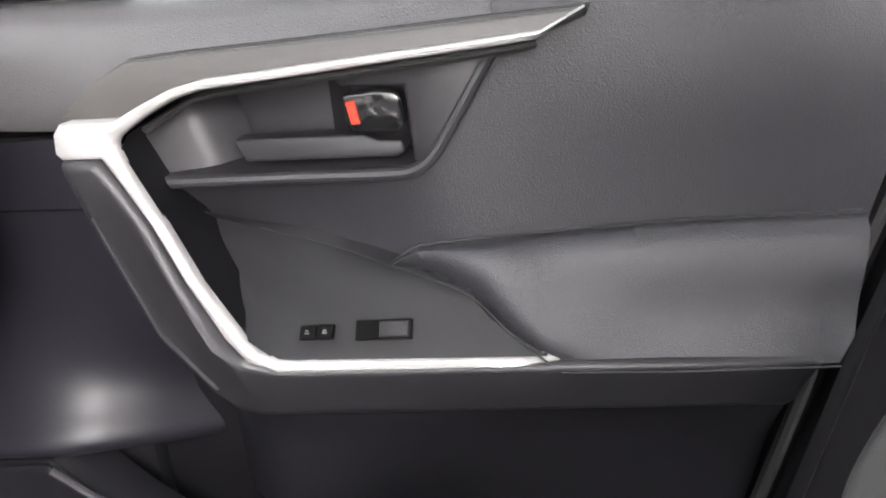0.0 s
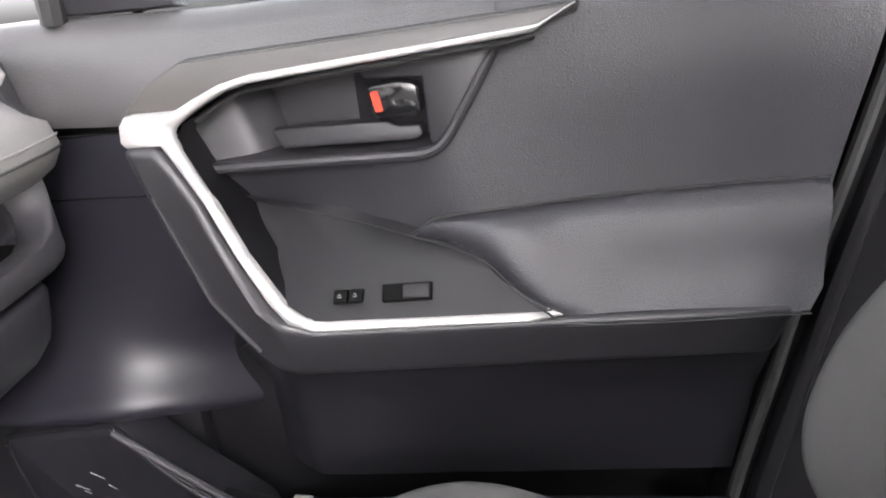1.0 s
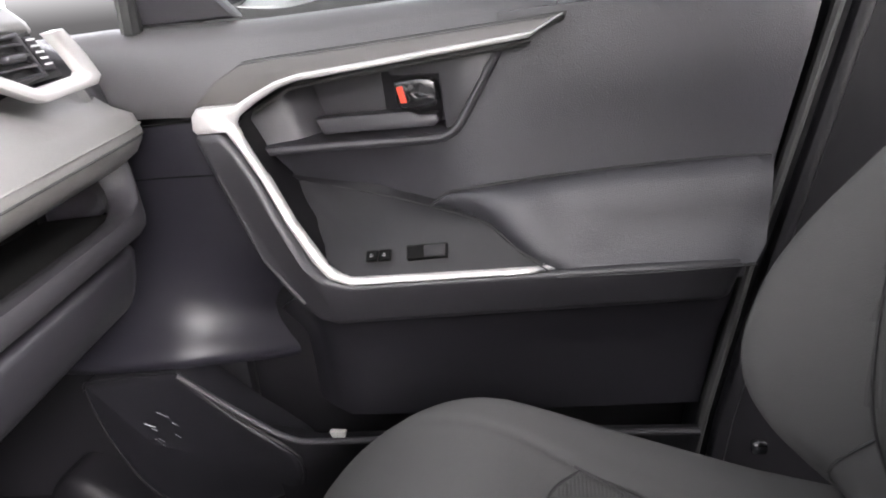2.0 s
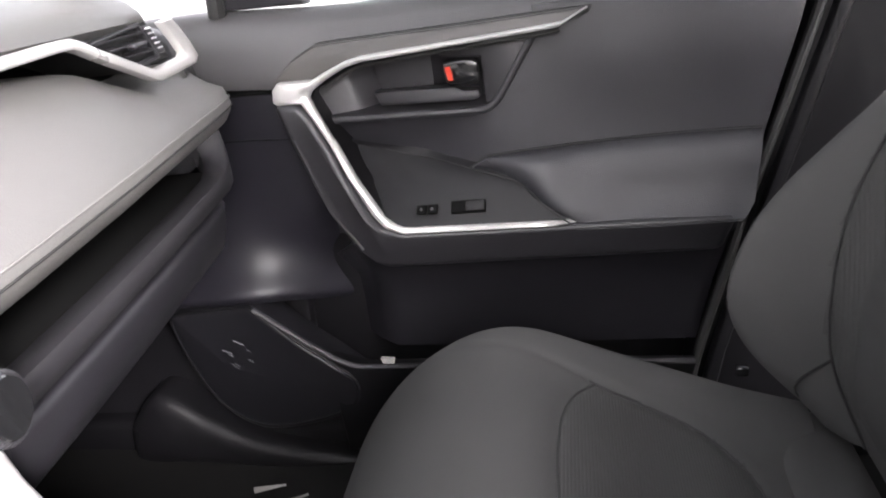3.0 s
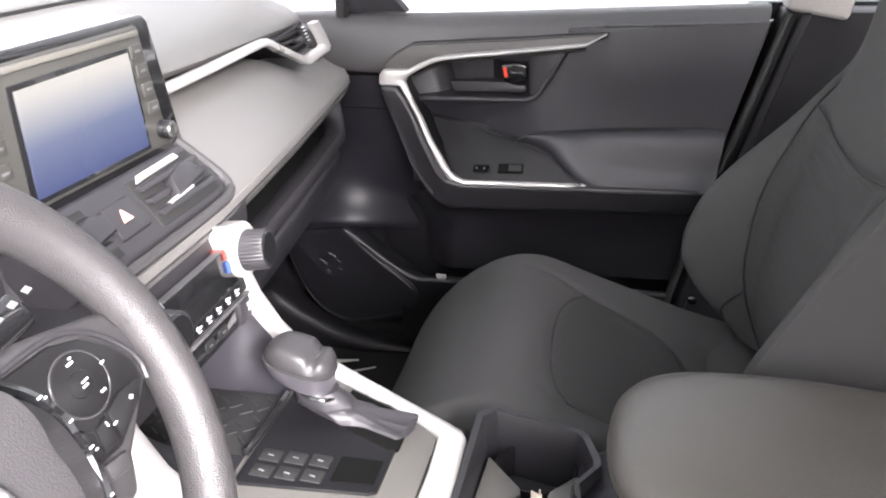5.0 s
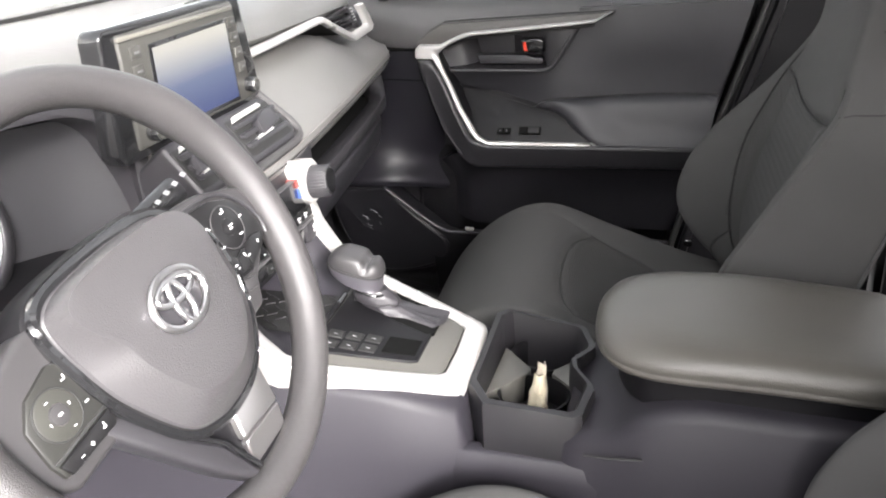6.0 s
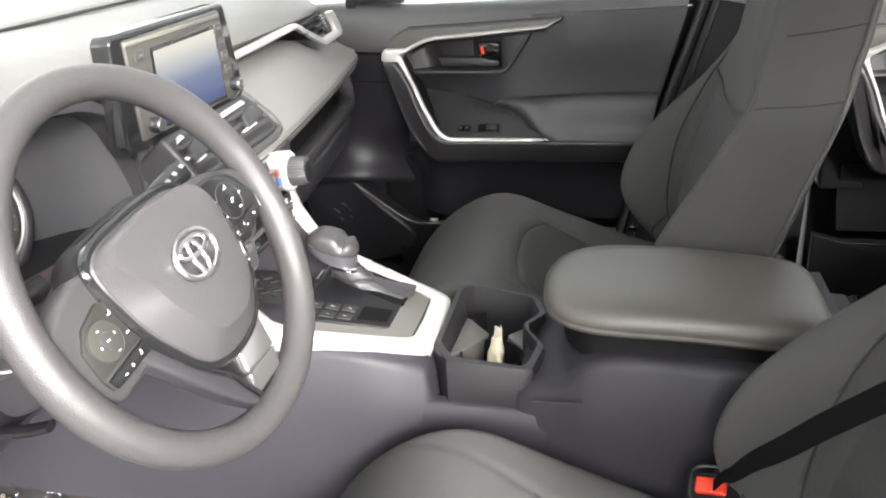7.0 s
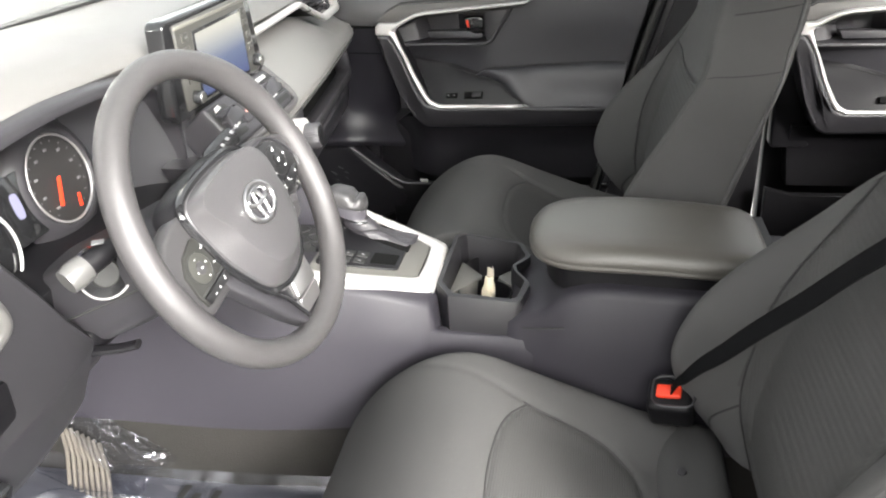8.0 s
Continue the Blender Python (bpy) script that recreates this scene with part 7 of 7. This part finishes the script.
# ---- floor covers ----
def floor_covers():
    film = bpy.data.materials.new("clear_film")
    film.use_nodes = True
    n, l = film.node_tree.nodes, film.node_tree.links
    n.remove(n["Principled BSDF"])
    tr, mx, gl = n.new("ShaderNodeBsdfTransparent"), n.new("ShaderNodeMixShader"), n.new("ShaderNodeBsdfGlossy")
    tr.inputs["Color"].default_value = (0.86, 0.87, 0.90, 1)
    gl.inputs["Color"].default_value, gl.inputs["Roughness"].default_value = (0.95, 0.95, 1.0, 1), 0.22
    nz, co = n.new("ShaderNodeTexNoise"), n.new("ShaderNodeTexCoord")
    nz.inputs["Scale"].default_value, nz.inputs["Detail"].default_value = 14.0, 6.0
    mr = n.new("ShaderNodeMapRange")
    mr.inputs["From Min"].default_value, mr.inputs["From Max"].default_value = 0.4, 0.68
    mr.inputs["To Min"].default_value, mr.inputs["To Max"].default_value = 0.05, 0.20
    l.new(co.outputs["Object"], nz.inputs["Vector"])
    l.new(nz.outputs["Fac"], mr.inputs["Value"])
    l.new(mr.outputs[0], mx.inputs["Fac"])
    l.new(tr.outputs[0], mx.inputs[1])
    l.new(gl.outputs[0], mx.inputs[2])
    l.new(mx.outputs[0], n["Material Output"].inputs["Surface"])
    d = thing("floor_film", (-0.57, -0.43, FLOOR), "crumpled clear plastic film over the driver's floor mat", "plastic film")
    for x0, x1, y0, sd, high in ((-0.95, -0.20, -0.70, 1, 1.3),):
        N = 120
        grid = []
        for i in range(N):
            row = []
            for j in range(N):
                a, b = i / (N - 1), j / (N - 1)
                x = lerp(x0, x1, a)
                y1 = YC - 0.029 - table([(-1.0, 0.178), (-0.4, 0.172), (-0.27, 0.158), (-0.15, 0.136)], x)
                y = lerp(y0, y1, b ** 0.8)
                crush = (0.35 + 1.0 * smooth(-0.50, -0.60, x)) * (1 - 0.8 * smooth(y1 - 0.06, y1 - 0.02, y))
                p = Vector((x * 5 + sd * 7, y * 5, sd))
                q = p + Vector((noise.noise(p * 0.8), noise.noise(p * 0.8 + Vector((5, 5, 5))), 0)) * 1.4
                r = (1 - abs(noise.noise(q))) ** 5 * 0.024 + (1 - abs(noise.noise(q * 1.9))) ** 6 * 0.012 + abs(noise.noise(q * 3.7)) * 0.0025
                up = 0.050 * smooth(-0.62, -0.95, x) + 0.020 * max(0.0, min(1.0, (y - y1 + 0.020) / 0.020)) 
                row.append((x + 0.025 * noise.noise(p * 1.1), y - 0.010 * abs(noise.noise(p * 1.6)) * (1.4 - b), FLOOR + 0.010 + r * high * crush + up))
            grid.append(row)
        part("sheet", loft(grid, closed=False), film, d, smooth=14)
    # the bunched fold that climbs the tunnel's side
    A, Bq = Vector((-0.690, -0.168, 0.220)), Vector((-0.520, -0.232, 0.150))
    along, up = (Bq - A).normalized(), Vector((0, -0.55, 0.83)).normalized()
    wide = along.cross(up).normalized()
    grid = []
    for i in range(90):
        u = i / 89
        row = []
        for j in range(44):
            v = -1 + 2 * j / 43
            p = Vector((u * 3.0, v * 1.2, 3.0))
            q = p + Vector((noise.noise(p * 1.2), noise.noise(p * 1.2 + Vector((4, 4, 4))), 0)) * 0.8
            h = ((1 - abs(noise.noise(q))) ** 4 * 0.022 + (1 - abs(noise.noise(q * 2.3))) ** 5 * 0.012) * (1 - 0.8 * v * v) + 0.018 * math.exp(-(v / 0.16) ** 2)
            row.append(A.lerp(Bq, u) + wide * (v * lerp(0.020, 0.052, u) + 0.006 * noise.noise(p * 2)) + up * (h + 0.004) + along * 0.012 * noise.noise(p * 1.7))
        grid.append(row)
    part("bunched_fold", loft(grid, closed=False), film, d, "bunched shiny fold of the film", smooth=10)
    for x, y in ((-0.486, -0.222), (-0.462, -0.238), (-0.430, -0.228), (-0.452, -0.262)):
        part("film_print", prism([(x - 0.006, y - 0.016, FLOOR + 0.022), (x + 0.006, y - 0.016, FLOOR + 0.022), (x + 0.009, y + 0.014, FLOOR + 0.022), (x - 0.003, y + 0.014, FLOOR + 0.022)], [(x - 0.006, y - 0.016, FLOOR + 0.021), (x + 0.006, y - 0.016, FLOOR + 0.021), (x + 0.009, y + 0.014, FLOOR + 0.021), (x - 0.003, y + 0.014, FLOOR + 0.021)]), RUBBER, d, "dark printed bar on the film")
    mat = thing("floor_mat", (-0.55, -0.42, FLOOR), "dark grey carpet mat under plastic film", "floor mat")
    part("carpet", box((-0.55, -0.41, FLOOR + 0.006), (0.70, 0.48, 0.010), 0.004), material("grey_mat", (0.07, 0.07, 0.083), 0.9, grain=0.8, scale=500), mat)
    card = thing("corrugated_card", (-0.68, -0.24, FLOOR), "beige corrugated card under plastic film on the floor", "card")
    for k in range(8):
        a = Vector((-0.722 + 0.0105 * k, -0.176 - 0.0015 * k, 0.212 - 0.004 * k))
        part("flute", tube([a, a + Vector((0.035, -0.040, -0.022)), a + Vector((0.065, -0.090, -0.048))], 0.0034, 8), material("beige_card", (0.10, 0.088, 0.076), 0.7, grain=0.2, scale=300, vary=0.15), card)
    stick = thing("paper_strip", (-0.45, 0.62, FLOOR), "torn white paper strips on the passenger's floor", "paper")
    for a, b in (((-0.47, 0.60), (-0.38, 0.66)), ((-0.46, 0.66), (-0.42, 0.68))):
        p0, p1 = Vector((*a, FLOOR + 0.035)), Vector((*b, FLOOR + 0.03))
        w = Vector((0.003, -0.006, 0))
        part("strip", prism([p0 - w, p1 - w * 0.3, p1 + w * 0.3, p0 + w], [q - Vector((0, 0, 0.001)) for q in (p0 - w, p1 - w * 0.3, p1 + w * 0.3, p0 + w)]), material("torn_paper", (0.30, 0.29, 0.27), 0.8, vary=0.15), stick)


floor_covers()


# ---- rear cabin ----
def rear_bench():
    d = thing("rear_bench", (1.05, 0.02, FLOOR), "dark cloth rear bench seat", "car seat")
    part("cushion", box((1.10, 0.02, 0.30), (0.46, 1.24, 0.16), 0.05, 4), FABRIC, d)
    part("backrest", box((1.38, 0.02, 0.60), (0.16, 1.24, 0.60), 0.05, 4, turn=pose(0, 0, 0, 0, 12, 0)), FABRIC, d)
    bag = thing("plastic_bag", (0.62, 0.55, FLOOR), "crumpled black plastic sheet on the rear floor", "plastic sheet")
    N = 40
    grid = []
    for i in range(N):
        row = []
        for j in range(N):
            x, y = lerp(0.50, 0.84, i / (N - 1)), lerp(0.30, 0.74, j / (N - 1))
            p = Vector((x * 11, y * 11, 3))
            row.append((x, y, FLOOR + 0.02 + 0.07 * abs(noise.noise(p)) + 0.03 * abs(noise.noise(p * 2.5)) + 0.10 * smooth(0.60, 0.50, x)))
        grid.append(row)
    part("sheet", loft(grid, closed=False), material("black_film", (0.02, 0.02, 0.022), 0.18), bag, smooth=20)


rear_bench()
